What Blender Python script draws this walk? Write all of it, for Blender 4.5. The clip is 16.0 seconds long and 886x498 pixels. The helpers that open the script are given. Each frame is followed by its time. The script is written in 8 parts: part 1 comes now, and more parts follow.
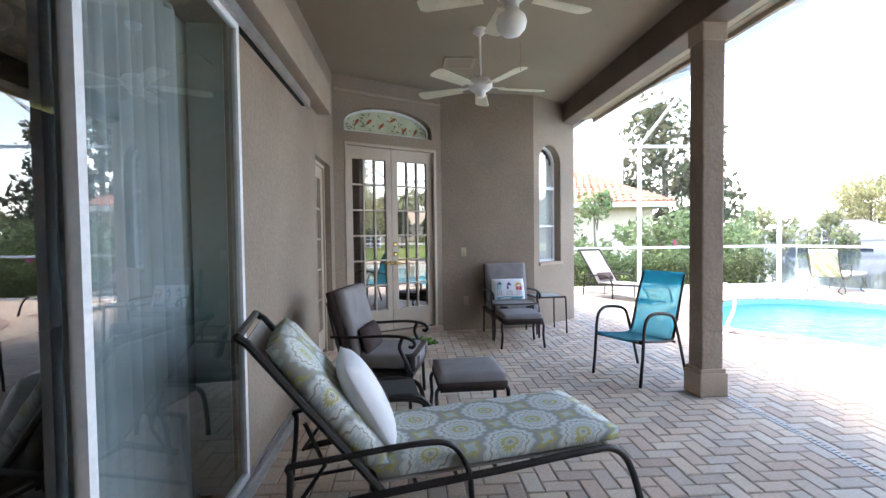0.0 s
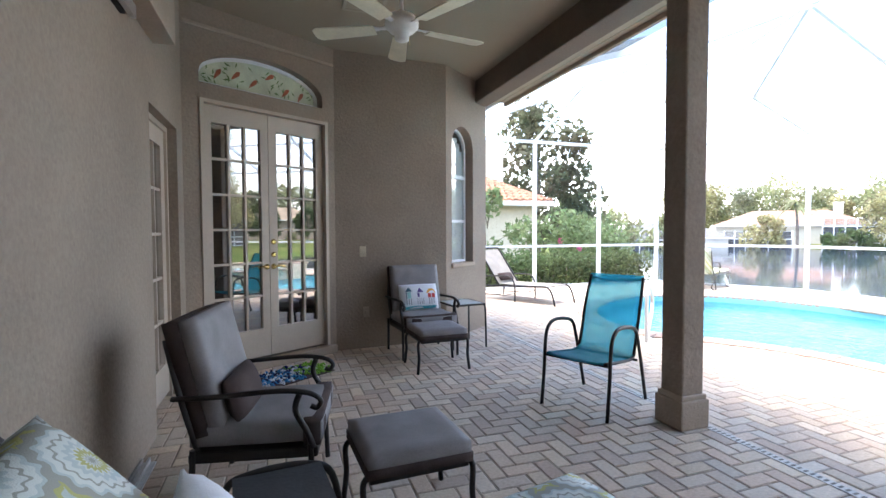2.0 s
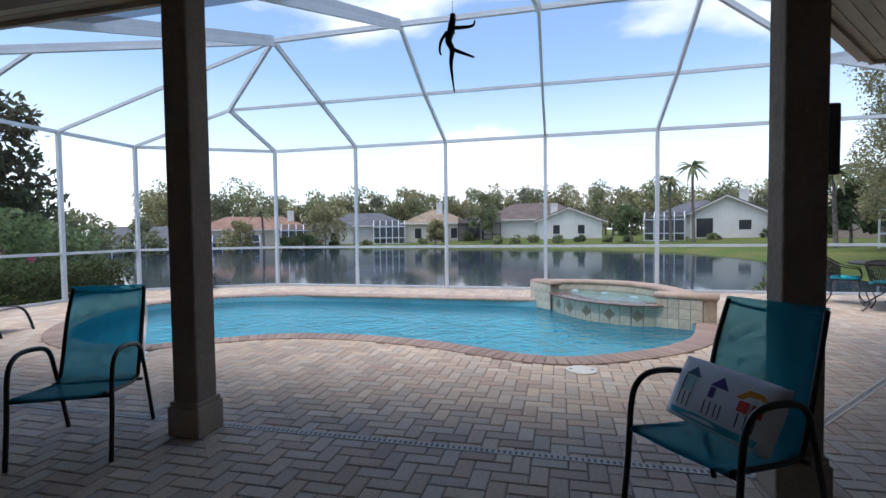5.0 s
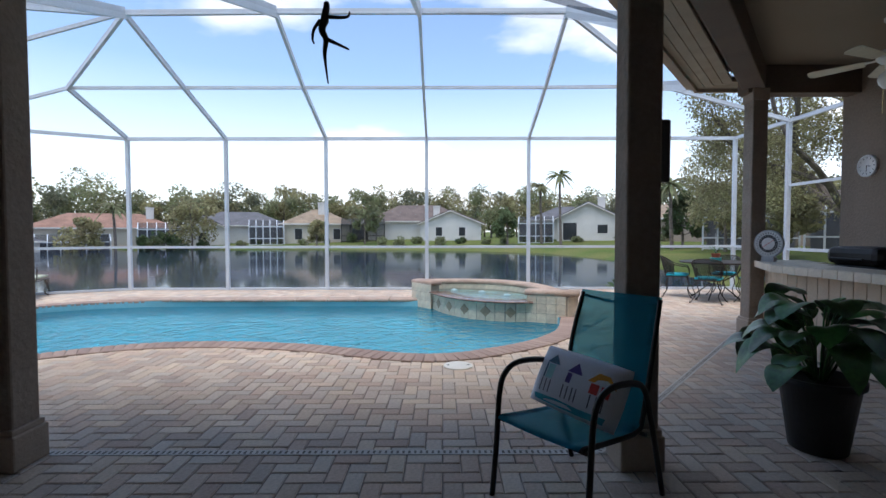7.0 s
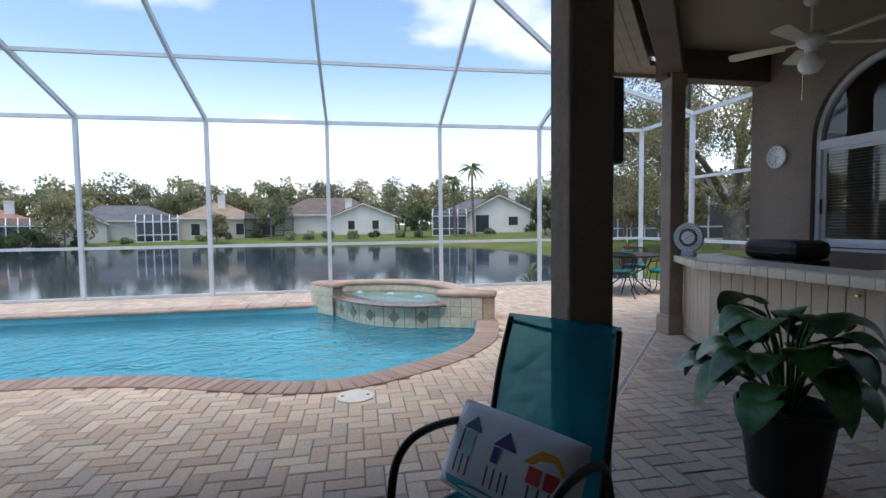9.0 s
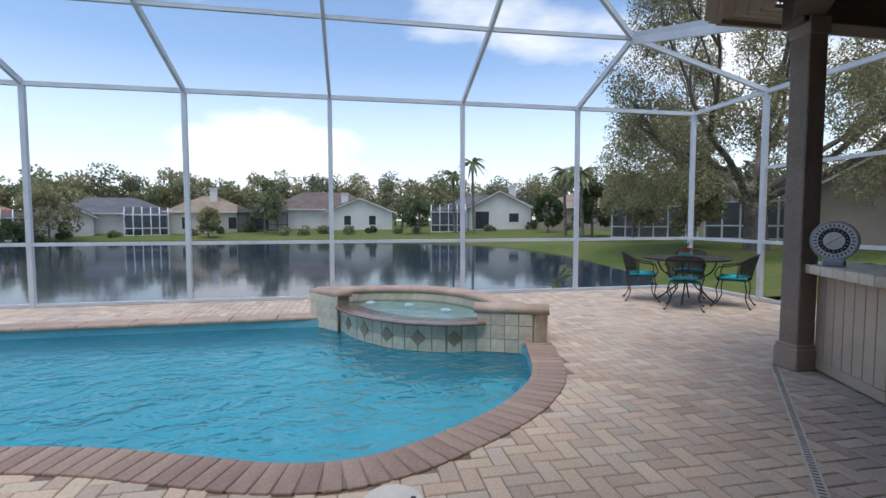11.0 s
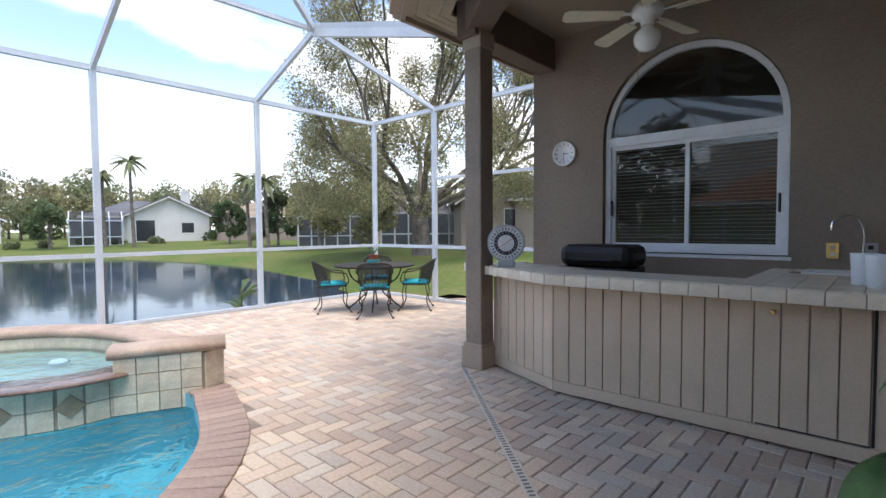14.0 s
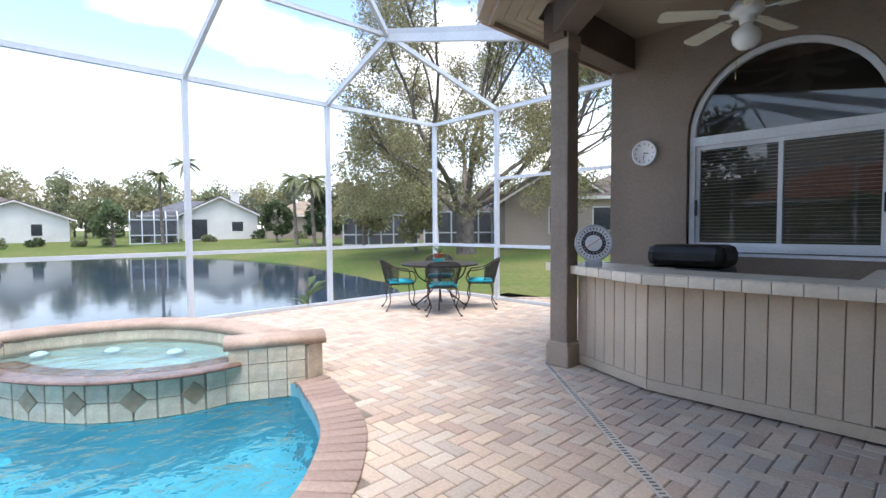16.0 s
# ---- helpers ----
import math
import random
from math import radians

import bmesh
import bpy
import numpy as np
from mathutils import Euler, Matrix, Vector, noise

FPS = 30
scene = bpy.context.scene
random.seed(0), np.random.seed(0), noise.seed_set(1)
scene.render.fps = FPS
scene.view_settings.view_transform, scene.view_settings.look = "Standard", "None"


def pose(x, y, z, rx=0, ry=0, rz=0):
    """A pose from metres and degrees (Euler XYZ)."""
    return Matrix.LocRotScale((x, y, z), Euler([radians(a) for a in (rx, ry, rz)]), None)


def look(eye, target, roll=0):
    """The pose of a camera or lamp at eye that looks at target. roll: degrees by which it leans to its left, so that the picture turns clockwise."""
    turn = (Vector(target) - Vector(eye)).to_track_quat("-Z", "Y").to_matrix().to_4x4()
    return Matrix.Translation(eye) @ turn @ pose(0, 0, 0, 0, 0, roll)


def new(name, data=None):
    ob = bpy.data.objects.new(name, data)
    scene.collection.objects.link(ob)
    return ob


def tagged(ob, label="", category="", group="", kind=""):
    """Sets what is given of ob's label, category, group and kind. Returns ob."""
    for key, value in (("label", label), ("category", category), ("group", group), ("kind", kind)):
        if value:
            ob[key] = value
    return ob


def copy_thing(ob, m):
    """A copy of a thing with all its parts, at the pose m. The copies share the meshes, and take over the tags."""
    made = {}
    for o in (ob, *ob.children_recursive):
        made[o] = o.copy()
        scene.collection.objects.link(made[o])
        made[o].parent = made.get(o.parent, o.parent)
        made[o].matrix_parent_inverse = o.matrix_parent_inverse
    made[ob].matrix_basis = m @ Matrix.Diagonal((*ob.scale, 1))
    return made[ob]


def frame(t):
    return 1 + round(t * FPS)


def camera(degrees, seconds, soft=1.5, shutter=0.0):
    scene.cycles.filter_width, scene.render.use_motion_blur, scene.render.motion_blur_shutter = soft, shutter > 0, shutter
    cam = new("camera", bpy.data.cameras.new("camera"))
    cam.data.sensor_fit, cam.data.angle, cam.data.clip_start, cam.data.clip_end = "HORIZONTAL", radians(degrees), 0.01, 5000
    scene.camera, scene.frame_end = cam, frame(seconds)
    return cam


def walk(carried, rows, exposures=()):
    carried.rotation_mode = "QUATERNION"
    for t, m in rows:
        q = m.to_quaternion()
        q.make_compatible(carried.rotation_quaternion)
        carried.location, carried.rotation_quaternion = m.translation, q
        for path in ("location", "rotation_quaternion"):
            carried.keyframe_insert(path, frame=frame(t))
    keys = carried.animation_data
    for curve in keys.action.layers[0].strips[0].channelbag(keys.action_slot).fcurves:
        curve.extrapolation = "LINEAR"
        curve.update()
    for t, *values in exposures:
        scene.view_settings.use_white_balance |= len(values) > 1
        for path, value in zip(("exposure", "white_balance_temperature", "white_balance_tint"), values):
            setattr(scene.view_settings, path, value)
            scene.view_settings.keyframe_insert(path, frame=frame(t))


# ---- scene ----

cam = camera(85.8, 16.0)
# seconds, eye, target, roll
PATH = [
    (0, (0.247, 0.158, 1.39), (0.379, 2.153, 1.324), -0.7),
    (0.5, (0.183, 0.453, 1.385), (0.326, 2.447, 1.31), -0.5),
    (1, (0.181, 0.832, 1.349), (0.386, 2.819, 1.27), -0.5),
    (1.5, (0.142, 1.165, 1.339), (0.498, 3.131, 1.263), -0.4),
    (2, (0.092, 1.454, 1.357), (0.738, 3.345, 1.28), -0.2),
    (2.5, (0.164, 1.659, 1.353), (1.1, 3.425, 1.278), -0.6),
    (3, (0.175, 1.706, 1.333), (1.429, 3.263, 1.27), -0.7),
    (3.5, (0.123, 1.726, 1.347), (1.698, 2.957, 1.282), -0.5),
    (4, (0.063, 1.72, 1.335), (1.837, 2.642, 1.266), -0.6),
    (4.5, (0.042, 1.673, 1.34), (1.925, 2.342, 1.268), -0.7),
    (5, (0.019, 1.621, 1.344), (1.96, 2.096, 1.269), -0.7),
    (7.5, (0.091, 1.544, 1.315), (2.087, 1.44, 1.239), -0.3),
    (8, (0.291, 1.369, 1.336), (2.278, 1.159, 1.25), -0.7),
    (10.5, (2.067, 1.532, 1.365), (4.018, 1.109, 1.25), -0.1),
    (11, (2.494, 1.598, 1.345), (4.454, 1.22, 1.225), -0.1),
    (11.5, (2.892, 1.59, 1.325), (4.858, 1.241, 1.208), -0.2),
    (12, (3.247, 1.55, 1.341), (5.205, 1.164, 1.222), -0.2),
    (12.5, (3.418, 1.344, 1.318), (5.342, 0.81, 1.214), -0.4),
    (13, (3.419, 1.24, 1.321), (5.214, 0.364, 1.23), -0.5),
    (13.5, (3.357, 1.153, 1.296), (4.946, -0.059, 1.218), -0.4),
    (14, (3.298, 1.158, 1.297), (4.653, -0.311, 1.214), -0.4),
    (14.5, (3.317, 1.166, 1.285), (4.493, -0.449, 1.19), -0.4),
    (15, (3.431, 1.255, 1.299), (4.556, -0.396, 1.193), -0.3),
    (15.5, (3.53, 1.407, 1.308), (4.733, -0.188, 1.21), -0.3),
    (16, (3.546, 1.57, 1.314), (5.009, 0.209, 1.226), -0.4),
]
# seconds, stops, kelvin, tint
EXPOSURES = [(0.0, 2.85, 6800, 12), (1.5, 2.8, 6800, 12), (2.0, 2.5, 6800, 12), (2.5, 2.2, 6800, 12), (3.0, 1.75, 6600, 12), (3.5, 1.15, 6500, 12), (4.0, 0.6, 6400, 11), (4.5, 0.28, 6300, 11),
             (5.0, 0.22, 6300, 11), (8.2, 0.32, 6400, 11), (10.5, 0.12, 6400, 10), (11.5, -0.25, 6200, 10), (12.5, -0.35, 6200, 10), (13.0, -0.1, 6300, 11), (13.6, 0.4, 6400, 12), (14.3, 1.0, 6700, 12),
             (15.2, 1.1, 6700, 12), (16.0, 1.05, 6500, 12)]
walk(cam, [(t, look(eye, target, roll)) for t, eye, target, roll in PATH], EXPOSURES)

# ---- world, sun ----
SUN_EL, SUN_AZ = radians(75), radians(150)      # azimuth of the sun, counter-clockwise from +x
world = bpy.data.worlds.new("sky")
scene.world = world
world.use_nodes = True
wn, wl = world.node_tree.nodes, world.node_tree.links
wn.clear()
sky = wn.new("ShaderNodeTexSky")
sky.sky_type, sky.sun_disc = "NISHITA", False
sky.sun_elevation, sky.sun_rotation = SUN_EL, math.pi / 2 - SUN_AZ
sky.air_density, sky.dust_density, sky.ozone_density = 1.0, 0.6, 1.6
wco = wn.new("ShaderNodeTexCoord")
wmap = wn.new("ShaderNodeMapping")
wmap.inputs["Scale"].default_value = (1.0, 1.0, 2.6)
wmap.inputs["Location"].default_value = (0.35, 0.1, 0.2)
wl.new(wco.outputs["Generated"], wmap.inputs["Vector"])
cl = wn.new("ShaderNodeTexNoise")
cl.inputs["Scale"].default_value, cl.inputs["Detail"].default_value, cl.inputs["Roughness"].default_value = 1.7, 8.0, 0.50
wl.new(wmap.outputs["Vector"], cl.inputs["Vector"])
cr = wn.new("ShaderNodeValToRGB")
cr.color_ramp.elements[0].position, cr.color_ramp.elements[1].position = 0.52, 0.62
wl.new(cl.outputs["Fac"], cr.inputs["Fac"])
# thin haze near the horizon
sep = wn.new("ShaderNodeSeparateXYZ")
wl.new(wco.outputs["Generated"], sep.inputs["Vector"])
hz = wn.new("ShaderNodeMapRange")
hz.inputs["From Min"].default_value, hz.inputs["From Max"].default_value = 0.0, 0.30
hz.inputs["To Min"].default_value, hz.inputs["To Max"].default_value = 0.85, 0.0
wl.new(sep.outputs["Z"], hz.inputs["Value"])
mx = wn.new("ShaderNodeMath")
mx.operation = "MAXIMUM"
wl.new(cr.outputs["Color"], mx.inputs[0])
wl.new(hz.outputs["Result"], mx.inputs[1])
mix = wn.new("ShaderNodeMixRGB")
mix.inputs["Color2"].default_value = (4.9, 5.05, 5.3, 1)
wl.new(mx.outputs["Value"], mix.inputs["Fac"])
wl.new(sky.outputs["Color"], mix.inputs["Color1"])
bg = wn.new("ShaderNodeBackground")
bg.inputs["Strength"].default_value = 0.25
wl.new(mix.outputs["Color"], bg.inputs["Color"])
wo = wn.new("ShaderNodeOutputWorld")
wl.new(bg.outputs["Background"], wo.inputs["Surface"])
sun = new("sun", bpy.data.lights.new("sun", "SUN"))
sun.data.energy, sun.data.angle, sun.data.color = 2.5, radians(40), (1.0, 0.95, 0.88)
sun.matrix_world = look((0, 0, 30), (-math.cos(SUN_AZ) * math.cos(SUN_EL), -math.sin(SUN_AZ) * math.cos(SUN_EL), 30 - math.sin(SUN_EL)))


# ---- materials ----
def mat(name, base, rough=0.6, metal=0.0, var=0.12, scale=6.0, fine=60.0, bump=0.1, bscale=None, tint=None, rnd=0.0, spec=0.5, isl=False, sss=0.0):
    """Principled surface with colour variation at two scales, a fine bump and, with rnd, a shade that differs from piece to piece."""
    m = bpy.data.materials.new(name)
    m.use_nodes = True
    n, l = m.node_tree.nodes, m.node_tree.links
    b = n["Principled BSDF"]
    b.inputs["Roughness"].default_value, b.inputs["Metallic"].default_value = rough, metal
    b.inputs["Specular IOR Level"].default_value = spec
    co = n.new("ShaderNodeTexCoord")
    big, small = n.new("ShaderNodeTexNoise"), n.new("ShaderNodeTexNoise")
    for node, sc, de in ((big, scale, 4.0), (small, fine, 3.0)):
        node.inputs["Scale"].default_value, node.inputs["Detail"].default_value = sc, de
        l.new(co.outputs["Object"], node.inputs["Vector"])
    t = tint or tuple(c * (1 - 2.2 * var) for c in base)
    mr = n.new("ShaderNodeMapRange")
    mr.inputs["From Min"].default_value, mr.inputs["From Max"].default_value = 0.35, 0.68
    l.new(big.outputs["Fac"], mr.inputs["Value"])
    m1 = n.new("ShaderNodeMixRGB")
    m1.inputs["Color1"].default_value, m1.inputs["Color2"].default_value = (*base, 1), (*t, 1)
    l.new(mr.outputs["Result"], m1.inputs["Fac"])
    hs = n.new("ShaderNodeHueSaturation")
    vr = n.new("ShaderNodeMapRange")
    vr.inputs["From Min"].default_value, vr.inputs["From Max"].default_value = 0.3, 0.7
    vr.inputs["To Min"].default_value, vr.inputs["To Max"].default_value = 1 - var, 1 + var
    l.new(small.outputs["Fac"], vr.inputs["Value"])
    l.new(m1.outputs["Color"], hs.inputs["Color"])
    val = vr.outputs["Result"]
    if rnd:
        if isl:
            src = n.new("ShaderNodeNewGeometry").outputs["Random Per Island"]
        else:
            src = n.new("ShaderNodeObjectInfo").outputs["Random"]
        rr = n.new("ShaderNodeMapRange")
        rr.inputs["To Min"].default_value, rr.inputs["To Max"].default_value = 1 - rnd, 1 + rnd
        l.new(src, rr.inputs["Value"])
        mu = n.new("ShaderNodeMath")
        mu.operation = "MULTIPLY"
        l.new(val, mu.inputs[0])
        l.new(rr.outputs["Result"], mu.inputs[1])
        val = mu.outputs["Value"]
        hr = n.new("ShaderNodeMapRange")
        hr.inputs["To Min"].default_value, hr.inputs["To Max"].default_value = 0.5 - rnd * 0.03, 0.5 + rnd * 0.05
        l.new(src, hr.inputs["Value"])
        l.new(hr.outputs["Result"], hs.inputs["Hue"])
    l.new(val, hs.inputs["Value"])
    l.new(hs.outputs["Color"], b.inputs["Base Color"])
    if bump:
        bp = n.new("ShaderNodeBump")
        bp.inputs["Strength"].default_value, bp.inputs["Distance"].default_value = bump, 0.01
        if bscale:
            bn = n.new("ShaderNodeTexNoise")
            bn.inputs["Scale"].default_value, bn.inputs["Detail"].default_value = bscale, 6.0
            l.new(co.outputs["Object"], bn.inputs["Vector"])
            l.new(bn.outputs["Fac"], bp.inputs["Height"])
        else:
            l.new(small.outputs["Fac"], bp.inputs["Height"])
        l.new(bp.outputs["Normal"], b.inputs["Normal"])
    return m


def glass_mat(name, tint=(0.9, 0.95, 0.95), see=0.75):
    """A thin pane: light goes straight through, with a mirror-like sheen."""
    m = bpy.data.materials.new(name)
    m.use_nodes = True
    n, l = m.node_tree.nodes, m.node_tree.links
    n.clear()
    tr, gl, mxs, out = n.new("ShaderNodeBsdfTransparent"), n.new("ShaderNodeBsdfGlossy"), n.new("ShaderNodeMixShader"), n.new("ShaderNodeOutputMaterial")
    tr.inputs["Color"].default_value = (*tint, 1)
    gl.inputs["Roughness"].default_value = 0.01
    fr = n.new("ShaderNodeFresnel")
    fr.inputs["IOR"].default_value = 1.5
    ad = n.new("ShaderNodeMath")
    ad.operation = "ADD"
    ad.inputs[1].default_value = 1 - see
    ad.use_clamp = True
    l.new(fr.outputs["Fac"], ad.inputs[0])
    l.new(ad.outputs["Value"], mxs.inputs["Fac"])
    l.new(tr.outputs["BSDF"], mxs.inputs[1])
    l.new(gl.outputs["BSDF"], mxs.inputs[2])
    l.new(mxs.outputs["Shader"], out.inputs["Surface"])
    return m


def water_mat(name, scale, strength, tint, body, deep=0.12):
    """Water: a clear mirror-like surface over a body colour, with ripples."""
    m = bpy.data.materials.new(name)
    m.use_nodes = True
    n, l = m.node_tree.nodes, m.node_tree.links
    n.clear()
    out, mxs = n.new("ShaderNodeOutputMaterial"), n.new("ShaderNodeMixShader")
    if body is None:
        base = n.new("ShaderNodeBsdfRefraction")
        base.inputs["Color"].default_value, base.inputs["IOR"].default_value, base.inputs["Roughness"].default_value = (*tint, 1), 1.33, 0.0
    else:
        base = n.new("ShaderNodeBsdfDiffuse")
        base.inputs["Color"].default_value = (*body, 1)
    gl = n.new("ShaderNodeBsdfGlossy")
    gl.inputs["Roughness"].default_value = 0.03 if body is None else 0.07
    co, mp, nz, bp, fr = n.new("ShaderNodeTexCoord"), n.new("ShaderNodeMapping"), n.new("ShaderNodeTexNoise"), n.new("ShaderNodeBump"), n.new("ShaderNodeFresnel")
    mp.inputs["Scale"].default_value = (1.0, 0.85, 1.0)
    l.new(co.outputs["Object"], mp.inputs["Vector"])
    l.new(mp.outputs["Vector"], nz.inputs["Vector"])
    nz.inputs["Scale"].default_value, nz.inputs["Detail"].default_value, nz.inputs["Distortion"].default_value = scale, 3.0, 0.35
    bp.inputs["Strength"].default_value, bp.inputs["Distance"].default_value = strength, deep
    l.new(nz.outputs["Fac"], bp.inputs["Height"])
    l.new(bp.outputs["Normal"], gl.inputs["Normal"])
    l.new(bp.outputs["Normal"], fr.inputs["Normal"])
    if body is None:
        l.new(bp.outputs["Normal"], base.inputs["Normal"])
    fr.inputs["IOR"].default_value = 1.33
    l.new(fr.outputs["Fac"], mxs.inputs["Fac"])
    l.new(base.outputs["BSDF"], mxs.inputs[1])
    l.new(gl.outputs["BSDF"], mxs.inputs[2])
    l.new(mxs.outputs["Shader"], out.inputs["Surface"])
    return m


def screen_mat(name, open_share):
    """Insect screen: mostly open, with fine dark threads."""
    m = bpy.data.materials.new(name)
    m.use_nodes = True
    n, l = m.node_tree.nodes, m.node_tree.links
    n.clear()
    out, mxs, tr, df = n.new("ShaderNodeOutputMaterial"), n.new("ShaderNodeMixShader"), n.new("ShaderNodeBsdfTransparent"), n.new("ShaderNodeBsdfDiffuse")
    df.inputs["Color"].default_value = (0.05, 0.055, 0.06, 1)
    mxs.inputs["Fac"].default_value = 1 - open_share
    l.new(tr.outputs["BSDF"], mxs.inputs[1])
    l.new(df.outputs["BSDF"], mxs.inputs[2])
    l.new(mxs.outputs["Shader"], out.inputs["Surface"])
    return m


STUCCO = mat("stucco", (0.30, 0.24, 0.19), 0.9, var=0.08, scale=1.2, fine=45, bump=0.55, bscale=38, spec=0.2)
STUCCO_ROUGH = mat("column_stucco", (0.31, 0.25, 0.20), 0.92, var=0.08, scale=3, fine=30, bump=1.0, bscale=20, spec=0.2)
STUCCO_TRIM = mat("stucco_trim", (0.40, 0.32, 0.25), 0.9, var=0.06, scale=3, fine=70, bump=0.4, bscale=50, spec=0.2)
CEIL = mat("ceiling_paint", (0.31, 0.26, 0.195), 0.9, var=0.04, scale=0.8, fine=90, bump=0.15, bscale=120, spec=0.2)
BEAM = mat("beam_paint", (0.14, 0.10, 0.075), 0.75, var=0.1, scale=2, fine=50, bump=0.25, bscale=60)
SOFFIT = mat("soffit_paint", (0.36, 0.30, 0.22), 0.7, var=0.07, scale=4, fine=60, bump=0.15)
DOORPAINT = mat("door_paint", (0.47, 0.39, 0.31), 0.5, var=0.05, scale=3, fine=80, bump=0.08)
WHITE = mat("white_aluminium", (0.80, 0.81, 0.82), 0.4, var=0.05, scale=3, fine=40, bump=0.03)
CAGE = mat("cage_aluminium", (0.62, 0.66, 0.70), 0.45, var=0.06, scale=2, fine=30, bump=0.03)
TRACK = mat("track_aluminium", (0.55, 0.56, 0.57), 0.35, 0.8, var=0.1, scale=5, fine=60, bump=0.05)
DARK = mat("dark_gap", (0.02, 0.02, 0.02), 0.9, bump=0)
# dark colour that carries the dimness of the indoor rooms
ROOM = mat("room_dimness", (0.13, 0.115, 0.10), 0.9, var=0.05, bump=0)
def paver_mat(name, isl):
    """Concrete pavers: each piece takes one of several clays, with blotches, pits and a worn face."""
    m = mat(name, (0.565, 0.475, 0.395), 0.85, var=0.11, scale=1.1, fine=55, bump=0.55, bscale=110, tint=(0.50, 0.415, 0.345), rnd=0.13, isl=isl, spec=0.22)
    n, l = m.node_tree.nodes, m.node_tree.links
    b = n["Principled BSDF"]
    src = n.new("ShaderNodeNewGeometry").outputs["Random Per Island"] if isl else n.new("ShaderNodeObjectInfo").outputs["Random"]
    sc = n.new("ShaderNodeMath")
    sc.operation = "MULTIPLY"
    sc.inputs[1].default_value = 7.31
    fr = n.new("ShaderNodeMath")
    fr.operation = "FRACT"
    l.new(src, sc.inputs[0])
    l.new(sc.outputs["Value"], fr.inputs[0])
    ramp = n.new("ShaderNodeValToRGB")
    ramp.color_ramp.interpolation = "CONSTANT"
    el = ramp.color_ramp.elements
    el[0].position, el[0].color = 0.0, (1.0, 0.98, 0.95, 1)
    el[1].position, el[1].color = 0.22, (1.0, 0.92, 0.86, 1)
    for pos, col in ((0.42, (0.93, 0.94, 0.93)), (0.60, (1.05, 1.0, 0.91)), (0.78, (0.87, 0.82, 0.79)), (0.90, (0.96, 0.86, 0.80))):
        el.new(pos).color = (*col, 1)
    l.new(fr.outputs["Value"], ramp.inputs["Fac"])
    mu = n.new("ShaderNodeMixRGB")
    mu.blend_type = "MULTIPLY"
    mu.inputs["Fac"].default_value = 1.0
    l.new(b.inputs["Base Color"].links[0].from_socket, mu.inputs["Color1"])
    l.new(ramp.outputs["Color"], mu.inputs["Color2"])
    l.new(mu.outputs["Color"], b.inputs["Base Color"])
    return m


PAVER, PAVER_ONE = paver_mat("paver", True), paver_mat("paver_piece", False)
SAND = mat("joint_sand", (0.28, 0.225, 0.18), 0.95, var=0.2, scale=5, fine=120, bump=0.3)
COPING = mat("coping_brick", (0.36, 0.26, 0.215), 0.8, var=0.12, scale=4, fine=60, bump=0.4, bscale=80, rnd=0.14, spec=0.25)
SPA_COPING = mat("spa_coping", (0.46, 0.34, 0.27), 0.8, var=0.12, scale=4, fine=60, bump=0.4, bscale=60, rnd=0.08, spec=0.25)
TILE = mat("stone_tile", (0.72, 0.63, 0.49), 0.5, var=0.12, scale=9, fine=50, bump=0.2, rnd=0.1)
TILE_DARK = mat("diamond_tile", (0.36, 0.28, 0.19), 0.5, var=0.15, scale=12, fine=50, bump=0.3, rnd=0.15)
GROUT = mat("grout", (0.36, 0.33, 0.28), 0.95, var=0.1, bump=0.2)
SPILL = mat("spill_stone", (0.20, 0.13, 0.10), 0.25, var=0.2, scale=8, fine=40, bump=0.3)
PLASTER = mat("pool_plaster", (0.22, 0.49, 0.56), 0.8, var=0.07, scale=1.5, fine=30, bump=0.1)
POOL_WATER = water_mat("pool_water", 5.2, 0.95, (0.26, 0.645, 0.77), None, 0.10)
SPA_WATER = water_mat("spa_water", 5.0, 1.0, (0.68, 0.80, 0.81), None, 0.03)
LAKE_WATER = water_mat("lake_water", 1.6, 0.025, (1, 1, 1), (0.03, 0.05, 0.075), 0.12)
GLASS = glass_mat("glass", (0.62, 0.70, 0.70), 0.86)
GLASS_DARK = glass_mat("glass_reflecting", (0.50, 0.55, 0.56), 0.58)
GLASS_CLEAR = glass_mat("glass_clear", (0.90, 0.95, 0.97), 0.80)
GLASS_DIM = glass_mat("glass_dim", (0.60, 0.66, 0.66), 0.97)
SCREEN = screen_mat("insect_screen", 0.93)
SCREEN_ROOF = screen_mat("roof_screen", 0.86)
SCREEN_GRAZING = screen_mat("grazing_dark_screen", 0.30)
GRASS = mat("grass", (0.085, 0.125, 0.03), 0.95, var=0.25, scale=0.25, fine=6, bump=0.5, bscale=30, tint=(0.14, 0.145, 0.05), spec=0.1)


# ---- building helpers ----
def part(name, bm, material, parent=None, label=""):
    """Links a bmesh as one mesh object, under a thing or a part."""
    me = bpy.data.meshes.new(name)
    bm.normal_update()
    bm.to_mesh(me)
    bm.free()
    for mm in material if isinstance(material, (list, tuple)) else [material]:
        me.materials.append(mm)
    ob = new(name, me)
    ob.parent = parent
    if label:
        tagged(ob, label)
    return ob


def setting(name, bm, material, label, category):
    return tagged(part(name, bm, material), label, category, kind="structure")


def thing(name, m, label, category, group=""):
    ob = new(name)
    ob.empty_display_size = 0.1
    ob.matrix_basis = m
    return tagged(ob, label, category, group)


def smooth(ob):
    for p in ob.data.polygons:
        p.use_smooth = True
    return ob


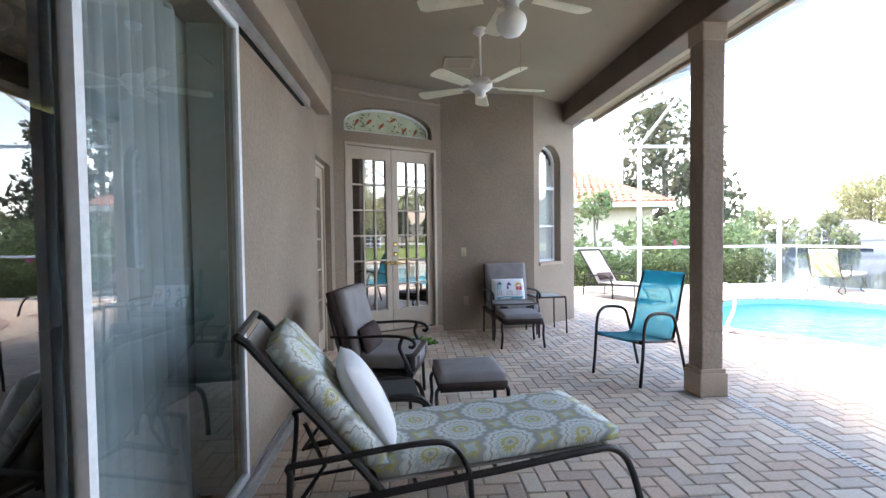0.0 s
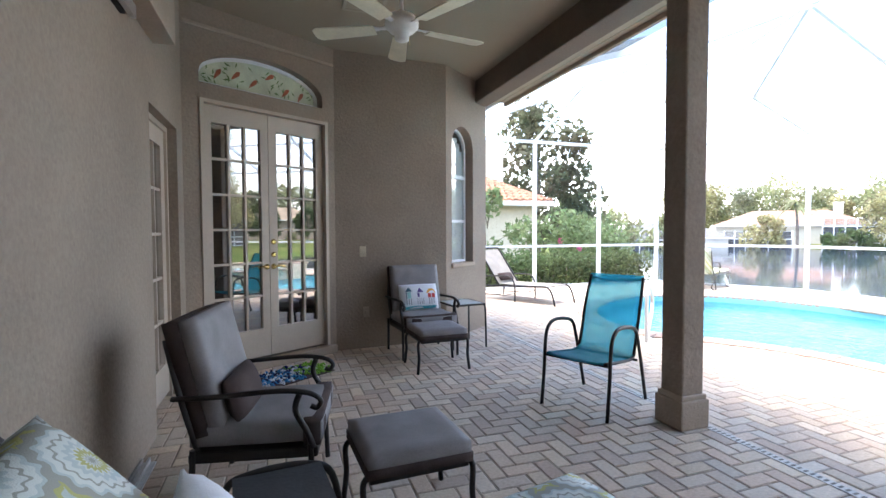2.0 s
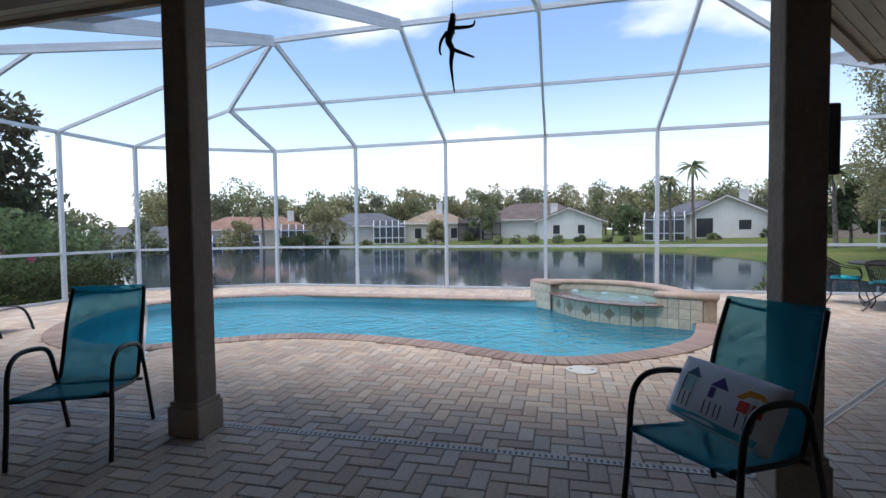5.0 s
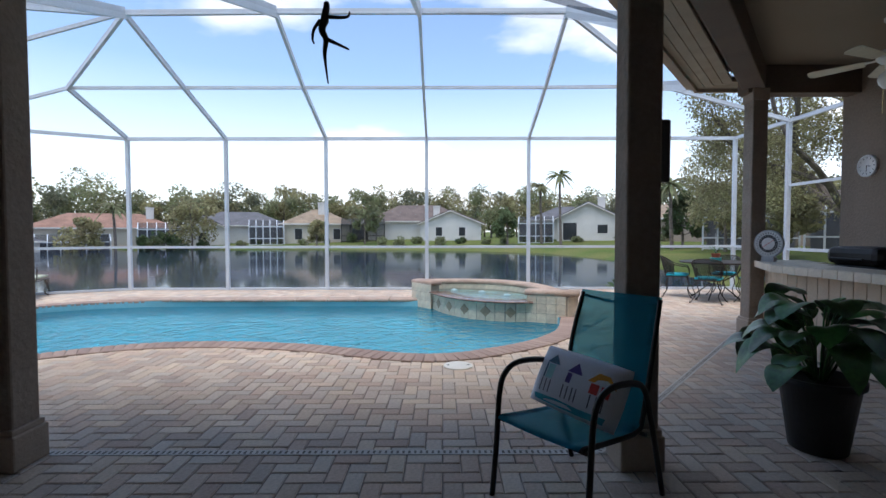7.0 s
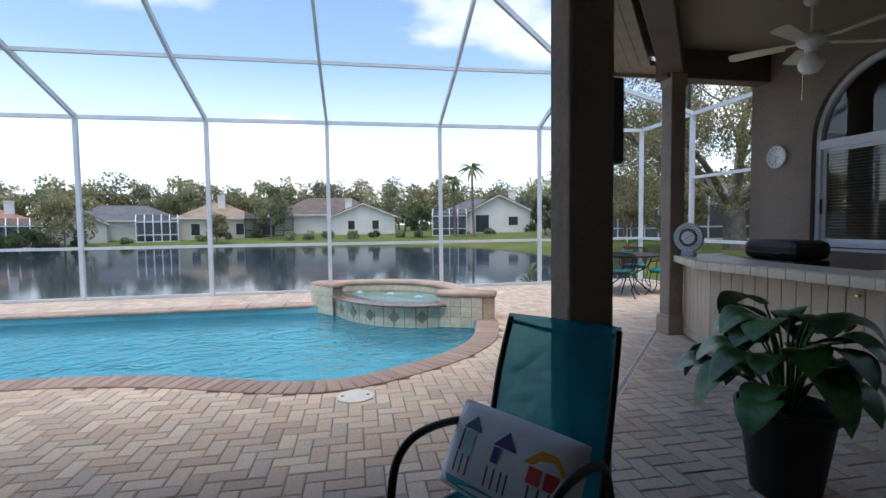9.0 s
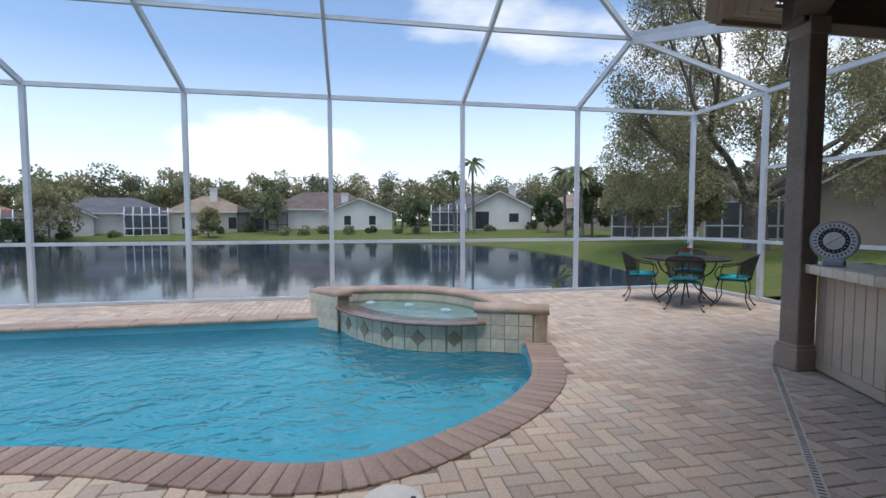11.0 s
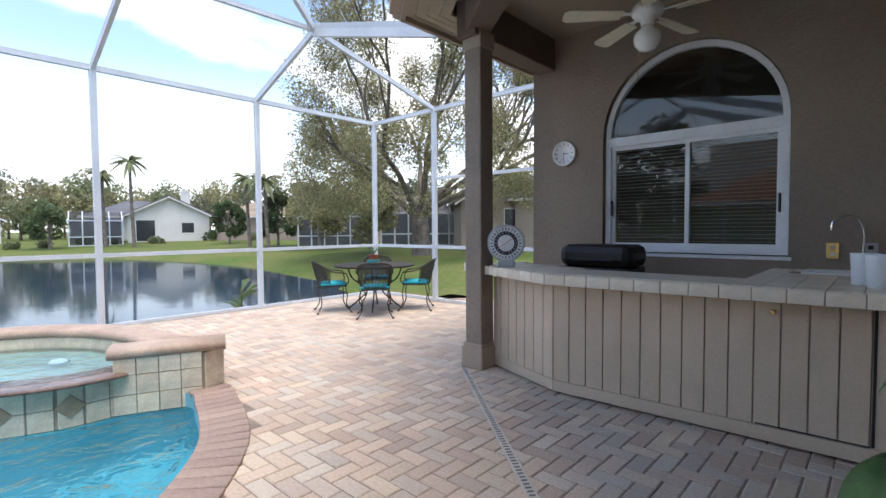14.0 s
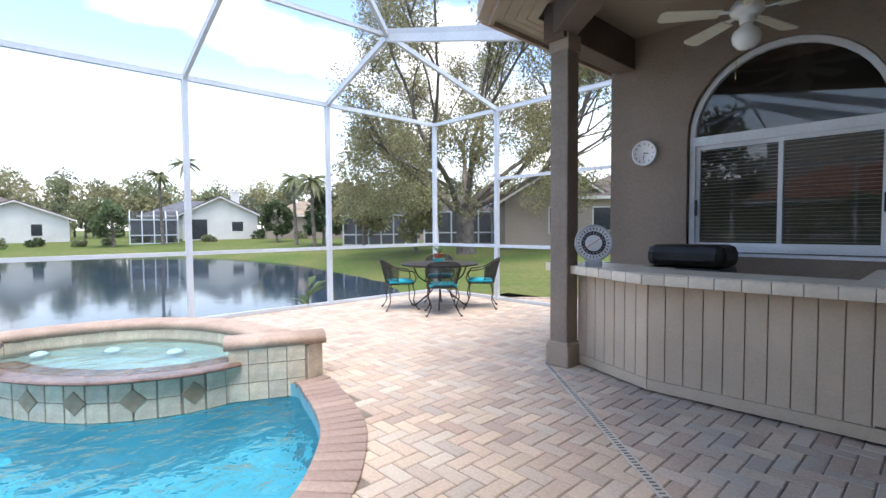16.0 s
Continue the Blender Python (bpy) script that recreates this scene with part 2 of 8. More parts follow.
def box(bm, cx, cy, cz, sx, sy, sz, m=None, bev=0.0):
    mm = Matrix.Translation((cx, cy, cz)) @ Matrix.Diagonal((sx, sy, sz, 1))
    g = bmesh.ops.create_cube(bm, size=1.0, matrix=(m @ mm) if m else mm)
    if bev:
        es = list({e for v in g["verts"] for e in v.link_edges})
        bmesh.ops.bevel(bm, geom=es, offset=bev, segments=2, affect="EDGES", profile=0.5)
    return bm


def prism(bm, poly, z0, z1, m=None):
    m = m or Matrix()
    lo = [bm.verts.new(m @ Vector((x, y, z0))) for x, y in poly]
    hi = [bm.verts.new(m @ Vector((x, y, z1))) for x, y in poly]
    k = len(poly)
    bm.faces.new(list(reversed(lo)))
    bm.faces.new(hi)
    for i in range(k):
        j = (i + 1) % k
        bm.faces.new((lo[i], lo[j], hi[j], hi[i]))
    return bm


def curve_pts(pts, n=6, closed=False):
    """Catmull-Rom through the points."""
    p = [Vector(q) for q in pts]
    out, k = [], len(p)
    for i in range(k if closed else k - 1):
        a, b, c, d = (p[(i - 1) % k], p[i], p[(i + 1) % k], p[(i + 2) % k]) if closed else (p[max(i - 1, 0)], p[i], p[i + 1], p[min(i + 2, k - 1)])
        for j in range(n):
            t = j / n
            out.append(0.5 * (2 * b + (c - a) * t + (2 * a - 5 * b + 4 * c - d) * t * t + (3 * b - a - 3 * c + d) * t ** 3))
    if not closed:
        out.append(p[-1])
    return out


def tube(bm, pts, r, seg=8, squash=1.0, taper=1.0):
    """A rod along the points."""
    p = [Vector(q) for q in pts]
    rings, ref = [], None
    for i, q in enumerate(p):
        d = (p[min(i + 1, len(p) - 1)] - p[max(i - 1, 0)]).normalized()
        if ref is None:
            ref = Vector((0, 0, 1)) if abs(d.z) < 0.9 else Vector((1, 0, 0))
        s = d.cross(ref).normalized()
        u = s.cross(d).normalized()
        ref = u
        rr = r * (1 + (taper - 1) * i / max(len(p) - 1, 1))
        rings.append([bm.verts.new(q + s * (rr * math.cos(2 * math.pi * k / seg)) + u * (rr * squash * math.sin(2 * math.pi * k / seg))) for k in range(seg)])
    for a, b in zip(rings, rings[1:]):
        for k in range(seg):
            bm.faces.new((a[k], a[(k + 1) % seg], b[(k + 1) % seg], b[k]))
    bm.faces.new(list(reversed(rings[0])))
    bm.faces.new(rings[-1])
    return bm


def lathe(bm, prof, seg=24, m=None):
    m = m or Matrix()
    rings = [[bm.verts.new(m @ Vector((r * math.cos(2 * math.pi * k / seg), r * math.sin(2 * math.pi * k / seg), z))) for k in range(seg)] for r, z in prof]
    for a, b in zip(rings, rings[1:]):
        for k in range(seg):
            bm.faces.new((a[k], a[(k + 1) % seg], b[(k + 1) % seg], b[k]))
    bm.faces.new(list(reversed(rings[0])))
    bm.faces.new(rings[-1])
    return bm


def pad(bm, w, d, h, m=None, puff=0.5, n=12, tuft=0.0, power=6.0):
    """A stuffed cushion, w by d, h thick, in the middle of its own axes."""
    m = m or Matrix()
    grids = []
    for side in (1, -1):
        g = []
        for i in range(n + 1):
            row = []
            for j in range(n + 1):
                u, v = 2 * i / n - 1, 2 * j / n - 1
                edge = (1 - abs(u) ** power) * (1 - abs(v) ** power)
                z = side * h * 0.5 * (1 - puff + puff * edge ** 0.45)
                if tuft and side > 0:
                    z -= tuft * math.exp(-((u * 2.2) ** 2 + (v * 2.2) ** 2) * 3)
                inset = 1 - 0.03 * puff * (abs(u) * abs(v)) ** 2
                row.append(bm.verts.new(m @ Vector((u * w / 2 * inset, v * d / 2 * inset, z))))
            g.append(row)
        grids.append(g)
        for i in range(n):
            for j in range(n):
                q = (g[i][j], g[i + 1][j], g[i + 1][j + 1], g[i][j + 1])
                bm.faces.new(q if side > 0 else tuple(reversed(q)))
    a, b = grids
    rim = [(i, 0) for i in range(n)] + [(n, j) for j in range(n)] + [(i, n) for i in range(n, 0, -1)] + [(0, j) for j in range(n, 0, -1)]
    for (i, j), (i2, j2) in zip(rim, rim[1:] + rim[:1]):
        bm.faces.new((b[i][j], b[i2][j2], a[i2][j2], a[i][j]))
    return bm


def arch_top(u0, u1, v, rise, n=20):
    """Points of an arch from u1 back to u0 at spring height v."""
    c, r = (u0 + u1) / 2, (u1 - u0) / 2
    return [(c + r * math.cos(math.pi * k / n), v + rise * math.sin(math.pi * k / n)) for k in range(n + 1)]


def wall_frame(p0, p1):
    """Axes of a wall: u along it, v up, w into the house (to the left of p0 -> p1)."""
    d = (Vector((*p1, 0)) - Vector((*p0, 0)))
    length = d.length
    d.normalize()
    nrm = Vector((-d.y, d.x, 0))
    m = Matrix(((d.x, 0, nrm.x, p0[0]), (d.y, 0, nrm.y, p0[1]), (0, 1, 0, 0), (0, 0, 0, 1)))
    return m, length


def wall(name, p0, p1, z1, openings, label, thick=0.2, z0=0.0, material=None):
    """A wall with openings (u0, u1, v0, v1, arch rise)."""
    m, length = wall_frame(p0, p1)
    bm = bmesh.new()
    u = 0.0
    stacks = {}
    for o in openings:
        stacks.setdefault((o[0], o[1]), []).append(o)
    for (a, b), os_ in sorted(stacks.items()):
        if a > u:
            prism(bm, [(u, z0), (a, z0), (a, z1), (u, z1)], 0, thick, m)
        v, bottom = z0, [(a, z0), (b, z0)]
        for o in sorted(os_, key=lambda q: q[2]):
            if o[2] > v + 1e-4:
                prism(bm, bottom + [(b, o[2]), (a, o[2])], 0, thick, m)
            v = o[3]
            bottom = list(reversed(arch_top(a, b, o[3], o[4]))) if o[4] else [(a, v), (b, v)]
        prism(bm, bottom + [(b, z1), (a, z1)], 0, thick, m)
        u = b
    if u < length:
        prism(bm, [(u, z0), (length, z0), (length, z1), (u, z1)], 0, thick, m)
    bmesh.ops.recalc_face_normals(bm, faces=bm.faces)
    setting(name, bm, material or STUCCO, label, "wall")
    return m


def ring_frame(bm, outline, width, d0, d1, m):
    """A frame that runs inside a closed outline (u, v), width wide, from depth d0 to d1."""
    k = len(outline)
    c = Vector((sum(q[0] for q in outline) / k, sum(q[1] for q in outline) / k))
    pts = [Vector(q) for q in outline]
    inner = []
    for i in range(k):
        a, b, d = pts[i - 1], pts[i], pts[(i + 1) % k]
        e1, e2 = (b - a).normalized(), (d - b).normalized()
        n1, n2 = Vector((-e1.y, e1.x)), Vector((-e2.y, e2.x))
        if n1.dot(c - a) < 0:
            n1, n2 = -n1, -n2
        bis = (n1 + n2).normalized()
        inner.append(b + bis * (width / max(bis.dot(n1), 0.3)))
    for i in range(k):
        j = (i + 1) % k
        q = [pts[i], pts[j], inner[j], inner[i]]
        prism(bm, [(p.x, p.y) for p in q], d0, d1, m)
    bmesh.ops.recalc_face_normals(bm, faces=bm.faces)
    return [(p.x, p.y) for p in inner]


def sheet(bm, poly, d, m):
    bm.faces.new([bm.verts.new(m @ Vector((u, v, d))) for u, v in poly])
    return bm


def inside(poly, x, y):
    hit = False
    for (x0, y0), (x1, y1) in zip(poly, poly[1:] + poly[:1]):
        if (y0 > y) != (y1 > y) and x < (x1 - x0) * (y - y0) / (y1 - y0) + x0:
            hit = not hit
    return hit


# ---- structure: porch walls ----
CEIL_Z = 3.37
wall("wall_sliders", (-0.70, -0.6), (-0.70, 6.13), CEIL_Z + 0.05, [(0.1, 3.35, 0.0, 2.5, 0), (5.62, 6.50, 0.0, 2.20, 0)],
     "taupe stucco house wall with sliding door opening", 0.2)


def french_wall():
    m, length = wall_frame((-0.70, 6.13), (0.68, 6.92))
    bm = bmesh.new()
    a, b, c = 0.15, 1.50, 1.40
    prism(bm, [(0, 0), (a, 0), (a, 3.42), (0, 3.42)], 0, 0.2, m)
    prism(bm, [(b, 0), (length, 0), (length, 3.42), (b, 3.42)], 0, 0.2, m)
    prism(bm, [(a, 2.55), (b, 2.55), (b, 2.69), (a, 2.69)], 0, 0.2, m)
    arc = [(u, v) for u, v in arch_top(a, c + 0.04, 2.78, 0.26)]
    prism(bm, [(a, 2.78)] + list(reversed(arc))[1:-1] + [(c + 0.04, 2.78), (c + 0.04, 2.69), (b, 2.69), (b, 3.42), (a, 3.42)], 0, 0.2, m)
    bmesh.ops.recalc_face_normals(bm, faces=bm.faces)
    setting("wall_french", bm, STUCCO, "taupe stucco wall round the french doors", "wall")
    bm = bmesh.new()
    box(bm, 0.79, 3.18, -0.012, 1.56, 0.03, 0.024, m, 0.004)
    setting("trim_wall_band", bm, STUCCO_TRIM, "thin stucco band above the arched transom", "trim")
    bm = bmesh.new()
    box(bm, 0.80, 0.045, -0.03, 1.5, 0.09, 0.10, m, 0.01)
    setting("trim_door_sill", bm, STUCCO_TRIM, "raised stucco sill under the french doors", "trim")
    return m @ Matrix.Translation((0.08, 0, 0))


FM = french_wall()
wall("wall_back", (0.68, 6.92), (2.03, 7.0), CEIL_Z + 0.05, [], "taupe stucco porch end wall", 0.2)
AM = wall("wall_arched_window", (2.03, 7.0), (2.85, 7.656), CEIL_Z + 0.05, [(0.13, 0.68, 0.93, 2.42, 0.275)], "taupe stucco angled wall with arched window", 0.2)
wall("wall_north_end", (2.85, 7.656), (2.85, 11.6), CEIL_Z + 0.05, [], "taupe stucco side wall of the house", 0.2)
KM = wall("wall_kitchen_window", (6.27, -3.61), (3.25, -3.61), CEIL_Z + 0.05, [(0.83, 2.41, 1.05, 2.22, 0.79)], "taupe stucco wall with big arched window", 0.2)
SM = wall("wall_bar_side", (3.25, -3.61), (3.16, -1.62), CEIL_Z + 0.05, [(0.62, 1.72, 1.08, 2.15, 0.5)], "taupe stucco wall beside the bar", 0.2)
DM = wall("wall_diagonal", (3.16, -1.62), (2.1, -0.6), CEIL_Z + 0.05, [(0.24, 1.25, 0.0, 2.5, 0)], "taupe stucco diagonal wall with sliding door", 0.2)
wall("wall_rear", (2.1, -0.6), (-0.9, -0.6), CEIL_Z + 0.05, [], "taupe stucco wall behind the porch", 0.2)
wall("wall_east_end", (6.27, -8.5), (6.27, -3.61), CEIL_Z + 0.05, [], "taupe stucco outer wall of the house", 0.2)

bm = bmesh.new()
prism(bm, [(-0.95, -0.85), (2.0, -0.85), (2.85, -1.75), (2.85, -3.85), (6.36, -3.85), (6.36, -2.3), (2.9, 0.35), (2.9, 7.85), (2.1, 7.85), (0.6, 7.25), (-0.95, 6.4)], CEIL_Z, CEIL_Z + 0.1)
bmesh.ops.recalc_face_normals(bm, faces=bm.faces)
setting("ceiling", bm, CEIL, "smooth tan painted porch ceiling", "ceiling")


def beam(name, a, b, w, z0, z1, label):
    bm = bmesh.new()
    m, length = wall_frame(a, b)
    box(bm, length / 2, (z0 + z1) / 2, 0, length, z1 - z0, w, m, 0.012)
    setting(name, bm, BEAM, label, "beam")


beam("beam_1", (2.735, 0.3), (2.735, 7.62), 0.24, 3.08, 3.375, "dark brown stucco beam along the porch edge")
beam("beam_2", (2.70, 0.38), (6.16, -2.40), 0.24, 3.08, 3.374, "dark brown stucco beam over the bar corner")
beam("beam_3", (6.10, -2.2), (6.10, -3.61), 0.22, 3.03, 3.372, "dark brown stucco beam beside the bar")

# soffit boards outside the beam, and the gutter
EAVE = [(3.28, 7.9), (3.28, 0.68), (6.55, -1.85), (6.55, -8.4)]
INNER = [(2.86, 7.9), (2.86, 0.50), (6.22, -2.14), (6.22, -8.4)]
bm = bmesh.new()
for i in range(3):
    for k in range(4):
        f0, f1 = k / 4 + 0.012, (k + 1) / 4 - 0.012
        q = []
        for f, j in ((f0, i), (f1, i), (f1, i + 1), (f0, i + 1)):
            q.append((INNER[j][0] + (EAVE[j][0] - INNER[j][0]) * f, INNER[j][1] + (EAVE[j][1] - INNER[j][1]) * f))
        prism(bm, q, 3.235, 3.25)
    q = [INNER[i], EAVE[i], EAVE[i + 1], INNER[i + 1]]
    prism(bm, q, 3.244, 3.265)
bmesh.ops.recalc_face_normals(bm, faces=bm.faces)
setting("trim_soffit", bm, SOFFIT, "tan grooved soffit boards under the eave", "soffit")
bm = bmesh.new()
for a, b in zip(EAVE, EAVE[1:]):
    m, length = wall_frame(a, b)
    prism(bm, [(-0.02, 3.19), (length + 0.02, 3.19), (length + 0.02, 3.39), (-0.02, 3.39)], -0.02, 0.02, m)
    prism(bm, [(-0.02, 3.25), (length + 0.02, 3.25), (length + 0.02, 3.39), (-0.02, 3.39)], 0.024, 0.12, m)
bmesh.ops.recalc_face_normals(bm, faces=bm.faces)
setting("trim_fascia", bm, STUCCO_TRIM, "tan fascia and gutter along the eave", "fascia")

ROOF = mat("roof_tile", (0.30, 0.20, 0.15), 0.85, var=0.2, scale=3, fine=20, bump=0.5)
bm = bmesh.new()
prism(bm, [(-6, 12), (-6, -8.6), (6.6, -8.6), (6.6, -1.8), (3.34, 0.72), (3.34, 7.9), (2.9, 12)], 3.48, 3.60)
bmesh.ops.recalc_face_normals(bm, faces=bm.faces)
setting("roof", bm, ROOF, "brown tiled house roof", "roof")

# rooms behind the glass, with their dimness put into the wall colour
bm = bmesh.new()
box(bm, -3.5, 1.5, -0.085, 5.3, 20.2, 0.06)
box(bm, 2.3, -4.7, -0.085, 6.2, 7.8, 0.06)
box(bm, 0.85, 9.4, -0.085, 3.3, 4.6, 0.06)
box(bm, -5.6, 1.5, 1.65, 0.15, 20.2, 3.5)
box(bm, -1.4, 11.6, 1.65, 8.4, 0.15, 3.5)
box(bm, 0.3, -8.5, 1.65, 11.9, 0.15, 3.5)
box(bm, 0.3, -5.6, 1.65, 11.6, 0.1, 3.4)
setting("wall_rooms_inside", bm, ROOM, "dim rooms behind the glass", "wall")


# ---- columns ----
def column(x, y, rot, label):
    c = thing("porch_column", pose(x, y, 0, 0, 0, rot), label, "column", "porch columns")
    bm = bmesh.new()
    box(bm, 0, 0, 1.625, 0.19, 0.19, 2.89, bev=0.014)
    part("shaft", bm, STUCCO_ROUGH, c)
    bm = bmesh.new()
    box(bm, 0, 0, 0.10, 0.245, 0.245, 0.20, bev=0.012)
    box(bm, 0, 0, 0.215, 0.22, 0.22, 0.035, bev=0.008)
    part("base", bm, STUCCO_TRIM, c)
    bm = bmesh.new()
    box(bm, 0, 0, 3.01, 0.215, 0.215, 0.15, bev=0.012)
    part("capital", bm, STUCCO_TRIM, c)
    return c


column(2.735, 4.035, 0, "square taupe stucco column with plinth on the pavers")
colB = column(2.735, 0.48, 0, "square taupe stucco column with plinth and grey box")
column(6.08, -2.36, 0, "square taupe stucco column at the end of the bar")
bm = bmesh.new()
box(bm, 0.0, -0.125, 1.76, 0.13, 0.06, 0.34, bev=0.012)
part("speaker_box", bm, mat("grey_plastic", (0.10, 0.09, 0.085), 0.5, bump=0.05), colB, "dark wall box")

# ---- deck ----
POOL = [tuple(v[:2]) for v in curve_pts([(4.45, 6.45, 0), (4.72, 6.05, 0), (5.09, 5.57, 0), (5.36, 5.03, 0), (5.45, 4.42, 0), (5.41, 3.77, 0), (5.27, 3.12, 0),
        (5.08, 2.6, 0), (4.9, 2.12, 0), (4.84, 1.7, 0), (4.92, 1.3, 0), (5.12, 0.91, 0), (5.42, 0.47, 0), (5.75, 0.13, 0), (6.23, -0.2, 0), (6.9, -0.43, 0), (7.45, -0.5, 0),
        (8.3, 0.0, 0), (9.0, 0.8, 0), (9.45, 2.0, 0), (9.5, 4.3, 0), (9.5, 5.6, 0), (9.47, 6.9, 0), (9.2, 8.1, 0), (8.5, 9.1, 0), (7.3, 9.6, 0), (6.1, 9.3, 0), (5.0, 8.5, 0), (4.4, 7.4, 0)], 8, True)]


def offset(poly, d):
    out, k = [], len(poly)
    for i in range(k):
        a, b, c = Vector(poly[i - 1]), Vector(poly[i]), Vector(poly[(i + 1) % k])
        e = (c - a).normalized()
        out.append(tuple(b + Vector((-e.y, e.x)) * d))
    return out


area = sum(a[0] * b[1] - b[0] * a[1] for a, b in zip(POOL, POOL[1:] + POOL[:1]))
SGN = 1 if area > 0 else -1
POOL_IN = offset(POOL, SGN * 0.30)
SPA_OUT = [(9.55, 2.0), (9.62, 1.2), (9.45, 0.5), (9.0, 0.0), (8.4, -0.3), (7.9, -0.5), (7.35, -0.5), (7.3, -0.3), (7.6, 0.2), (7.6, 0.5), (7.75, 0.95), (8.2, 1.4), (8.78, 1.6), (9.2, 2.0)]
DECK = [(-0.85, -0.75), (2.0, -0.75), (2.9, -1.72), (2.9, -3.75), (6.0, -3.75), (6.0, -8.0), (7.5, -7.0), (9.2, -5.30), (10.98, -5.26), (11.02, 9.0), (9.15, 11.65), (2.5, 11.65), (2.7, 7.70), (2.0, 7.12), (0.6, 7.05), (-0.85, 6.22)]


bed_edge = offset(POOL, SGN * 0.2)
bm = bmesh.new()
grid = {}
for i in range(-8, 78):
    for j in range(-56, 80):
        gx, gy = 0.15 * i, 0.15 * j
        if not inside(DECK, gx, gy) or inside(bed_edge, gx, gy):
            continue
        vs = []
        for di, dj in ((0, 0), (1, 0), (1, 1), (0, 1)):
            key = (i + di, j + dj)
            if key not in grid:
                grid[key] = bm.verts.new((gx + (di - 0.5) * 0.15, gy + (dj - 0.5) * 0.15, -0.006))
            vs.append(grid[key])
        bm.faces.new(vs)
deck = setting("floor", bm, SAND, "sand bed between the deck pavers", "floor")

# pool shell and water
bm = bmesh.new()
n = len(POOL_IN)
cx, cy = 7.0, 4.5
rings = []
for f, z in ((1.0, 0.0), (1.0, -0.9), (0.93, -1.05), (0.5, -1.5), (0.02, -1.6)):
    rings.append([bm.verts.new((cx + (x - cx) * f, cy + (y - cy) * f, z)) for x, y in POOL_IN])
for a, b in zip(rings, rings[1:]):
    for i in range(n):
        bm.faces.new((a[i], b[i], b[(i + 1) % n], a[(i + 1) % n]))
bm.faces.new(rings[-1])
bmesh.ops.recalc_face_normals(bm, faces=bm.faces)
setting("pool_basin", bm, PLASTER, "blue plastered swimming pool basin", "pool")
bm = bmesh.new()
bm.faces.new([bm.verts.new((x, y, -0.11)) for x, y in POOL_IN])
wat = setting("water_pool", bm, POOL_WATER, "rippled turquoise pool water", "water")
wat.visible_shadow = False

# ---- screen cage ----
EZ = 3.435
P = {0: (3.75, 11.4), 1: (5.775, 11.4), 2: (7.57, 11.4), 3: (9.35, 11.4), 4: (10.91, 8.68), 5: (10.91, 6.46), 6: (10.91, 4.20), 7: (10.91, 1.925), 8: (10.91, -0.386), 9: (10.91, -2.60),
     10: (10.91, -5.06), 11: (9.23, -5.06), 12: (6.55, -5.08)}


def bar3(bm, a, b, w, h):
    """A hollow section from a to b, w wide and h high."""
    a, b = Vector(a), Vector(b)
    d = (b - a).normalized()
    s = d.cross(Vector((0, 0, 1)))
    s = s.normalized() if s.length > 1e-3 else Vector((1, 0, 0))
    u = s.cross(d)
    vs = [[bm.verts.new(p + s * (i * w / 2) + u * (j * h / 2)) for i, j in ((-1, -1), (1, -1), (1, 1), (-1, 1))] for p in (a, b)]
    for k in range(4):
        bm.faces.new((vs[0][k], vs[0][(k + 1) % 4], vs[1][(k + 1) % 4], vs[1][k]))
    bm.faces.new(list(reversed(vs[0])))
    bm.faces.new(vs[1])


cage = thing("screen_enclosure", pose(0, 0, 0), "white aluminium pool cage with insect screens", "screen enclosure")
for i, (x, y) in P.items():
    if i == 0:
        continue
    bm = bmesh.new()
    box(bm, x, y, EZ / 2, 0.075, 0.075, EZ, bev=0.004)
    box(bm, x, y, 0.03, 0.09, 0.09, 0.05)
    part("post", bm, CAGE, cage)
for i in range(12):
    a, b = P[i], P[i + 1]
    bm = bmesh.new()
    bar3(bm, (*a, EZ - 0.01), (*b, EZ - 0.01), 0.06, 0.07)
    part("eave_rail", bm, CAGE, cage)
    bm = bmesh.new()
    bar3(bm, (*a, 0.98), (*b, 0.98), 0.045, 0.055)
    part("chair_rail", bm, CAGE, cage)
    bm = bmesh.new()
    bar3(bm, (*a, 0.03), (*b, 0.03), 0.045, 0.05)
    part("sole_rail", bm, CAGE, cage)
    bm = bmesh.new()
    bm.faces.new([bm.verts.new(q) for q in ((*a, 0.05), (*b, 0.05), (*b, EZ - 0.04), (*a, EZ - 0.04))])
    part("screen_panel", bm, SCREEN, cage).visible_shadow = False
QX, QZ = 9.20, 4.055
R = {5: (7.52, 6.46, 4.69), 6: (7.70, 4.20, 4.79), 7: (7.70, 1.925, 4.79), 8: (7.60, -0.386, 4.75)}
Q = {i: (QX, P[i][1], QZ) for i in (5, 6, 7, 8)}
Q[4], Q[9] = (9.20, 8.66, QZ), (9.12, -2.575, 4.05)
H = {5: (3.3, P[5][1], 3.33), 6: (3.3, P[6][1], 3.33), 7: (3.3, P[7][1], 3.33), 8: (4.75, -0.37, 3.33), 9: (6.55, -2.55, 3.33), 0: (3.3, 11.5, 3.4)}


def rafter(a, b, w=0.05, h=0.09, name="rafter"):
    bm = bmesh.new()
    bar3(bm, a, b, w, h)
    part(name, bm, CAGE, cage)


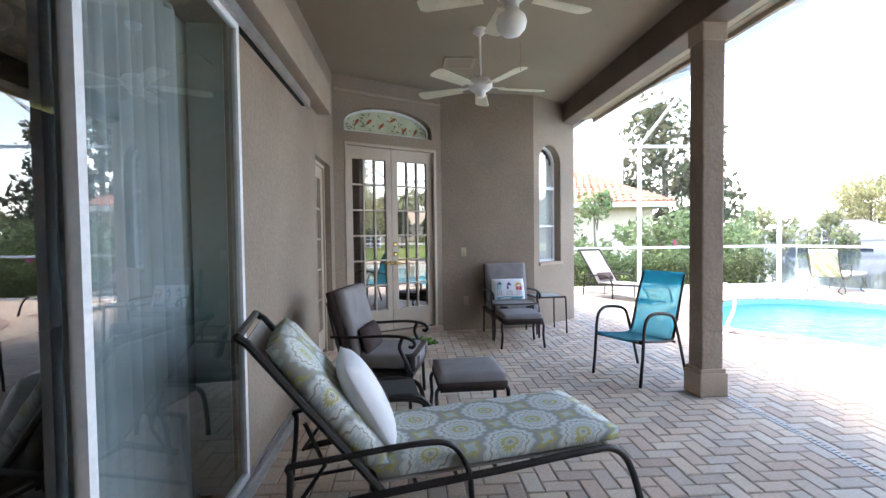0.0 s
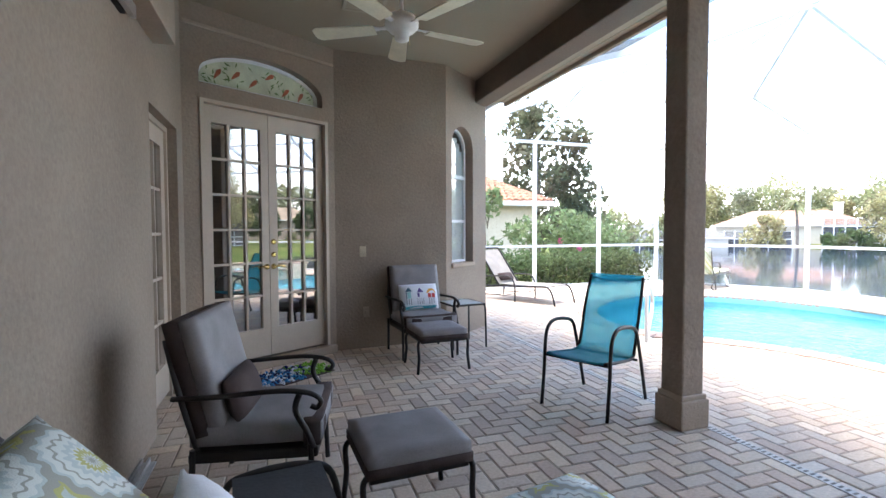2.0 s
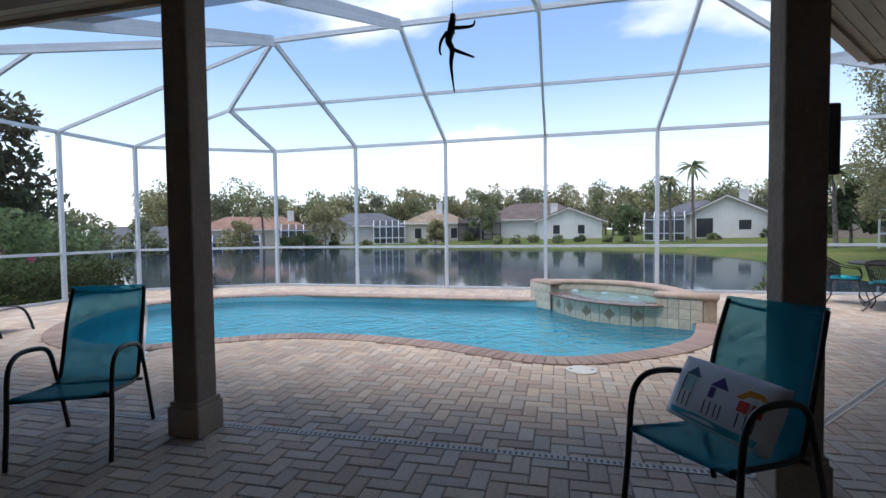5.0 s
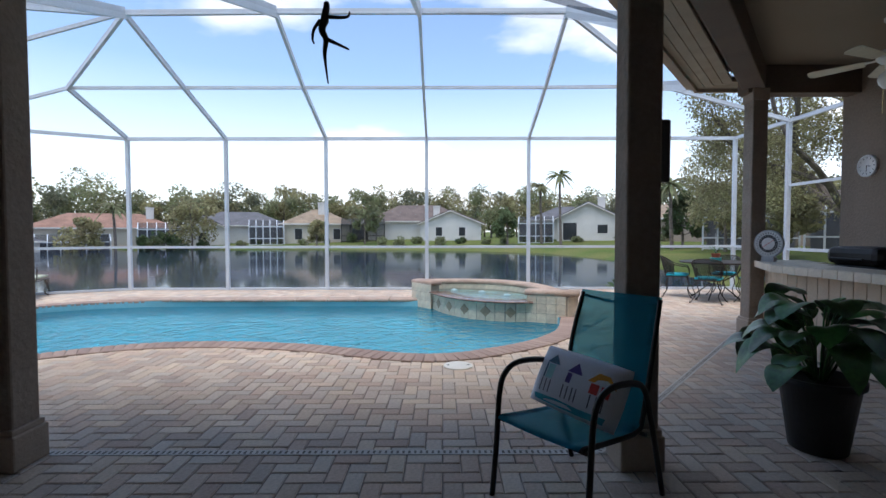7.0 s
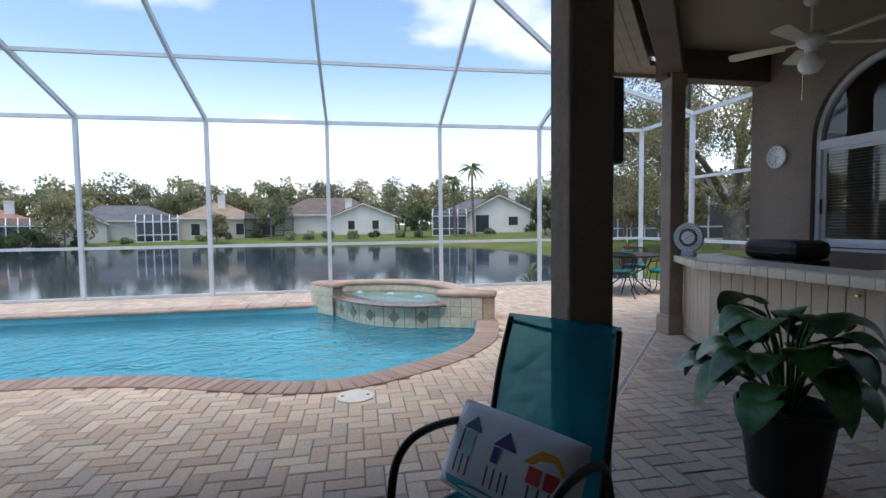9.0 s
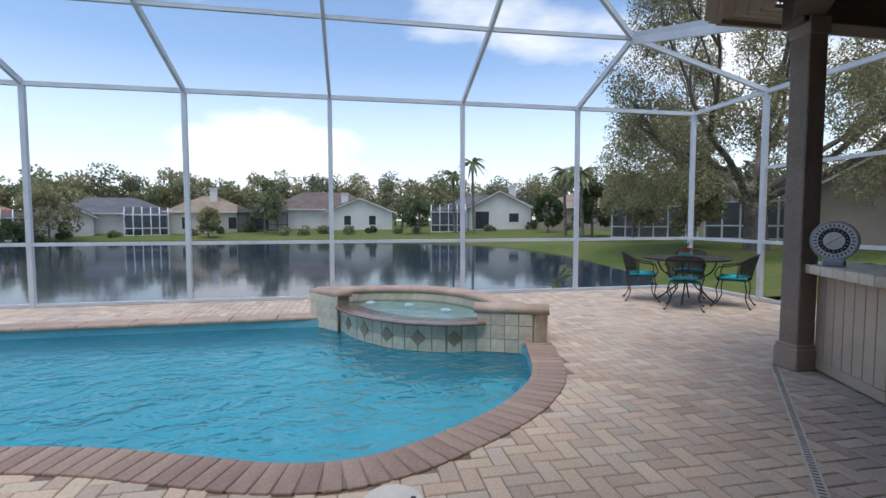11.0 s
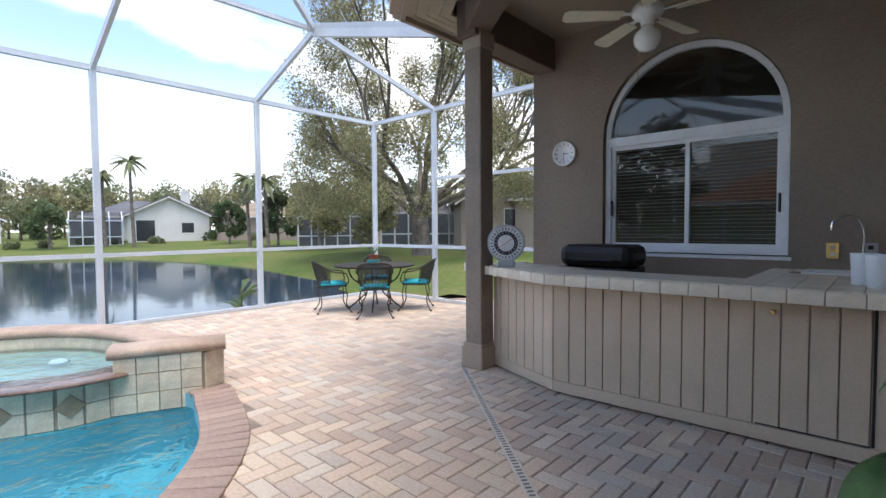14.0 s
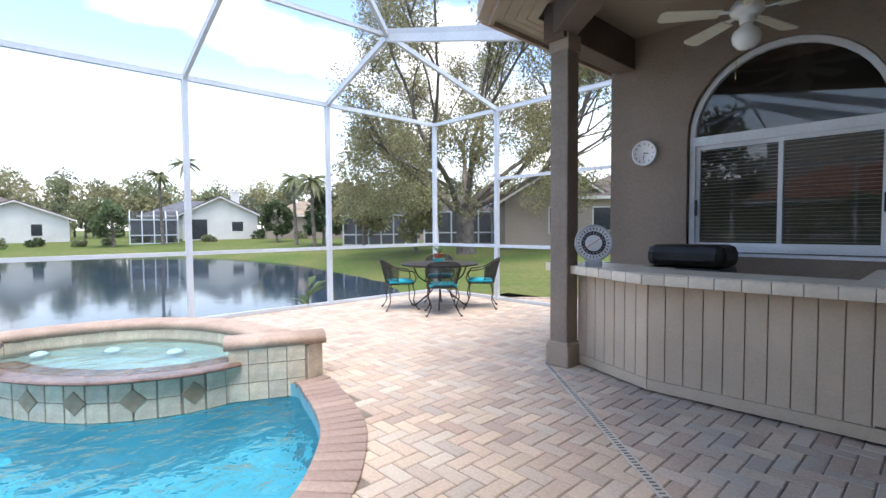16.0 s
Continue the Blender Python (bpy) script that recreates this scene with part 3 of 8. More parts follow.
for i in (5, 6, 7, 8):
    rafter((*P[i], EZ), Q[i])
    rafter(Q[i], R[i])
    rafter(R[i], H[i], 0.06, 0.17)
rafter((*P[4], EZ), Q[4])
rafter(Q[4], R[5])
rafter((*P[3], EZ), Q[4], 0.04, 0.06)
rafter((*P[2], EZ), R[5], 0.04, 0.06)
rafter((*P[1], EZ), (5.5, 9.1, 4.08), 0.04, 0.06)
rafter(H[0], R[5], 0.06, 0.12)
rafter((*P[9], EZ), Q[9])
rafter((*P[11], EZ), Q[9], 0.05, 0.07)
rafter(Q[9], R[8])
rafter(Q[9], H[9], 0.06, 0.17)
for i in range(4, 9):
    rafter(Q[i], Q[i + 1], 0.05, 0.055, "purlin")
for i in range(5, 8):
    rafter(R[i], R[i + 1], 0.06, 0.08, "ridge_rail")
rafter((6.58, -5.08, 3.38), (6.58, -1.9, 3.36), 0.05, 0.1, "house_rail")
rafter((3.31, 0.7, 3.37), (6.58, -1.85, 3.37), 0.05, 0.1, "house_rail")
rafter((3.31, 0.7, 3.37), (3.31, 11.5, 3.37), 0.05, 0.1, "house_rail")
bm = bmesh.new()
box(bm, 7.89, -5.07, 2.2, 2.6, 0.04, 0.05)
part("transom_rail", bm, CAGE, cage)
roof_faces = [[(*P[i], EZ), (*P[i + 1], EZ), Q[i + 1], Q[i]] for i in range(4, 9)] + [[Q[i], Q[i + 1], R[i + 1], R[i]] for i in range(5, 8)] + \
             [[R[i], R[i + 1], H[i + 1], H[i]] for i in range(5, 8)] + [[Q[8], Q[9], R[8]], [R[8], Q[9], H[9], H[8]], [(*P[9], EZ), (*P[10], EZ), (*P[11], EZ), Q[9]],
             [(*P[11], EZ), (*P[12], EZ), H[9], Q[9]], [Q[4], Q[5], R[5]], [(*P[3], EZ), (*P[4], EZ), Q[4]], [(*P[3], EZ), Q[4], R[5], (*P[2], EZ)],
             [(*P[2], EZ), R[5], H[0], (*P[1], EZ)], [R[5], H[5], H[0]]]
for q in roof_faces:
    bm = bmesh.new()
    bm.faces.new([bm.verts.new(v) for v in q])
    part("roof_screen", bm, SCREEN_ROOF, cage).visible_shadow = False
# added dark strips along the eave, where screen darkens at a grazing view
for i in (5, 6, 7):
    bm = bmesh.new()
    a, b, c, d = (Vector(v) for v in (H[i], H[i + 1], R[i + 1], R[i]))
    low = Vector((0, 0, 0.012))
    bm.faces.new([bm.verts.new(v - low) for v in (a, b, b.lerp(c, 0.20), a.lerp(d, 0.20))])
    part("roof_screen", bm, SCREEN_GRAZING, cage, "added dark strip for screen seen at a grazing angle").visible_shadow = False

# ---- land and lake ----
LAKE = [(11.7, -4.6), (12.6, -5.8), (15.3, -7.2), (18.7, -9.0), (24, -10.0), (31, -11.0), (38, -10.3), (46, -8.6), (52, -2), (57, 12), (60, 28), (60, 45), (52, 66), (42, 66), (30, 45), (17, 24), (12.4, 14.5), (11.6, 10)]


def lake_distance(x, y):
    best = 1e9
    for (x0, y0), (x1, y1) in zip(LAKE, LAKE[1:] + LAKE[:1]):
        dx, dy = x1 - x0, y1 - y0
        t = max(0, min(1, ((x - x0) * dx + (y - y0) * dy) / (dx * dx + dy * dy)))
        best = min(best, math.hypot(x - x0 - t * dx, y - y0 - t * dy))
    return -best if inside(LAKE, x, y) else best


def land(x, y):
    d = lake_distance(x, y)
    if d < 0:
        return max(-2.2, -0.85 + d * 0.35)
    near = -0.06 if (x < 11.8 and -9 < y < 13) else None
    rise = -0.85 + min(d * 0.22, 0.35) + min(max(d - 1.6, 0) * 0.055, 0.75)
    if near is not None:
        return near - 0.1
    return rise + 0.12 * noise.noise((x * 0.08, y * 0.08, 0))


bm = bmesh.new()
def steps(lo, hi):
    s, v = [], lo
    while v < hi:
        s.append(v)
        v += 0.8 if -12 < v < 20 else (2.0 if -40 < v < 75 else (20 if abs(v) < 250 else 250))
    return s + [hi]
gx, gy = steps(-2000, 2500), steps(-2200, 2200)
grid = [[bm.verts.new((x, y, land(x, y))) for y in gy] for x in gx]
for i in range(len(gx) - 1):
    for j in range(len(gy) - 1):
        mx_, my_ = (gx[i] + gx[i + 1]) / 2, (gy[j] + gy[j + 1]) / 2
        if -6 < mx_ < 10.6 and -7 < my_ < 11:
            continue
        bm.faces.new((grid[i][j], grid[i + 1][j], grid[i + 1][j + 1], grid[i][j + 1]))
bmesh.ops.delete(bm, geom=[v for v in bm.verts if not v.link_faces], context="VERTS")
smooth(setting("ground", bm, GRASS, "green lawn sloping down to the lake", "ground"))
bm = bmesh.new()
bm.faces.new([bm.verts.new((x, y, -0.80)) for x, y in ((10.9, -16), (75, -16), (75, 75), (10.9, 75))])
setting("water_lake", bm, LAKE_WATER, "calm dark lake with reflections", "water")
# edge wall of the deck towards the lake
bm = bmesh.new()
for a, b in zip(DECK[5:11], DECK[6:12]):
    m, length = wall_frame(a, b)
    prism(bm, [(-0.03, -1.2), (length + 0.03, -1.2), (length + 0.03, 0.0), (-0.03, 0.0)], -0.16, 0.0, m)
bmesh.ops.recalc_face_normals(bm, faces=bm.faces)
setting("trim_deck_edge", bm, SPA_COPING, "concrete edge of the paved deck", "edge")


# ---- more materials ----
BRASS = mat("brass", (0.75, 0.55, 0.22), 0.25, 1.0, var=0.08, bump=0.02)
CHROME = mat("chrome", (0.8, 0.8, 0.82), 0.12, 1.0, var=0.03, bump=0)
BLACKMETAL = mat("dark_metal", (0.022, 0.019, 0.018), 0.45, 0.3, var=0.15, scale=10, fine=90, bump=0.15)
IRON = mat("wrought_iron", (0.06, 0.045, 0.035), 0.5, 0.5, var=0.2, scale=12, fine=90, bump=0.2)
TEAL = mat("teal_sling", (0.010, 0.28, 0.38), 0.6, var=0.1, scale=8, fine=300, bump=0.35, bscale=420)
# open weave: light shines through the sling
_n, _l = TEAL.node_tree.nodes, TEAL.node_tree.links
_tl, _tp, _m1, _m2 = _n.new("ShaderNodeBsdfTranslucent"), _n.new("ShaderNodeBsdfTransparent"), _n.new("ShaderNodeMixShader"), _n.new("ShaderNodeMixShader")
_tl.inputs["Color"].default_value = (0.02, 0.45, 0.60, 1)
_tp.inputs["Color"].default_value = (0.35, 0.8, 0.9, 1)
_m1.inputs["Fac"].default_value, _m2.inputs["Fac"].default_value = 0.40, 0.22
_l.new(_n["Principled BSDF"].outputs["BSDF"], _m1.inputs[1])
_l.new(_tl.outputs["BSDF"], _m1.inputs[2])
_l.new(_m1.outputs["Shader"], _m2.inputs[1])
_l.new(_tp.outputs["BSDF"], _m2.inputs[2])
_l.new(_m2.outputs["Shader"], _n["Material Output"].inputs["Surface"])
GREYCLOTH = mat("grey_cloth", (0.27, 0.255, 0.26), 0.9, var=0.1, scale=5, fine=220, bump=0.35, bscale=300, spec=0.15)
BROWNCLOTH = mat("brown_cloth", (0.075, 0.055, 0.052), 0.9, var=0.15, scale=6, fine=220, bump=0.35, bscale=300, spec=0.15)
TAUPESLING = mat("taupe_sling", (0.30, 0.27, 0.24), 0.8, var=0.1, scale=6, fine=200, bump=0.3, bscale=300)
WHITECLOTH = mat("white_cloth", (0.74, 0.75, 0.78), 0.9, var=0.05, scale=6, fine=200, bump=0.3, bscale=260, spec=0.15)
FANBLADE = mat("cream_blade", (0.72, 0.68, 0.52), 0.5, var=0.06, scale=6, fine=60, bump=0.08)
FANWHITE = mat("white_enamel", (0.78, 0.77, 0.74), 0.35, var=0.04, bump=0.02)
GLOBE = mat("opal_glass", (0.85, 0.84, 0.80), 0.25, var=0.03, bump=0)
BARPAINT = mat("bar_paint", (0.58, 0.46, 0.335), 0.55, var=0.06, scale=3, fine=60, bump=0.1)
BARTILE = mat("bar_tile", (0.74, 0.63, 0.49), 0.35, var=0.08, scale=5, fine=40, bump=0.1, rnd=0.08)
POT = mat("black_pot", (0.02, 0.019, 0.02), 0.5, var=0.2, bump=0.1)
SOIL = mat("soil", (0.04, 0.03, 0.02), 0.95, var=0.3, bump=0.6)
BIGLEAF = mat("broad_leaf", (0.055, 0.165, 0.035), 0.35, var=0.25, scale=9, fine=40, bump=0.15, rnd=0.3)
PLASTICWHITE = mat("milky_plastic", (0.75, 0.79, 0.82), 0.35, var=0.03, bump=0)
PLASTICGREY = mat("grey_rim", (0.45, 0.46, 0.47), 0.4, 0.3, var=0.1, bump=0.05)
INK = mat("black_ink", (0.02, 0.02, 0.022), 0.6, bump=0)
RED = mat("red_paint", (0.5, 0.04, 0.03), 0.5, bump=0)
BLINDS = mat("white_blind", (0.8, 0.8, 0.77), 0.6, var=0.05, bump=0.02)


def rosettes(name, ground, grey, olive, blue, size):
    """Printed cloth: staggered rows of large ringed rosettes with scalloped petals."""
    m = bpy.data.materials.new(name)
    m.use_nodes = True
    n, l = m.node_tree.nodes, m.node_tree.links
    b = n["Principled BSDF"]
    b.inputs["Roughness"].default_value, b.inputs["Specular IOR Level"].default_value = 0.9, 0.15

    def math_node(op, a, c=None, k=None):
        q = n.new("ShaderNodeMath")
        q.operation = op
        l.new(a, q.inputs[0])
        if c is not None:
            l.new(c, q.inputs[1])
        if k is not None:
            q.inputs[1].default_value = k
        return q.outputs["Value"]

    co, mp = n.new("ShaderNodeTexCoord"), n.new("ShaderNodeMapping")
    mp.inputs["Scale"].default_value = (1 / size, 1 / size, 0.0)
    mp.inputs["Rotation"].default_value = (0, 0, radians(45))
    mp.inputs["Location"].default_value = (0.3, 0.5, 0)
    fr, sb = n.new("ShaderNodeVectorMath"), n.new("ShaderNodeVectorMath")
    fr.operation, sb.operation = "FRACTION", "SUBTRACT"
    sb.inputs[1].default_value = (0.5, 0.5, 0)
    sx_, cx_ = n.new("ShaderNodeSeparateXYZ"), n.new("ShaderNodeCombineXYZ")
    l.new(co.outputs["Object"], sx_.inputs["Vector"])
    l.new(math_node("SUBTRACT", sx_.outputs["X"], math_node("MULTIPLY", sx_.outputs["Z"], k=0.5)), cx_.inputs["X"])
    l.new(math_node("ADD", sx_.outputs["Y"], math_node("MULTIPLY", sx_.outputs["Z"], k=0.6)), cx_.inputs["Y"])
    l.new(cx_.outputs["Vector"], mp.inputs["Vector"])
    l.new(mp.outputs["Vector"], fr.inputs[0])
    l.new(fr.outputs["Vector"], sb.inputs[0])
    sp_, ln = n.new("ShaderNodeSeparateXYZ"), n.new("ShaderNodeVectorMath")
    ln.operation = "LENGTH"
    l.new(sb.outputs["Vector"], sp_.inputs["Vector"])
    l.new(sb.outputs["Vector"], ln.inputs[0])
    ang = math_node("ARCTAN2", sp_.outputs["Y"], sp_.outputs["X"])
    wave = math_node("MULTIPLY", math_node("SINE", math_node("MULTIPLY", ang, k=16.0)), k=0.022)
    ns = n.new("ShaderNodeTexNoise")
    ns.inputs["Scale"].default_value = 14 / size * 0.35
    l.new(co.outputs["Object"], ns.inputs["Vector"])
    wob = math_node("MULTIPLY", math_node("SUBTRACT", ns.outputs["Fac"], k=0.5), k=0.10)
    r = math_node("ADD", math_node("ADD", ln.outputs["Value"], wave), wob)
    ra = n.new("ShaderNodeValToRGB")
    ra.color_ramp.interpolation = "CONSTANT"
    stops = [(0.0, grey), (0.05, ground), (0.08, olive), (0.15, ground), (0.18, blue), (0.25, ground), (0.32, grey), (0.35, ground), (0.42, blue), (0.46, grey), (0.56, olive), (0.61, blue)]
    el = ra.color_ramp.elements
    el[0].position, el[0].color = 0.0, (*grey, 1)
    el[1].position, el[1].color = 0.05, (*ground, 1)
    for p_, c_ in stops[2:]:
        el.new(p_).color = (*c_, 1)
    l.new(r, ra.inputs["Fac"])
    l.new(ra.outputs["Color"], b.inputs["Base Color"])
    bp, bn = n.new("ShaderNodeBump"), n.new("ShaderNodeTexNoise")
    bn.inputs["Scale"].default_value = 240
    bp.inputs["Strength"].default_value, bp.inputs["Distance"].default_value = 0.3, 0.005
    l.new(co.outputs["Object"], bn.inputs["Vector"])
    l.new(bn.outputs["Fac"], bp.inputs["Height"])
    l.new(bp.outputs["Normal"], b.inputs["Normal"])
    return m


PRINT = rosettes("rosette_print", (0.56, 0.59, 0.56), (0.31, 0.315, 0.28), (0.40, 0.39, 0.17), (0.42, 0.48, 0.48), 0.27)
FLORAL = rosettes("floral_print", (0.62, 0.62, 0.50), (0.30, 0.33, 0.20), (0.40, 0.42, 0.16), (0.45, 0.50, 0.42), 0.16)
BIRDCLOTH = mat("bird_cloth", (0.62, 0.66, 0.50), 0.9, var=0.12, scale=6, fine=120, bump=0.15)


# ---- french doors and side door ----
def glazed_leaf(parent, m, u0, u1, v0, v1, cols, rows, g, depth=0.05, handle_at=None):
    """A door leaf with a grid of panes; g is the glazed area (u0, u1, v0, v1)."""
    leaf = new("door_leaf")
    leaf.parent = parent
    bm = bmesh.new()
    for a, b, c, d in ((u0, g[0], v0, v1), (g[1], u1, v0, v1), (g[0], g[1], v0, g[2]), (g[0], g[1], g[3], v1)):
        prism(bm, [(a, c), (b, c), (b, d), (a, d)], depth, depth + 0.045, m)
    bmesh.ops.recalc_face_normals(bm, faces=bm.faces)
    me = bpy.data.meshes.new("door_leaf")
    bm.to_mesh(me)
    bm.free()
    me.materials.append(DOORPAINT)
    bpy.data.objects.remove(leaf)
    leaf = new("door_leaf", me)
    leaf.parent = parent
    for i in range(1, cols):
        u = g[0] + (g[1] - g[0]) * i / cols
        bm = bmesh.new()
        box(bm, u, (g[2] + g[3]) / 2, depth + 0.02, 0.022, g[3] - g[2], 0.03, m)
        part("muntin", bm, DOORPAINT, leaf)
    for j in range(1, rows):
        v = g[2] + (g[3] - g[2]) * j / rows
        bm = bmesh.new()
        box(bm, (g[0] + g[1]) / 2, v, depth + 0.02, g[1] - g[0], 0.022, 0.026, m)
        part("muntin", bm, DOORPAINT, leaf)
    bm = bmesh.new()
    sheet(bm, [(g[0], g[2]), (g[1], g[2]), (g[1], g[3]), (g[0], g[3])], depth + 0.03, m)
    part("pane", bm, GLASS_DARK, leaf).visible_shadow = False
    if handle_at:
        u, v, s = handle_at
        bm = bmesh.new()
        lathe(bm, [(0.028, 0), (0.028, 0.008), (0.012, 0.02), (0.012, 0.04)], 14, m @ Matrix.Translation((u, v, depth)) @ Matrix.Rotation(math.pi, 4, "X"))
        tube(bm, [m @ Vector(q) for q in ((u, v, depth - 0.035), (u + s * 0.05, v + 0.006, depth - 0.04), (u + s * 0.11, v - 0.004, depth - 0.035))], 0.009)
        part("handle", bm, BRASS, leaf, "polished brass lever handle")
    return leaf


door = thing("door_1", pose(0, 0, 0), "taupe double french doors with many panes, closed", "door")
tagged(door, kind="structure")
for a, b, ga, gb, hd in ((0.105, 0.742, 0.19, 0.665, (0.71, 1.0, -1)), (0.748, 1.385, 0.835, 1.30, (0.785, 1.0, 1))):
    lf = glazed_leaf(door, FM, a, b, 0.10, 2.515, 3, 6, (ga, gb, 0.38, 2.36), 0.05, hd)
    if hd[2] > 0:
        for v in (1.12, 1.25):
            bm = bmesh.new()
            lathe(bm, [(0.026, 0), (0.026, 0.012), (0.015, 0.022)], 14, FM @ Matrix.Translation((0.785, v, 0.05)) @ Matrix.Rotation(math.pi, 4, "X"))
            part("deadbolt", bm, BRASS, lf, "round brass deadbolt")
    for v in (0.4, 1.3, 2.2):
        bm = bmesh.new()
        box(bm, a - 0.005 if hd[2] < 0 else b + 0.005, v, 0.04, 0.02, 0.09, 0.025, FM)
        part("hinge", bm, TRACK, lf)
bm = bmesh.new()
for a, b, c, d in ((0.07, 0.105, 0.09, 2.55), (1.385, 1.42, 0.09, 2.55), (0.105, 1.385, 2.517, 2.55)):
    prism(bm, [(a, c), (b, c), (b, d), (a, d)], -0.012, 0.14, FM)
bmesh.ops.recalc_face_normals(bm, faces=bm.faces)
part("door_frame", bm, DOORPAINT, door)

win = thing("window_1", pose(0, 0, 0), "arched transom lined with bird-printed cloth", "window")
tagged(win, kind="structure")
arc = [(0.075, 2.695)] + [(1.355, 2.695)] + [(u, v) for u, v in arch_top(0.075, 1.355, 2.78, 0.255)]
bm = bmesh.new()
inner = ring_frame(bm, arc, 0.03, 0.09, 0.13, FM)
part("window_frame", bm, WHITE, win)
bm = bmesh.new()
sheet(bm, inner, 0.115, FM)
part("cloth", bm, BIRDCLOTH, win, "cream cloth printed with birds and leaves")
rng = random.Random(11)
spots = {"bird": ([], mat("bird_print", (0.42, 0.12, 0.06), 0.9, var=0.2, bump=0)), "leaf": ([], mat("leaf_print", (0.16, 0.25, 0.09), 0.9, var=0.2, bump=0))}
for nm, cnt in (("bird", 6), ("leaf", 46)):
    bm = bmesh.new()
    for k in range(cnt):
        u = 0.2 + 1.05 * ((k + 0.5) / cnt) if nm == "bird" else rng.uniform(0.14, 1.3)
        top = 2.78 + 0.21 * math.sqrt(max(0, 1 - ((u - 0.715) / 0.6) ** 2))
        v = rng.uniform(2.78, max(2.80, top - 0.04)) if nm == "bird" else rng.uniform(2.74, top)
        a, s = rng.uniform(0, 6.28), (1.0 if nm == "bird" else 0.6)
        shape = ((-0.07, 0), (-0.02, 0.02), (0.02, 0.028), (0.045, 0.02), (0.06, 0.005), (0.03, -0.015), (-0.02, -0.012)) if nm == "bird" else ((-0.05, 0), (0, 0.013), (0.05, 0), (0, -0.013))
        a = rng.uniform(0.3, 1.0) if nm == "bird" else a
        sheet(bm, [(u + s * (x * math.cos(a) - y * math.sin(a)), v + s * (x * math.sin(a) + y * math.cos(a))) for x, y in shape], 0.112 if nm == "leaf" else 0.110, FM)
    part(nm + "_print", bm, spots[nm][1], win)

LM, _ = wall_frame((-0.70, -0.6), (-0.70, 6.13))
door2 = thing("door_2", pose(0, 0, 0), "taupe single glazed door in a recess, closed", "door")
tagged(door2, kind="structure")
glazed_leaf(door2, LM, 5.66, 6.46, 0.05, 2.16, 3, 5, (5.78, 6.34, 0.3, 2.03), 0.09)
bm = bmesh.new()
for a, b, c, d in ((5.62, 5.66, 0.0, 2.20), (6.46, 6.50, 0.0, 2.20), (5.66, 6.46, 2.16, 2.20)):
    prism(bm, [(a, c), (b, c), (b, d), (a, d)], 0.07, 0.16, LM)
bmesh.ops.recalc_face_normals(bm, faces=bm.faces)
part("door_frame", bm, DOORPAINT, door2)


# ---- sliding doors ----
def slider_panel(parent, m, u0, u1, v0, v1, d, w=0.05, gl=None):
    bm = bmesh.new()
    ring_frame(bm, [(u0, v0), (u1, v0), (u1, v1), (u0, v1)], w, d, d + 0.03, m)
    p_ = part("sash", bm, WHITE, parent)
    bm = bmesh.new()
    sheet(bm, [(u0 + w, v0 + w), (u1 - w, v0 + w), (u1 - w, v1 - w), (u0 + w, v1 - w)], d + 0.015, m)
    part("pane", bm, gl or GLASS, p_).visible_shadow = False
    return p_


sl = thing("door_3", pose(0, 0, 0), "tall white-framed sliding glass door, closed", "door")
tagged(sl, kind="structure")
slider_panel(sl, LM, 0.05, 2.20, 0.05, 2.53, 0.01, 0.034)
slider_panel(sl, LM, 2.14, 3.43, 0.05, 2.53, -0.035, 0.038)
for k, d in enumerate((-0.05, -0.012, 0.02)):
    bm = bmesh.new()
    box(bm, 2.56, 2.56, d, 5.12 - 0.1 * k, 0.07, 0.028, LM)
    part("top_track", bm, DARK if k == 1 else TRACK, sl)
    bm = bmesh.new()
    box(bm, 2.6, 0.018, d, 5.2, 0.04, 0.012, LM)
    part("bottom_track", bm, TRACK, sl)
bm = bmesh.new()
box(bm, 2.6, 0.006, -0.02, 5.2, 0.012, 0.13, LM)
part("track_bed", bm, TRACK, sl)
bm = bmesh.new()
box(bm, 2.88, 2.77, -0.071, 5.76, 0.30, 0.138, LM, 0.006)
setting("trim_door_header", bm, STUCCO_TRIM, "stucco header box over the sliding door track", "trim")
bm = bmesh.new()
box(bm, -0.98, 2.62, 1.25, 0.12, 0.62, 2.5)
box(bm, -0.81, 2.744, 1.25, 0.18, 0.008, 2.49)
setting("wall_reveal", bm, mat("pale_green_wall", (0.42, 0.47, 0.43), 0.8, var=0.04, bump=0.05), "pale green room wall behind the glass", "wall")
cur = thing("curtain", pose(-0.84, 2.10, 0.02), "white sheer curtain hanging behind the glass", "curtain")
bm = bmesh.new()
prev = None
for k in range(61):
    y = -0.38 + 0.74 * k / 60
    x = 0.035 * math.sin(k * 0.9) + 0.012 * math.sin(k * 2.3)
    row = [bm.verts.new((x * (0.6 + 0.4 * (1 - z / 2.4)), y, z)) for z in (0.0, 0.8, 1.6, 2.4)]
    if prev:
        for i in range(3):
            bm.faces.new((prev[i], row[i], row[i + 1], prev[i + 1]))
    prev = row
smooth(part("drape", bm, WHITECLOTH, cur))
bm = bmesh.new()
tube(bm, [(0, -0.4, 2.42), (0, 0.36, 2.42)], 0.012)
part("curtain_rod", bm, TRACK, cur)

sd2 = thing("door_4", pose(0, 0, 0), "white-framed sliding glass door, closed", "door")
tagged(sd2, kind="structure")
slider_panel(sd2, DM, 0.26, 1.23, 0.04, 2.48, 0.08, 0.055, GLASS_DARK)
# jamb strip in dark beam colour, standing for the shade of the recess
bm = bmesh.new()
box(bm, 0.25, 1.25, 0.06, 0.015, 2.5, 0.11, DM)
part("jamb", bm, BEAM, sd2, "jamb coloured dark for the recess shade")


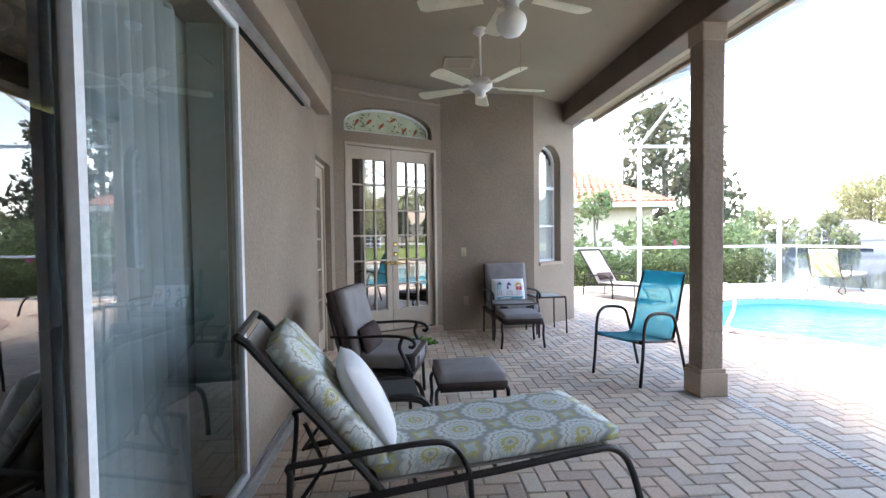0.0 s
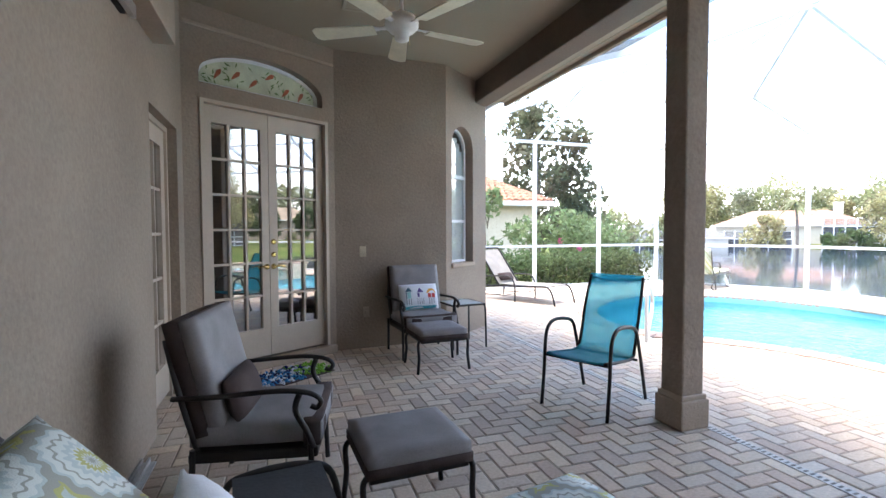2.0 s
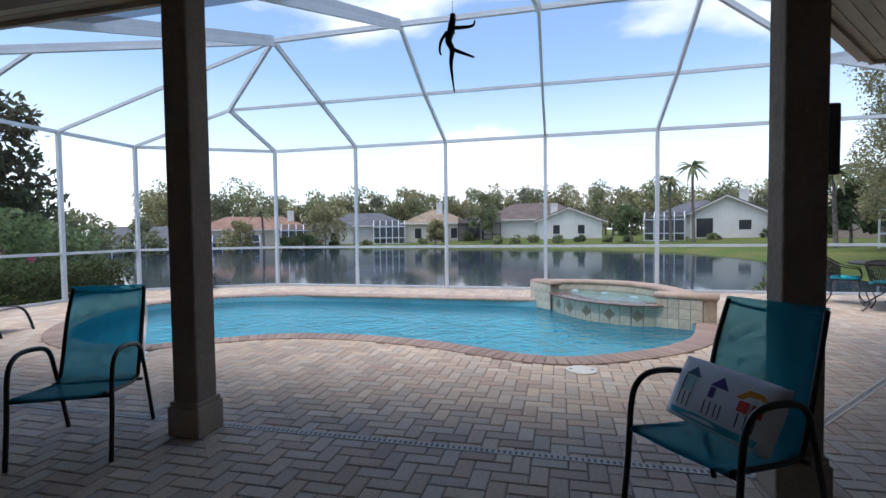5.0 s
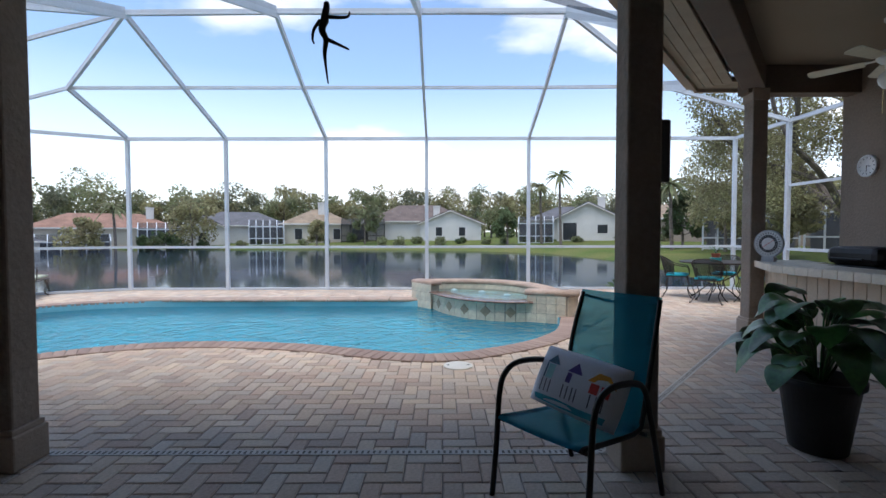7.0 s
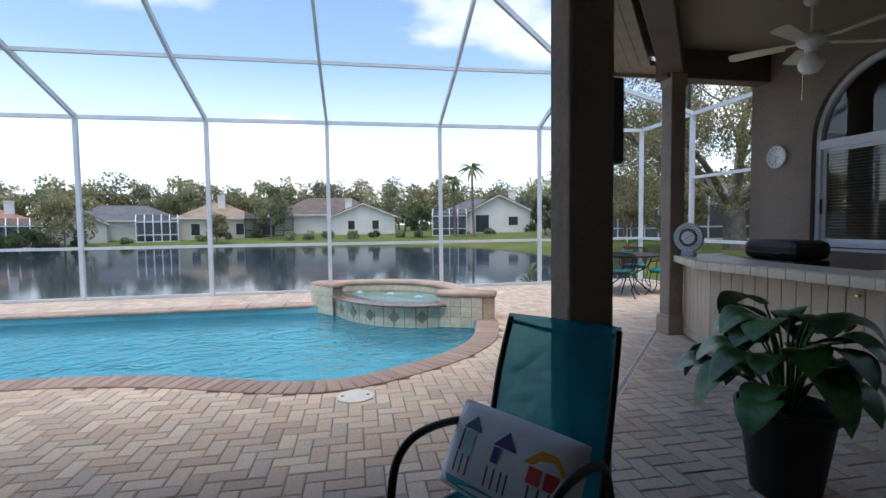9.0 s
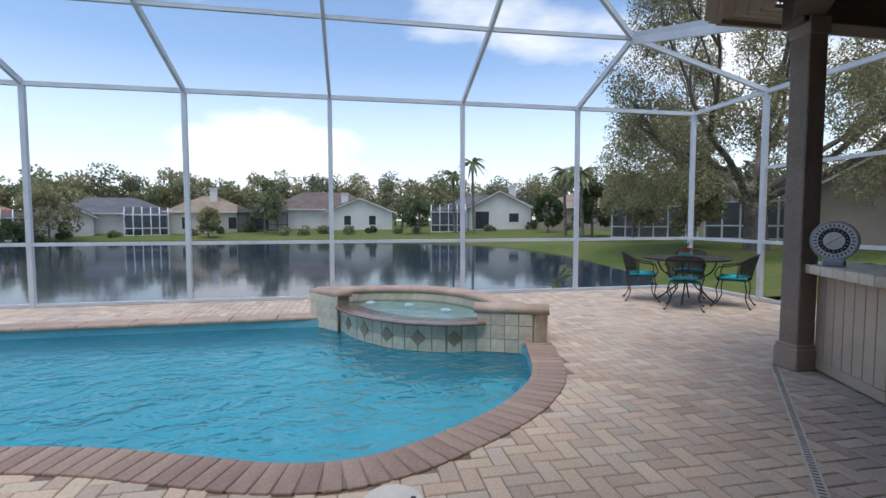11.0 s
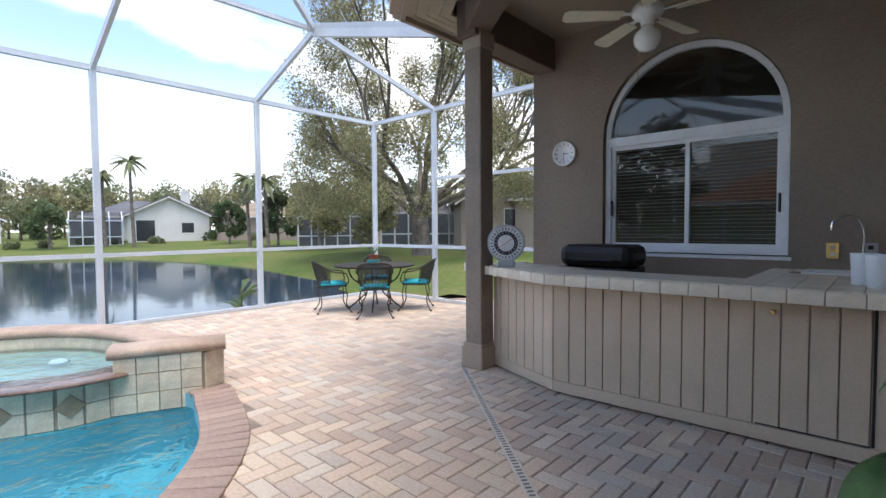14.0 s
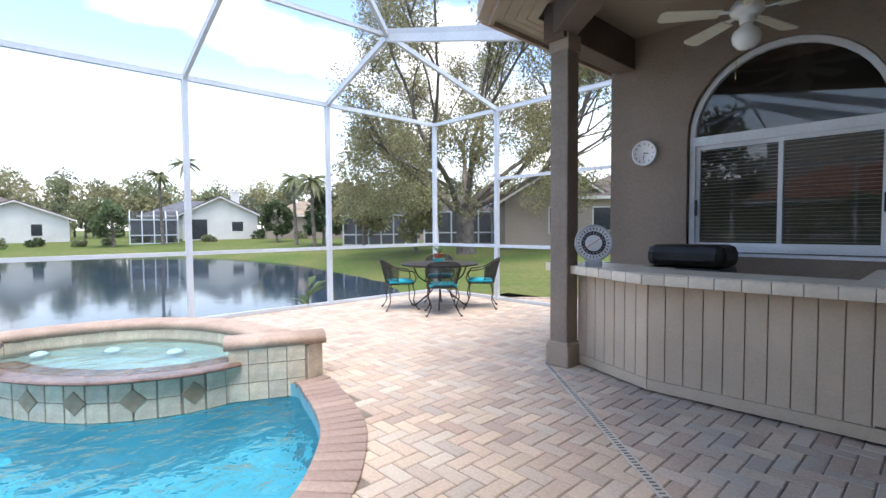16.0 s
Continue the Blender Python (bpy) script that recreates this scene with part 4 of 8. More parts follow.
# ---- windows ----
w2 = thing("window_2", pose(0, 0, 0), "arched white window with blinds in the angled wall", "window")
tagged(w2, kind="structure")
bm = bmesh.new()
arc = [(0.14, 0.94), (0.67, 0.94)] + arch_top(0.14, 0.67, 2.42, 0.265)
inner = ring_frame(bm, arc, 0.03, 0.11, 0.15, AM)
for v, h in ((2.06, 0.045), (1.48, 0.035)):
    box(bm, 0.405, v, 0.13, 0.50, h, 0.035, AM)
part("window_frame", bm, WHITE, w2)
bm = bmesh.new()
sheet(bm, inner, 0.135, AM)
part("pane", bm, GLASS_CLEAR, w2).visible_shadow = False
for k in range(52):
    bm = bmesh.new()
    v = 0.98 + k * 0.031
    box(bm, 0, 0, 0, 0.49 if v < 2.42 else 0.36 if v < 2.53 else 0.22, 0.003, 0.031, AM @ Matrix.Translation((0.405, v, 0.155)) @ Matrix.Rotation(radians(82), 4, "X"))
    part("slat", bm, BLINDS, w2)
bm = bmesh.new()
box(bm, 0.405, 0.915, 0.05, 0.58, 0.045, 0.16, AM, 0.006)
part("window_sill", bm, STUCCO_TRIM, w2)

w3 = thing("window_3", pose(0, 0, 0), "large white sliding window with arched top and blinds", "window")
tagged(w3, kind="structure")
bm = bmesh.new()
inner_all = ring_frame(bm, [(0.84, 1.06), (2.40, 1.06), (2.40, 2.22)] + arch_top(0.84, 2.40, 2.22, 0.78)[1:], 0.05, 0.05, 0.12, KM)
box(bm, 1.62, 2.17, 0.085, 1.46, 0.09, 0.075, KM)
box(bm, 1.62, 1.035, 0.04, 1.62, 0.03, 0.12, KM, 0.004)
part("window_frame", bm, WHITE, w3)
bm = bmesh.new()
sheet(bm, [(0.89, 2.215)] + [(2.35, 2.215)] + arch_top(0.89, 2.35, 2.23, 0.73), 0.09, KM)
part("arch_pane", bm, GLASS_DIM, w3).visible_shadow = False
for a, b, d in ((0.89, 1.64, 0.09), (1.60, 2.35, 0.065)):
    slider_panel(w3, KM, a, b, 1.11, 2.125, d, 0.038, GLASS_DIM)
for k in range(30):
    bm = bmesh.new()
    box(bm, 1.62, 1.13 + k * 0.034, 0.16, 1.44, 0.003, 0.028, KM @ Matrix.Translation((0, 0, 0)))
    part("slat", bm, BLINDS, w3)
for u in (0.905, 2.335):
    bm = bmesh.new()
    box(bm, u, 1.5, 0.055, 0.018, 0.16, 0.02, KM, 0.004)
    part("latch", bm, INK, w3, "black latch")

w4 = thing("window_4", pose(0, 0, 0), "white sliding window with arched top over the bar", "window")
tagged(w4, kind="structure")
bm = bmesh.new()
ring_frame(bm, [(0.63, 1.09), (1.71, 1.09), (1.71, 2.15)] + arch_top(0.63, 1.71, 2.15, 0.49)[1:], 0.05, 0.03, 0.10, SM)
box(bm, 1.17, 2.12, 0.065, 1.0, 0.08, 0.07, SM)
part("window_frame", bm, WHITE, w4)
bm = bmesh.new()
sheet(bm, [(0.67, 2.15), (1.67, 2.15)] + arch_top(0.67, 1.67, 2.16, 0.45), 0.07, SM)
part("arch_pane", bm, GLASS_DIM, w4).visible_shadow = False
for k in range(30):
    bm = bmesh.new()
    box(bm, 0, 0, 0, 0.96, 0.003, 0.026, SM @ Matrix.Translation((1.17, 1.17 + k * 0.031, 0.14)) @ Matrix.Rotation(radians(40), 4, "X"))
    part("slat", bm, BLINDS, w4)
for a, b, d in ((0.68, 1.2, 0.075), (1.14, 1.66, 0.05)):
    slider_panel(w4, SM, a, b, 1.14, 2.08, d, 0.035, GLASS_DIM)


# ---- ceiling fans and vent ----
def fan(x, y, hub, light, turn, label):
    f = thing("ceiling_fan", pose(x, y, 0), label, "ceiling fan", "porch ceiling fans")
    bm = bmesh.new()
    lathe(bm, [(0.02, CEIL_Z), (0.07, CEIL_Z), (0.065, CEIL_Z - 0.03), (0.03, CEIL_Z - 0.06)], 20)
    part("canopy", bm, FANWHITE, f)
    bm = bmesh.new()
    tube(bm, [(0, 0, CEIL_Z - 0.02), (0, 0, hub + 0.05)], 0.013)
    part("downrod", bm, FANWHITE, f)
    bm = bmesh.new()
    lathe(bm, [(0.03, hub + 0.08), (0.09, hub + 0.07), (0.12, hub + 0.03), (0.12, hub - 0.01), (0.09, hub - 0.04), (0.055, hub - 0.05), (0.05, hub - 0.10), (0.03, hub - 0.11)], 24)
    smooth(part("motor", bm, FANWHITE, f))
    for k in range(5):
        m = Matrix.Translation((0, 0, hub - 0.015)) @ Matrix.Rotation(radians(turn + 72 * k), 4, "Z")
        mb = m @ Matrix.Rotation(radians(10), 4, "X")
        bm = bmesh.new()
        prism(bm, [(0.20, -0.055), (0.62, -0.075), (0.655, -0.05), (0.66, 0.0), (0.655, 0.05), (0.62, 0.075), (0.20, 0.055)], -0.004, 0.004, mb)
        bl = part("blade", bm, FANBLADE, f)
        bm = bmesh.new()
        prism(bm, [(0.09, -0.02), (0.16, -0.015), (0.24, -0.035), (0.24, 0.035), (0.16, 0.015), (0.09, 0.02)], 0.005, 0.012, mb)
        part("blade_iron", bm, FANWHITE, bl)
    if light:
        bm = bmesh.new()
        lathe(bm, [(0.045, hub - 0.10), (0.05, hub - 0.12), (0.095, hub - 0.16), (0.105, hub - 0.20), (0.095, hub - 0.245), (0.06, hub - 0.285), (0.01, hub - 0.297)], 24)
        smooth(part("globe", bm, GLOBE, f, "round opal glass globe"))
    bm = bmesh.new()
    tube(bm, [(0.06, 0.02, hub - 0.06), (0.065, 0.02, hub - (0.52 if light else 0.12))], 0.002, 5)
    part("pull_chain", bm, BRASS, f)
    return f


fan(0.955, 3.44, 3.03, True, 20, "white ceiling fan with round light globe")
fan(0.94, 4.83, 2.82, False, 8, "white ceiling fan with cream blades on a downrod")
fan(4.70, -2.76, 2.99, True, 40, "white ceiling fan with globe above the bar")
vent = thing("ceiling_vent", pose(0.83, 5.72, CEIL_Z - 0.012), "small tan ceiling hatch with a thin frame", "vent")
bm = bmesh.new()
box(bm, 0, 0, 0.004, 0.30, 0.30, 0.008, bev=0.003)
part("panel", bm, CEIL, vent)
bm = bmesh.new()
for x, y, sx, sy in ((0, 0.165, 0.36, 0.03), (0, -0.165, 0.36, 0.03), (0.165, 0, 0.03, 0.30), (-0.165, 0, 0.03, 0.30)):
    box(bm, x, y, 0.003, sx, sy, 0.016)
part("frame", bm, SOFFIT, vent)
BM_, _ = wall_frame((0.68, 6.92), (2.03, 7.0))
for u, v, nm, mt in ((0.31, 1.12, "light_switch", mat("ivory_plate", (0.5, 0.42, 0.30), 0.4, bump=0)), (0.34, 0.42, "wall_outlet", STUCCO_TRIM)):
    sw = thing(nm, BM_ @ Matrix.Translation((u, v, 0)), "small tan electric plate on the stucco wall", "switch")
    bm = bmesh.new()
    box(bm, 0, 0, -0.006, 0.075, 0.12, 0.012, bev=0.003)
    part("plate", bm, mt, sw)
    bm = bmesh.new()
    box(bm, 0, 0, -0.016, 0.022, 0.04, 0.012, bev=0.002)
    part("toggle", bm, mt, sw)


# ---- pool coping, drain, lid, rail ----
_b = bmesh.new()
box(_b, 0, 0, -0.012, 0.30, 0.104, 0.052, bev=0.010)
cop = setting("pool_coping", bmesh.new(), COPING, "brown brick coping round the pool", "coping")
me = bpy.data.meshes.new("coping_brick")
_b.to_mesh(me)
_b.free()
me.materials.append(COPING)
line = [Vector((*q, 0)) for q in offset(POOL, SGN * 0.15)]
line.append(line[0])
acc, nxt = 0.0, 0.0
for a, b in zip(line, line[1:]):
    seg = (b - a).length
    while nxt < acc + seg:
        q = a + (b - a) * ((nxt - acc) / seg)
        d = (b - a).normalized()
        if not (q.x > 7.35 and -0.8 < q.y < 2.05) and not (q.x > 8.9 and 2.0 < q.y < 7.3):
            ob = new("brick", me)
            ob.matrix_basis = Matrix.Translation(q) @ Matrix.Rotation(math.atan2(d.y, d.x) + math.pi / 2, 4, "Z")
            ob.parent = cop
        nxt += 0.1075
    acc += seg
bm = bmesh.new()
o_, i_ = offset(POOL, SGN * 0.01), offset(POOL, SGN * 0.29)
ov, iv = [bm.verts.new((x, y, 0.005)) for x, y in o_], [bm.verts.new((x, y, 0.005)) for x, y in i_]
for i in range(len(o_)):
    j = (i + 1) % len(o_)
    bm.faces.new((ov[i], ov[j], iv[j], iv[i]))
part("mortar_bed", bm, mat("mortar", (0.24, 0.18, 0.15), 0.95, var=0.15, bump=0.3), cop)
# bullnose coping on the lake side
bm = bmesh.new()
y = 2.0
while y < 7.4:
    box(bm, 9.33, y + 0.3, 0.004, 0.34, 0.596, 0.056, bev=0.022)
    y += 0.6
part("bullnose", bm, SPA_COPING, cop, "tan bullnose coping stones")
bm = bmesh.new()
ring = offset(POOL, SGN * 0.292)
n = len(ring)
lo = [bm.verts.new((x, y, -0.25)) for x, y in ring]
hi = [bm.verts.new((x, y, -0.01)) for x, y in ring]
for i in range(n):
    bm.faces.new((lo[i], lo[(i + 1) % n], hi[(i + 1) % n], hi[i]))
part("waterline_tile", bm, TILE, cop, "tan waterline tile band")

drain = setting("trim_drain", bmesh.new(), TRACK, "pale slotted drain channel across the pavers", "drain")
DRAINM = mat("drain_plastic", (0.56, 0.51, 0.44), 0.6, var=0.1, bump=0.1)
# brown-grey for the shadow in the drain slots, laid on as thin bars
SLOT_SHADE = mat("slot_shade", (0.17, 0.15, 0.125), 0.9, var=0.1, bump=0)
for a, b in (((2.86, 7.4), (2.86, 0.65)), ((2.86, 0.65), (6.22, -2.27)), ((6.22, -2.27), (6.22, -3.6))):
    m, length = wall_frame(a, b)
    bm = bmesh.new()
    prism(bm, [(0, -0.03), (length, -0.03), (length, 0.03), (0, 0.03)], 0.001, 0.004, Matrix.Translation((*a, 0)) @ Matrix.Rotation(math.atan2(b[1] - a[1], b[0] - a[0]), 4, "Z"))
    bmesh.ops.recalc_face_normals(bm, faces=bm.faces)
    part("channel", bm, DRAINM, drain)
    bm = bmesh.new()
    mz = Matrix.Translation((*a, 0)) @ Matrix.Rotation(math.atan2(b[1] - a[1], b[0] - a[0]), 4, "Z")
    k = 0.02
    while k < length - 0.02:
        prism(bm, [(k, -0.016), (k + 0.014, -0.016), (k + 0.014, 0.016), (k, 0.016)], 0.004, 0.0055, mz)
        k += 0.035
    bmesh.ops.recalc_face_normals(bm, faces=bm.faces)
    tagged(part("slots", bm, SLOT_SHADE, drain), kind="stuff")

lid = thing("skimmer_lid", pose(4.70, 1.42, 0.002), "round cream plastic skimmer lid on the pavers", "lid")
bm = bmesh.new()
lathe(bm, [(0.145, -0.004), (0.145, 0.006), (0.135, 0.010), (0.01, 0.010)], 32)
part("cover", bm, mat("cream_plastic", (0.66, 0.63, 0.55), 0.5, var=0.05, bump=0.05), lid)
for s in (-1, 1):
    bm = bmesh.new()
    lathe(bm, [(0.014, 0.008), (0.014, 0.0115), (0.002, 0.0115)], 12, Matrix.Translation((0.0, s * 0.1, 0)))
    part("finger_hole", bm, INK, lid)

rail = thing("pool_handrail", pose(0, 0, 0), "white tubular handrail curving into the pool", "handrail")
bm = bmesh.new()
tube(bm, curve_pts([(4.17, 5.96, 0.0), (4.17, 5.97, 0.35), (4.20, 6.0, 0.60), (4.33, 6.12, 0.68), (4.55, 6.32, 0.60), (4.72, 6.48, 0.45), (4.70, 6.46, 0.30), (4.60, 6.38, 0.20), (4.45, 6.25, 0.10), (4.40, 6.2, 0.0)], 6), 0.022, 10)
smooth(part("rail_tube", bm, FANWHITE, rail))
for q in ((4.17, 5.96), (4.40, 6.2)):
    bm = bmesh.new()
    lathe(bm, [(0.05, 0.0), (0.05, 0.012), (0.025, 0.03)], 16, Matrix.Translation((*q, 0)))
    part("flange", bm, FANWHITE, rail)


# ---- spa ----
spa = thing("raised_spa", pose(0, 0, 0), "raised tiled spa spilling over into the pool", "spa")
FRONT = [tuple(v[:2]) for v in curve_pts([(8.98, 1.70, 0), (8.40, 1.46, 0), (7.90, 1.05, 0), (7.66, 0.55, 0), (7.66, 0.16, 0)], 8)]
BACK = [tuple(v[:2]) for v in curve_pts([(9.36, 1.75, 0), (9.42, 1.2, 0), (9.25, 0.55, 0), (8.85, 0.12, 0), (8.3, -0.12, 0), (7.8, -0.2, 0)], 8)]


def strip(bm, line, w, z0, z1):
    """A wall along a line, w wide."""
    p = [Vector(q) for q in line]
    L_, R_ = [], []
    for i, q in enumerate(p):
        d = (p[min(i + 1, len(p) - 1)] - p[max(i - 1, 0)]).normalized()
        nn = Vector((-d.y, d.x)) * w / 2
        L_.append(q + nn)
        R_.append(q - nn)
    for i in range(len(p) - 1):
        prism(bm, [tuple(L_[i]), tuple(L_[i + 1]), tuple(R_[i + 1]), tuple(R_[i])], z0, z1)
    bmesh.ops.remove_doubles(bm, verts=bm.verts, dist=1e-4)
    bmesh.ops.recalc_face_normals(bm, faces=bm.faces)


def round_coping(bm, line, w, z, h):
    """Bullnose coping along a line."""
    p = [Vector((*q, z)) for q in line]
    prof = [(-0.5, -0.5), (0.5, -0.5), (0.56, -0.2), (0.56, 0.15), (0.5, 0.4), (0.42, 0.5), (-0.42, 0.5), (-0.5, 0.4), (-0.56, 0.15), (-0.56, -0.2)]
    rings = []
    for i, q in enumerate(p):
        d = (p[min(i + 1, len(p) - 1)] - p[max(i - 1, 0)]).normalized()
        s = Vector((-d.y, d.x, 0))
        rings.append([bm.verts.new(q + s * (u * w) + Vector((0, 0, v * h))) for u, v in prof])
    for a, b in zip(rings, rings[1:]):
        for k in range(len(prof)):
            bm.faces.new((a[k], a[(k + 1) % len(prof)], b[(k + 1) % len(prof)], b[k]))
    bm.faces.new(list(reversed(rings[0])))
    bm.faces.new(rings[-1])
    bmesh.ops.recalc_face_normals(bm, faces=bm.faces)


bm = bmesh.new()
strip(bm, FRONT, 0.14, -0.14, 0.19)
part("front_wall", bm, GROUT, spa)
bm = bmesh.new()
strip(bm, BACK, 0.24, -0.14, 0.31)
part("back_wall", bm, GROUT, spa)
for a, b in (((9.36, 2.02), (8.98, 1.72)), ((7.66, 0.14), (7.44, -0.40)), ((7.44, -0.40), (7.9, -0.26))):
    bm = bmesh.new()
    strip(bm, [a, b], 0.22, -0.14, 0.31)
    part("pier", bm, GROUT, spa)
bm = bmesh.new()
bm.faces.new([bm.verts.new((x, y, 0.03)) for x, y in FRONT + [(7.7, -0.2)] + list(reversed(BACK)) + [(9.36, 2.0)]])
bmesh.ops.recalc_face_normals(bm, faces=bm.faces)
part("basin_floor", bm, mat("spa_plaster", (0.27, 0.40, 0.41), 0.8, var=0.06, bump=0.1), spa)
bm = bmesh.new()
bm.faces.new([bm.verts.new((x, y, 0.222)) for x, y in FRONT + [(7.7, -0.2)] + list(reversed(BACK)) + [(9.36, 2.0)]])
for f in bm.faces:
    if f.normal.z < 0:
        f.normal_flip()
sw_ = part("spa_water", bm, SPA_WATER, spa)
sw_.visible_shadow = False
for ln in (FRONT, [(9.36, 2.02), (8.98, 1.72)], [(7.66, 0.14), (7.44, -0.40)]):
    bm = bmesh.new()
    strip(bm, ln, 0.21, -1.7, -0.138)
    part("underwater_wall", bm, PLASTER, spa)
bm = bmesh.new()
round_coping(bm, FRONT[2:], 0.30, 0.205, 0.03)
part("spill_ledge", bm, SPILL, spa, "wet brown stone spill ledge")
lift = 0.0
for line_ in ([(9.46, 2.1), (9.40, 1.75)] + BACK[4:] + [(7.5, -0.28)], [(9.44, 2.06), (8.96, 1.70)], [(7.70, 0.22), (7.39, -0.54)]):
    bm = bmesh.new()
    lift += 0.005
    round_coping(bm, line_, 0.27, 0.345 + lift, 0.08)
    smooth(part("coping", bm, SPA_COPING, spa, "rounded tan coping"))


def tile_row(line, z0, z1, w, side, name="tile", material=None, z_mid=None):
    """Square tiles along a line, standing proud of the wall by side."""
    p = [Vector(q) for q in line]
    acc, nxt = 0.0, w / 2
    for a, b in zip(p, p[1:]):
        seg, d = (b - a).length, (b - a).normalized()
        nn = Vector((-d.y, d.x)) * side
        while nxt <= acc + seg:
            q = a + d * (nxt - acc) + nn
            ob = new(name, material)
            ob.matrix_basis = Matrix.Translation((q.x, q.y, (z0 + z1) / 2)) @ Matrix.Rotation(math.atan2(d.y, d.x), 4, "Z")
            ob.parent = spa
            nxt += w
        acc += seg


bm = bmesh.new()
box(bm, 0, 0, 0, 0.146, 0.02, 0.146, bev=0.004)
tile_me = bpy.data.meshes.new("tile")
bm.to_mesh(tile_me)
bm.free()
tile_me.materials.append(TILE)
bm = bmesh.new()
box(bm, 0, 0, 0, 0.13, 0.026, 0.13, Matrix.Rotation(math.pi / 4, 4, "Y"), 0.004)
dia_me = bpy.data.meshes.new("diamond_tile")
bm.to_mesh(dia_me)
bm.free()
dia_me.materials.append(TILE_DARK)
tile_row(FRONT, 0.04, 0.186, 0.152, -0.072, material=tile_me)
tile_row(FRONT, -0.112, 0.034, 0.152, -0.072, material=tile_me)
tile_row(FRONT[3:], -0.02, 0.10, 0.38, -0.078, "diamond_tile", dia_me)
for a, b in (((9.40, 2.06), (8.98, 1.72)), ((7.70, 0.18), (7.44, -0.44))):
    for z in (-0.11, 0.042, 0.194):
        tile_row([a, b], z, z + 0.146, 0.152, -0.136, material=tile_me)
for z in (0.02, 0.172):
    tile_row([(7.43, -0.403), (7.85, -0.275)], z, z + 0.146, 0.152, -0.116, material=tile_me)
    tile_row([(7.466, -0.318), (7.42, -0.47)], z, z + 0.146, 0.152, -0.008, material=tile_me)
tile_row(BACK, 0.19, 0.30, 0.152, -0.125, material=tile_me)
bm = bmesh.new()
box(bm, 0, 0, 0.083, 0.22, 0.20, 0.446, Matrix.Translation((7.475, -0.40, 0)) @ Matrix.Rotation(radians(24), 4, "Z"), bev=0.006)
part("pier_end", bm, TILE, spa, "cream tiled end of the spa pier")
FOAM = mat("foam", (0.36, 0.53, 0.56), 0.3, var=0.1, bump=0.5)
for x, y in ((9.05, 1.35), (8.75, 0.85), (8.3, 0.45)):
    bm = bmesh.new()
    lathe(bm, [(0.08, 0.21), (0.065, 0.226), (0.045, 0.238), (0.025, 0.245), (0.005, 0.248)], 14, Matrix.Translation((x, y, 0)))
    for v in bm.verts:
        v.co += Vector((noise.noise(v.co * 30), noise.noise(v.co * 30 + Vector((9, 0, 0))), 0.5 * noise.noise(v.co * 25))) * 0.012
    smooth(part("bubble_mound", bm, FOAM, spa, "white bubbling water"))


# ---- bar ----
bar = thing("outdoor_bar", pose(0, 0, 0), "tan grooved wooden bar with a tiled counter", "bar counter")
CAB = [(5.98, -2.46), (5.18, -2.16), (3.19, -2.23)]
for a, b, cnt in ((CAB[0], CAB[1], 7), (CAB[1], CAB[2], 15)):
    m, length = wall_frame(a, b)
    bm = bmesh.new()
    prism(bm, [(0, 0.02), (length, 0.02), (length, 0.88), (0, 0.88)], 0.012, 0.10, m)
    bmesh.ops.recalc_face_normals(bm, faces=bm.faces)
    part("carcass", bm, BARPAINT, bar)
    w = length / cnt
    for k in range(cnt):
        bm = bmesh.new()
        box(bm, (k + 0.5) * w, 0.49, -0.002, w - 0.007, 0.76, 0.018, m, 0.003)
        part("board", bm, BARPAINT, bar)
    bm = bmesh.new()
    box(bm, length / 2, 0.065, -0.004, length, 0.085, 0.02, m, 0.002)
    part("plinth_board", bm, BARPAINT, bar)
m, length = wall_frame(CAB[1], CAB[2])
bm = bmesh.new()
box(bm, 1.42, 0.80, -0.025, 0.025, 0.025, 0.03, m, 0.004)
part("door_knob", bm, BRASS, bar)
bm = bmesh.new()
box(bm, 1.60, 0.118, -0.014, 0.52, 0.006, 0.006, m)
box(bm, 1.87, 0.49, -0.012, 0.014, 0.74, 0.006, m)
part("hatch_gap", bm, DARK, bar)
TOPZ = 0.955
top = [(6.38, -2.50), (5.14, -1.95), (3.185, -2.03), (3.25, -3.60), (3.95, -3.60), (3.95, -2.64), (5.0, -2.66), (6.10, -3.08)]
bm = bmesh.new()
prism(bm, top, TOPZ - 0.075, TOPZ - 0.008)
bmesh.ops.recalc_face_normals(bm, faces=bm.faces)
part("counter_slab", bm, GROUT, bar)
bm = bmesh.new()
box(bm, 0, 0, 0, 0.148, 0.148, 0.012, bev=0.003)
sq = bpy.data.meshes.new("counter_tile")
bm.to_mesh(sq)
bm.free()
sq.materials.append(BARTILE)
bm = bmesh.new()
box(bm, 0, 0, 0, 0.148, 0.014, 0.078, bev=0.004)
ed = bpy.data.meshes.new("edge_tile")
bm.to_mesh(ed)
bm.free()
ed.materials.append(BARTILE)
for a, b in zip(top[:2], top[1:3]):
    a, b = Vector(a), Vector(b)
    d = (b - a).normalized()
    cnt = int((b - a).length / 0.152)
    for k in range(cnt):
        q = a + d * ((k + 0.5) * (b - a).length / cnt)
        ob = new("edge_tile", ed)
        ob.matrix_basis = Matrix.Translation((q.x, q.y, TOPZ - 0.036)) @ Matrix.Rotation(math.atan2(d.y, d.x), 4, "Z") @ Matrix.Diagonal(((b - a).length / cnt / 0.152, 1, 1, 1))
        ob.parent = bar
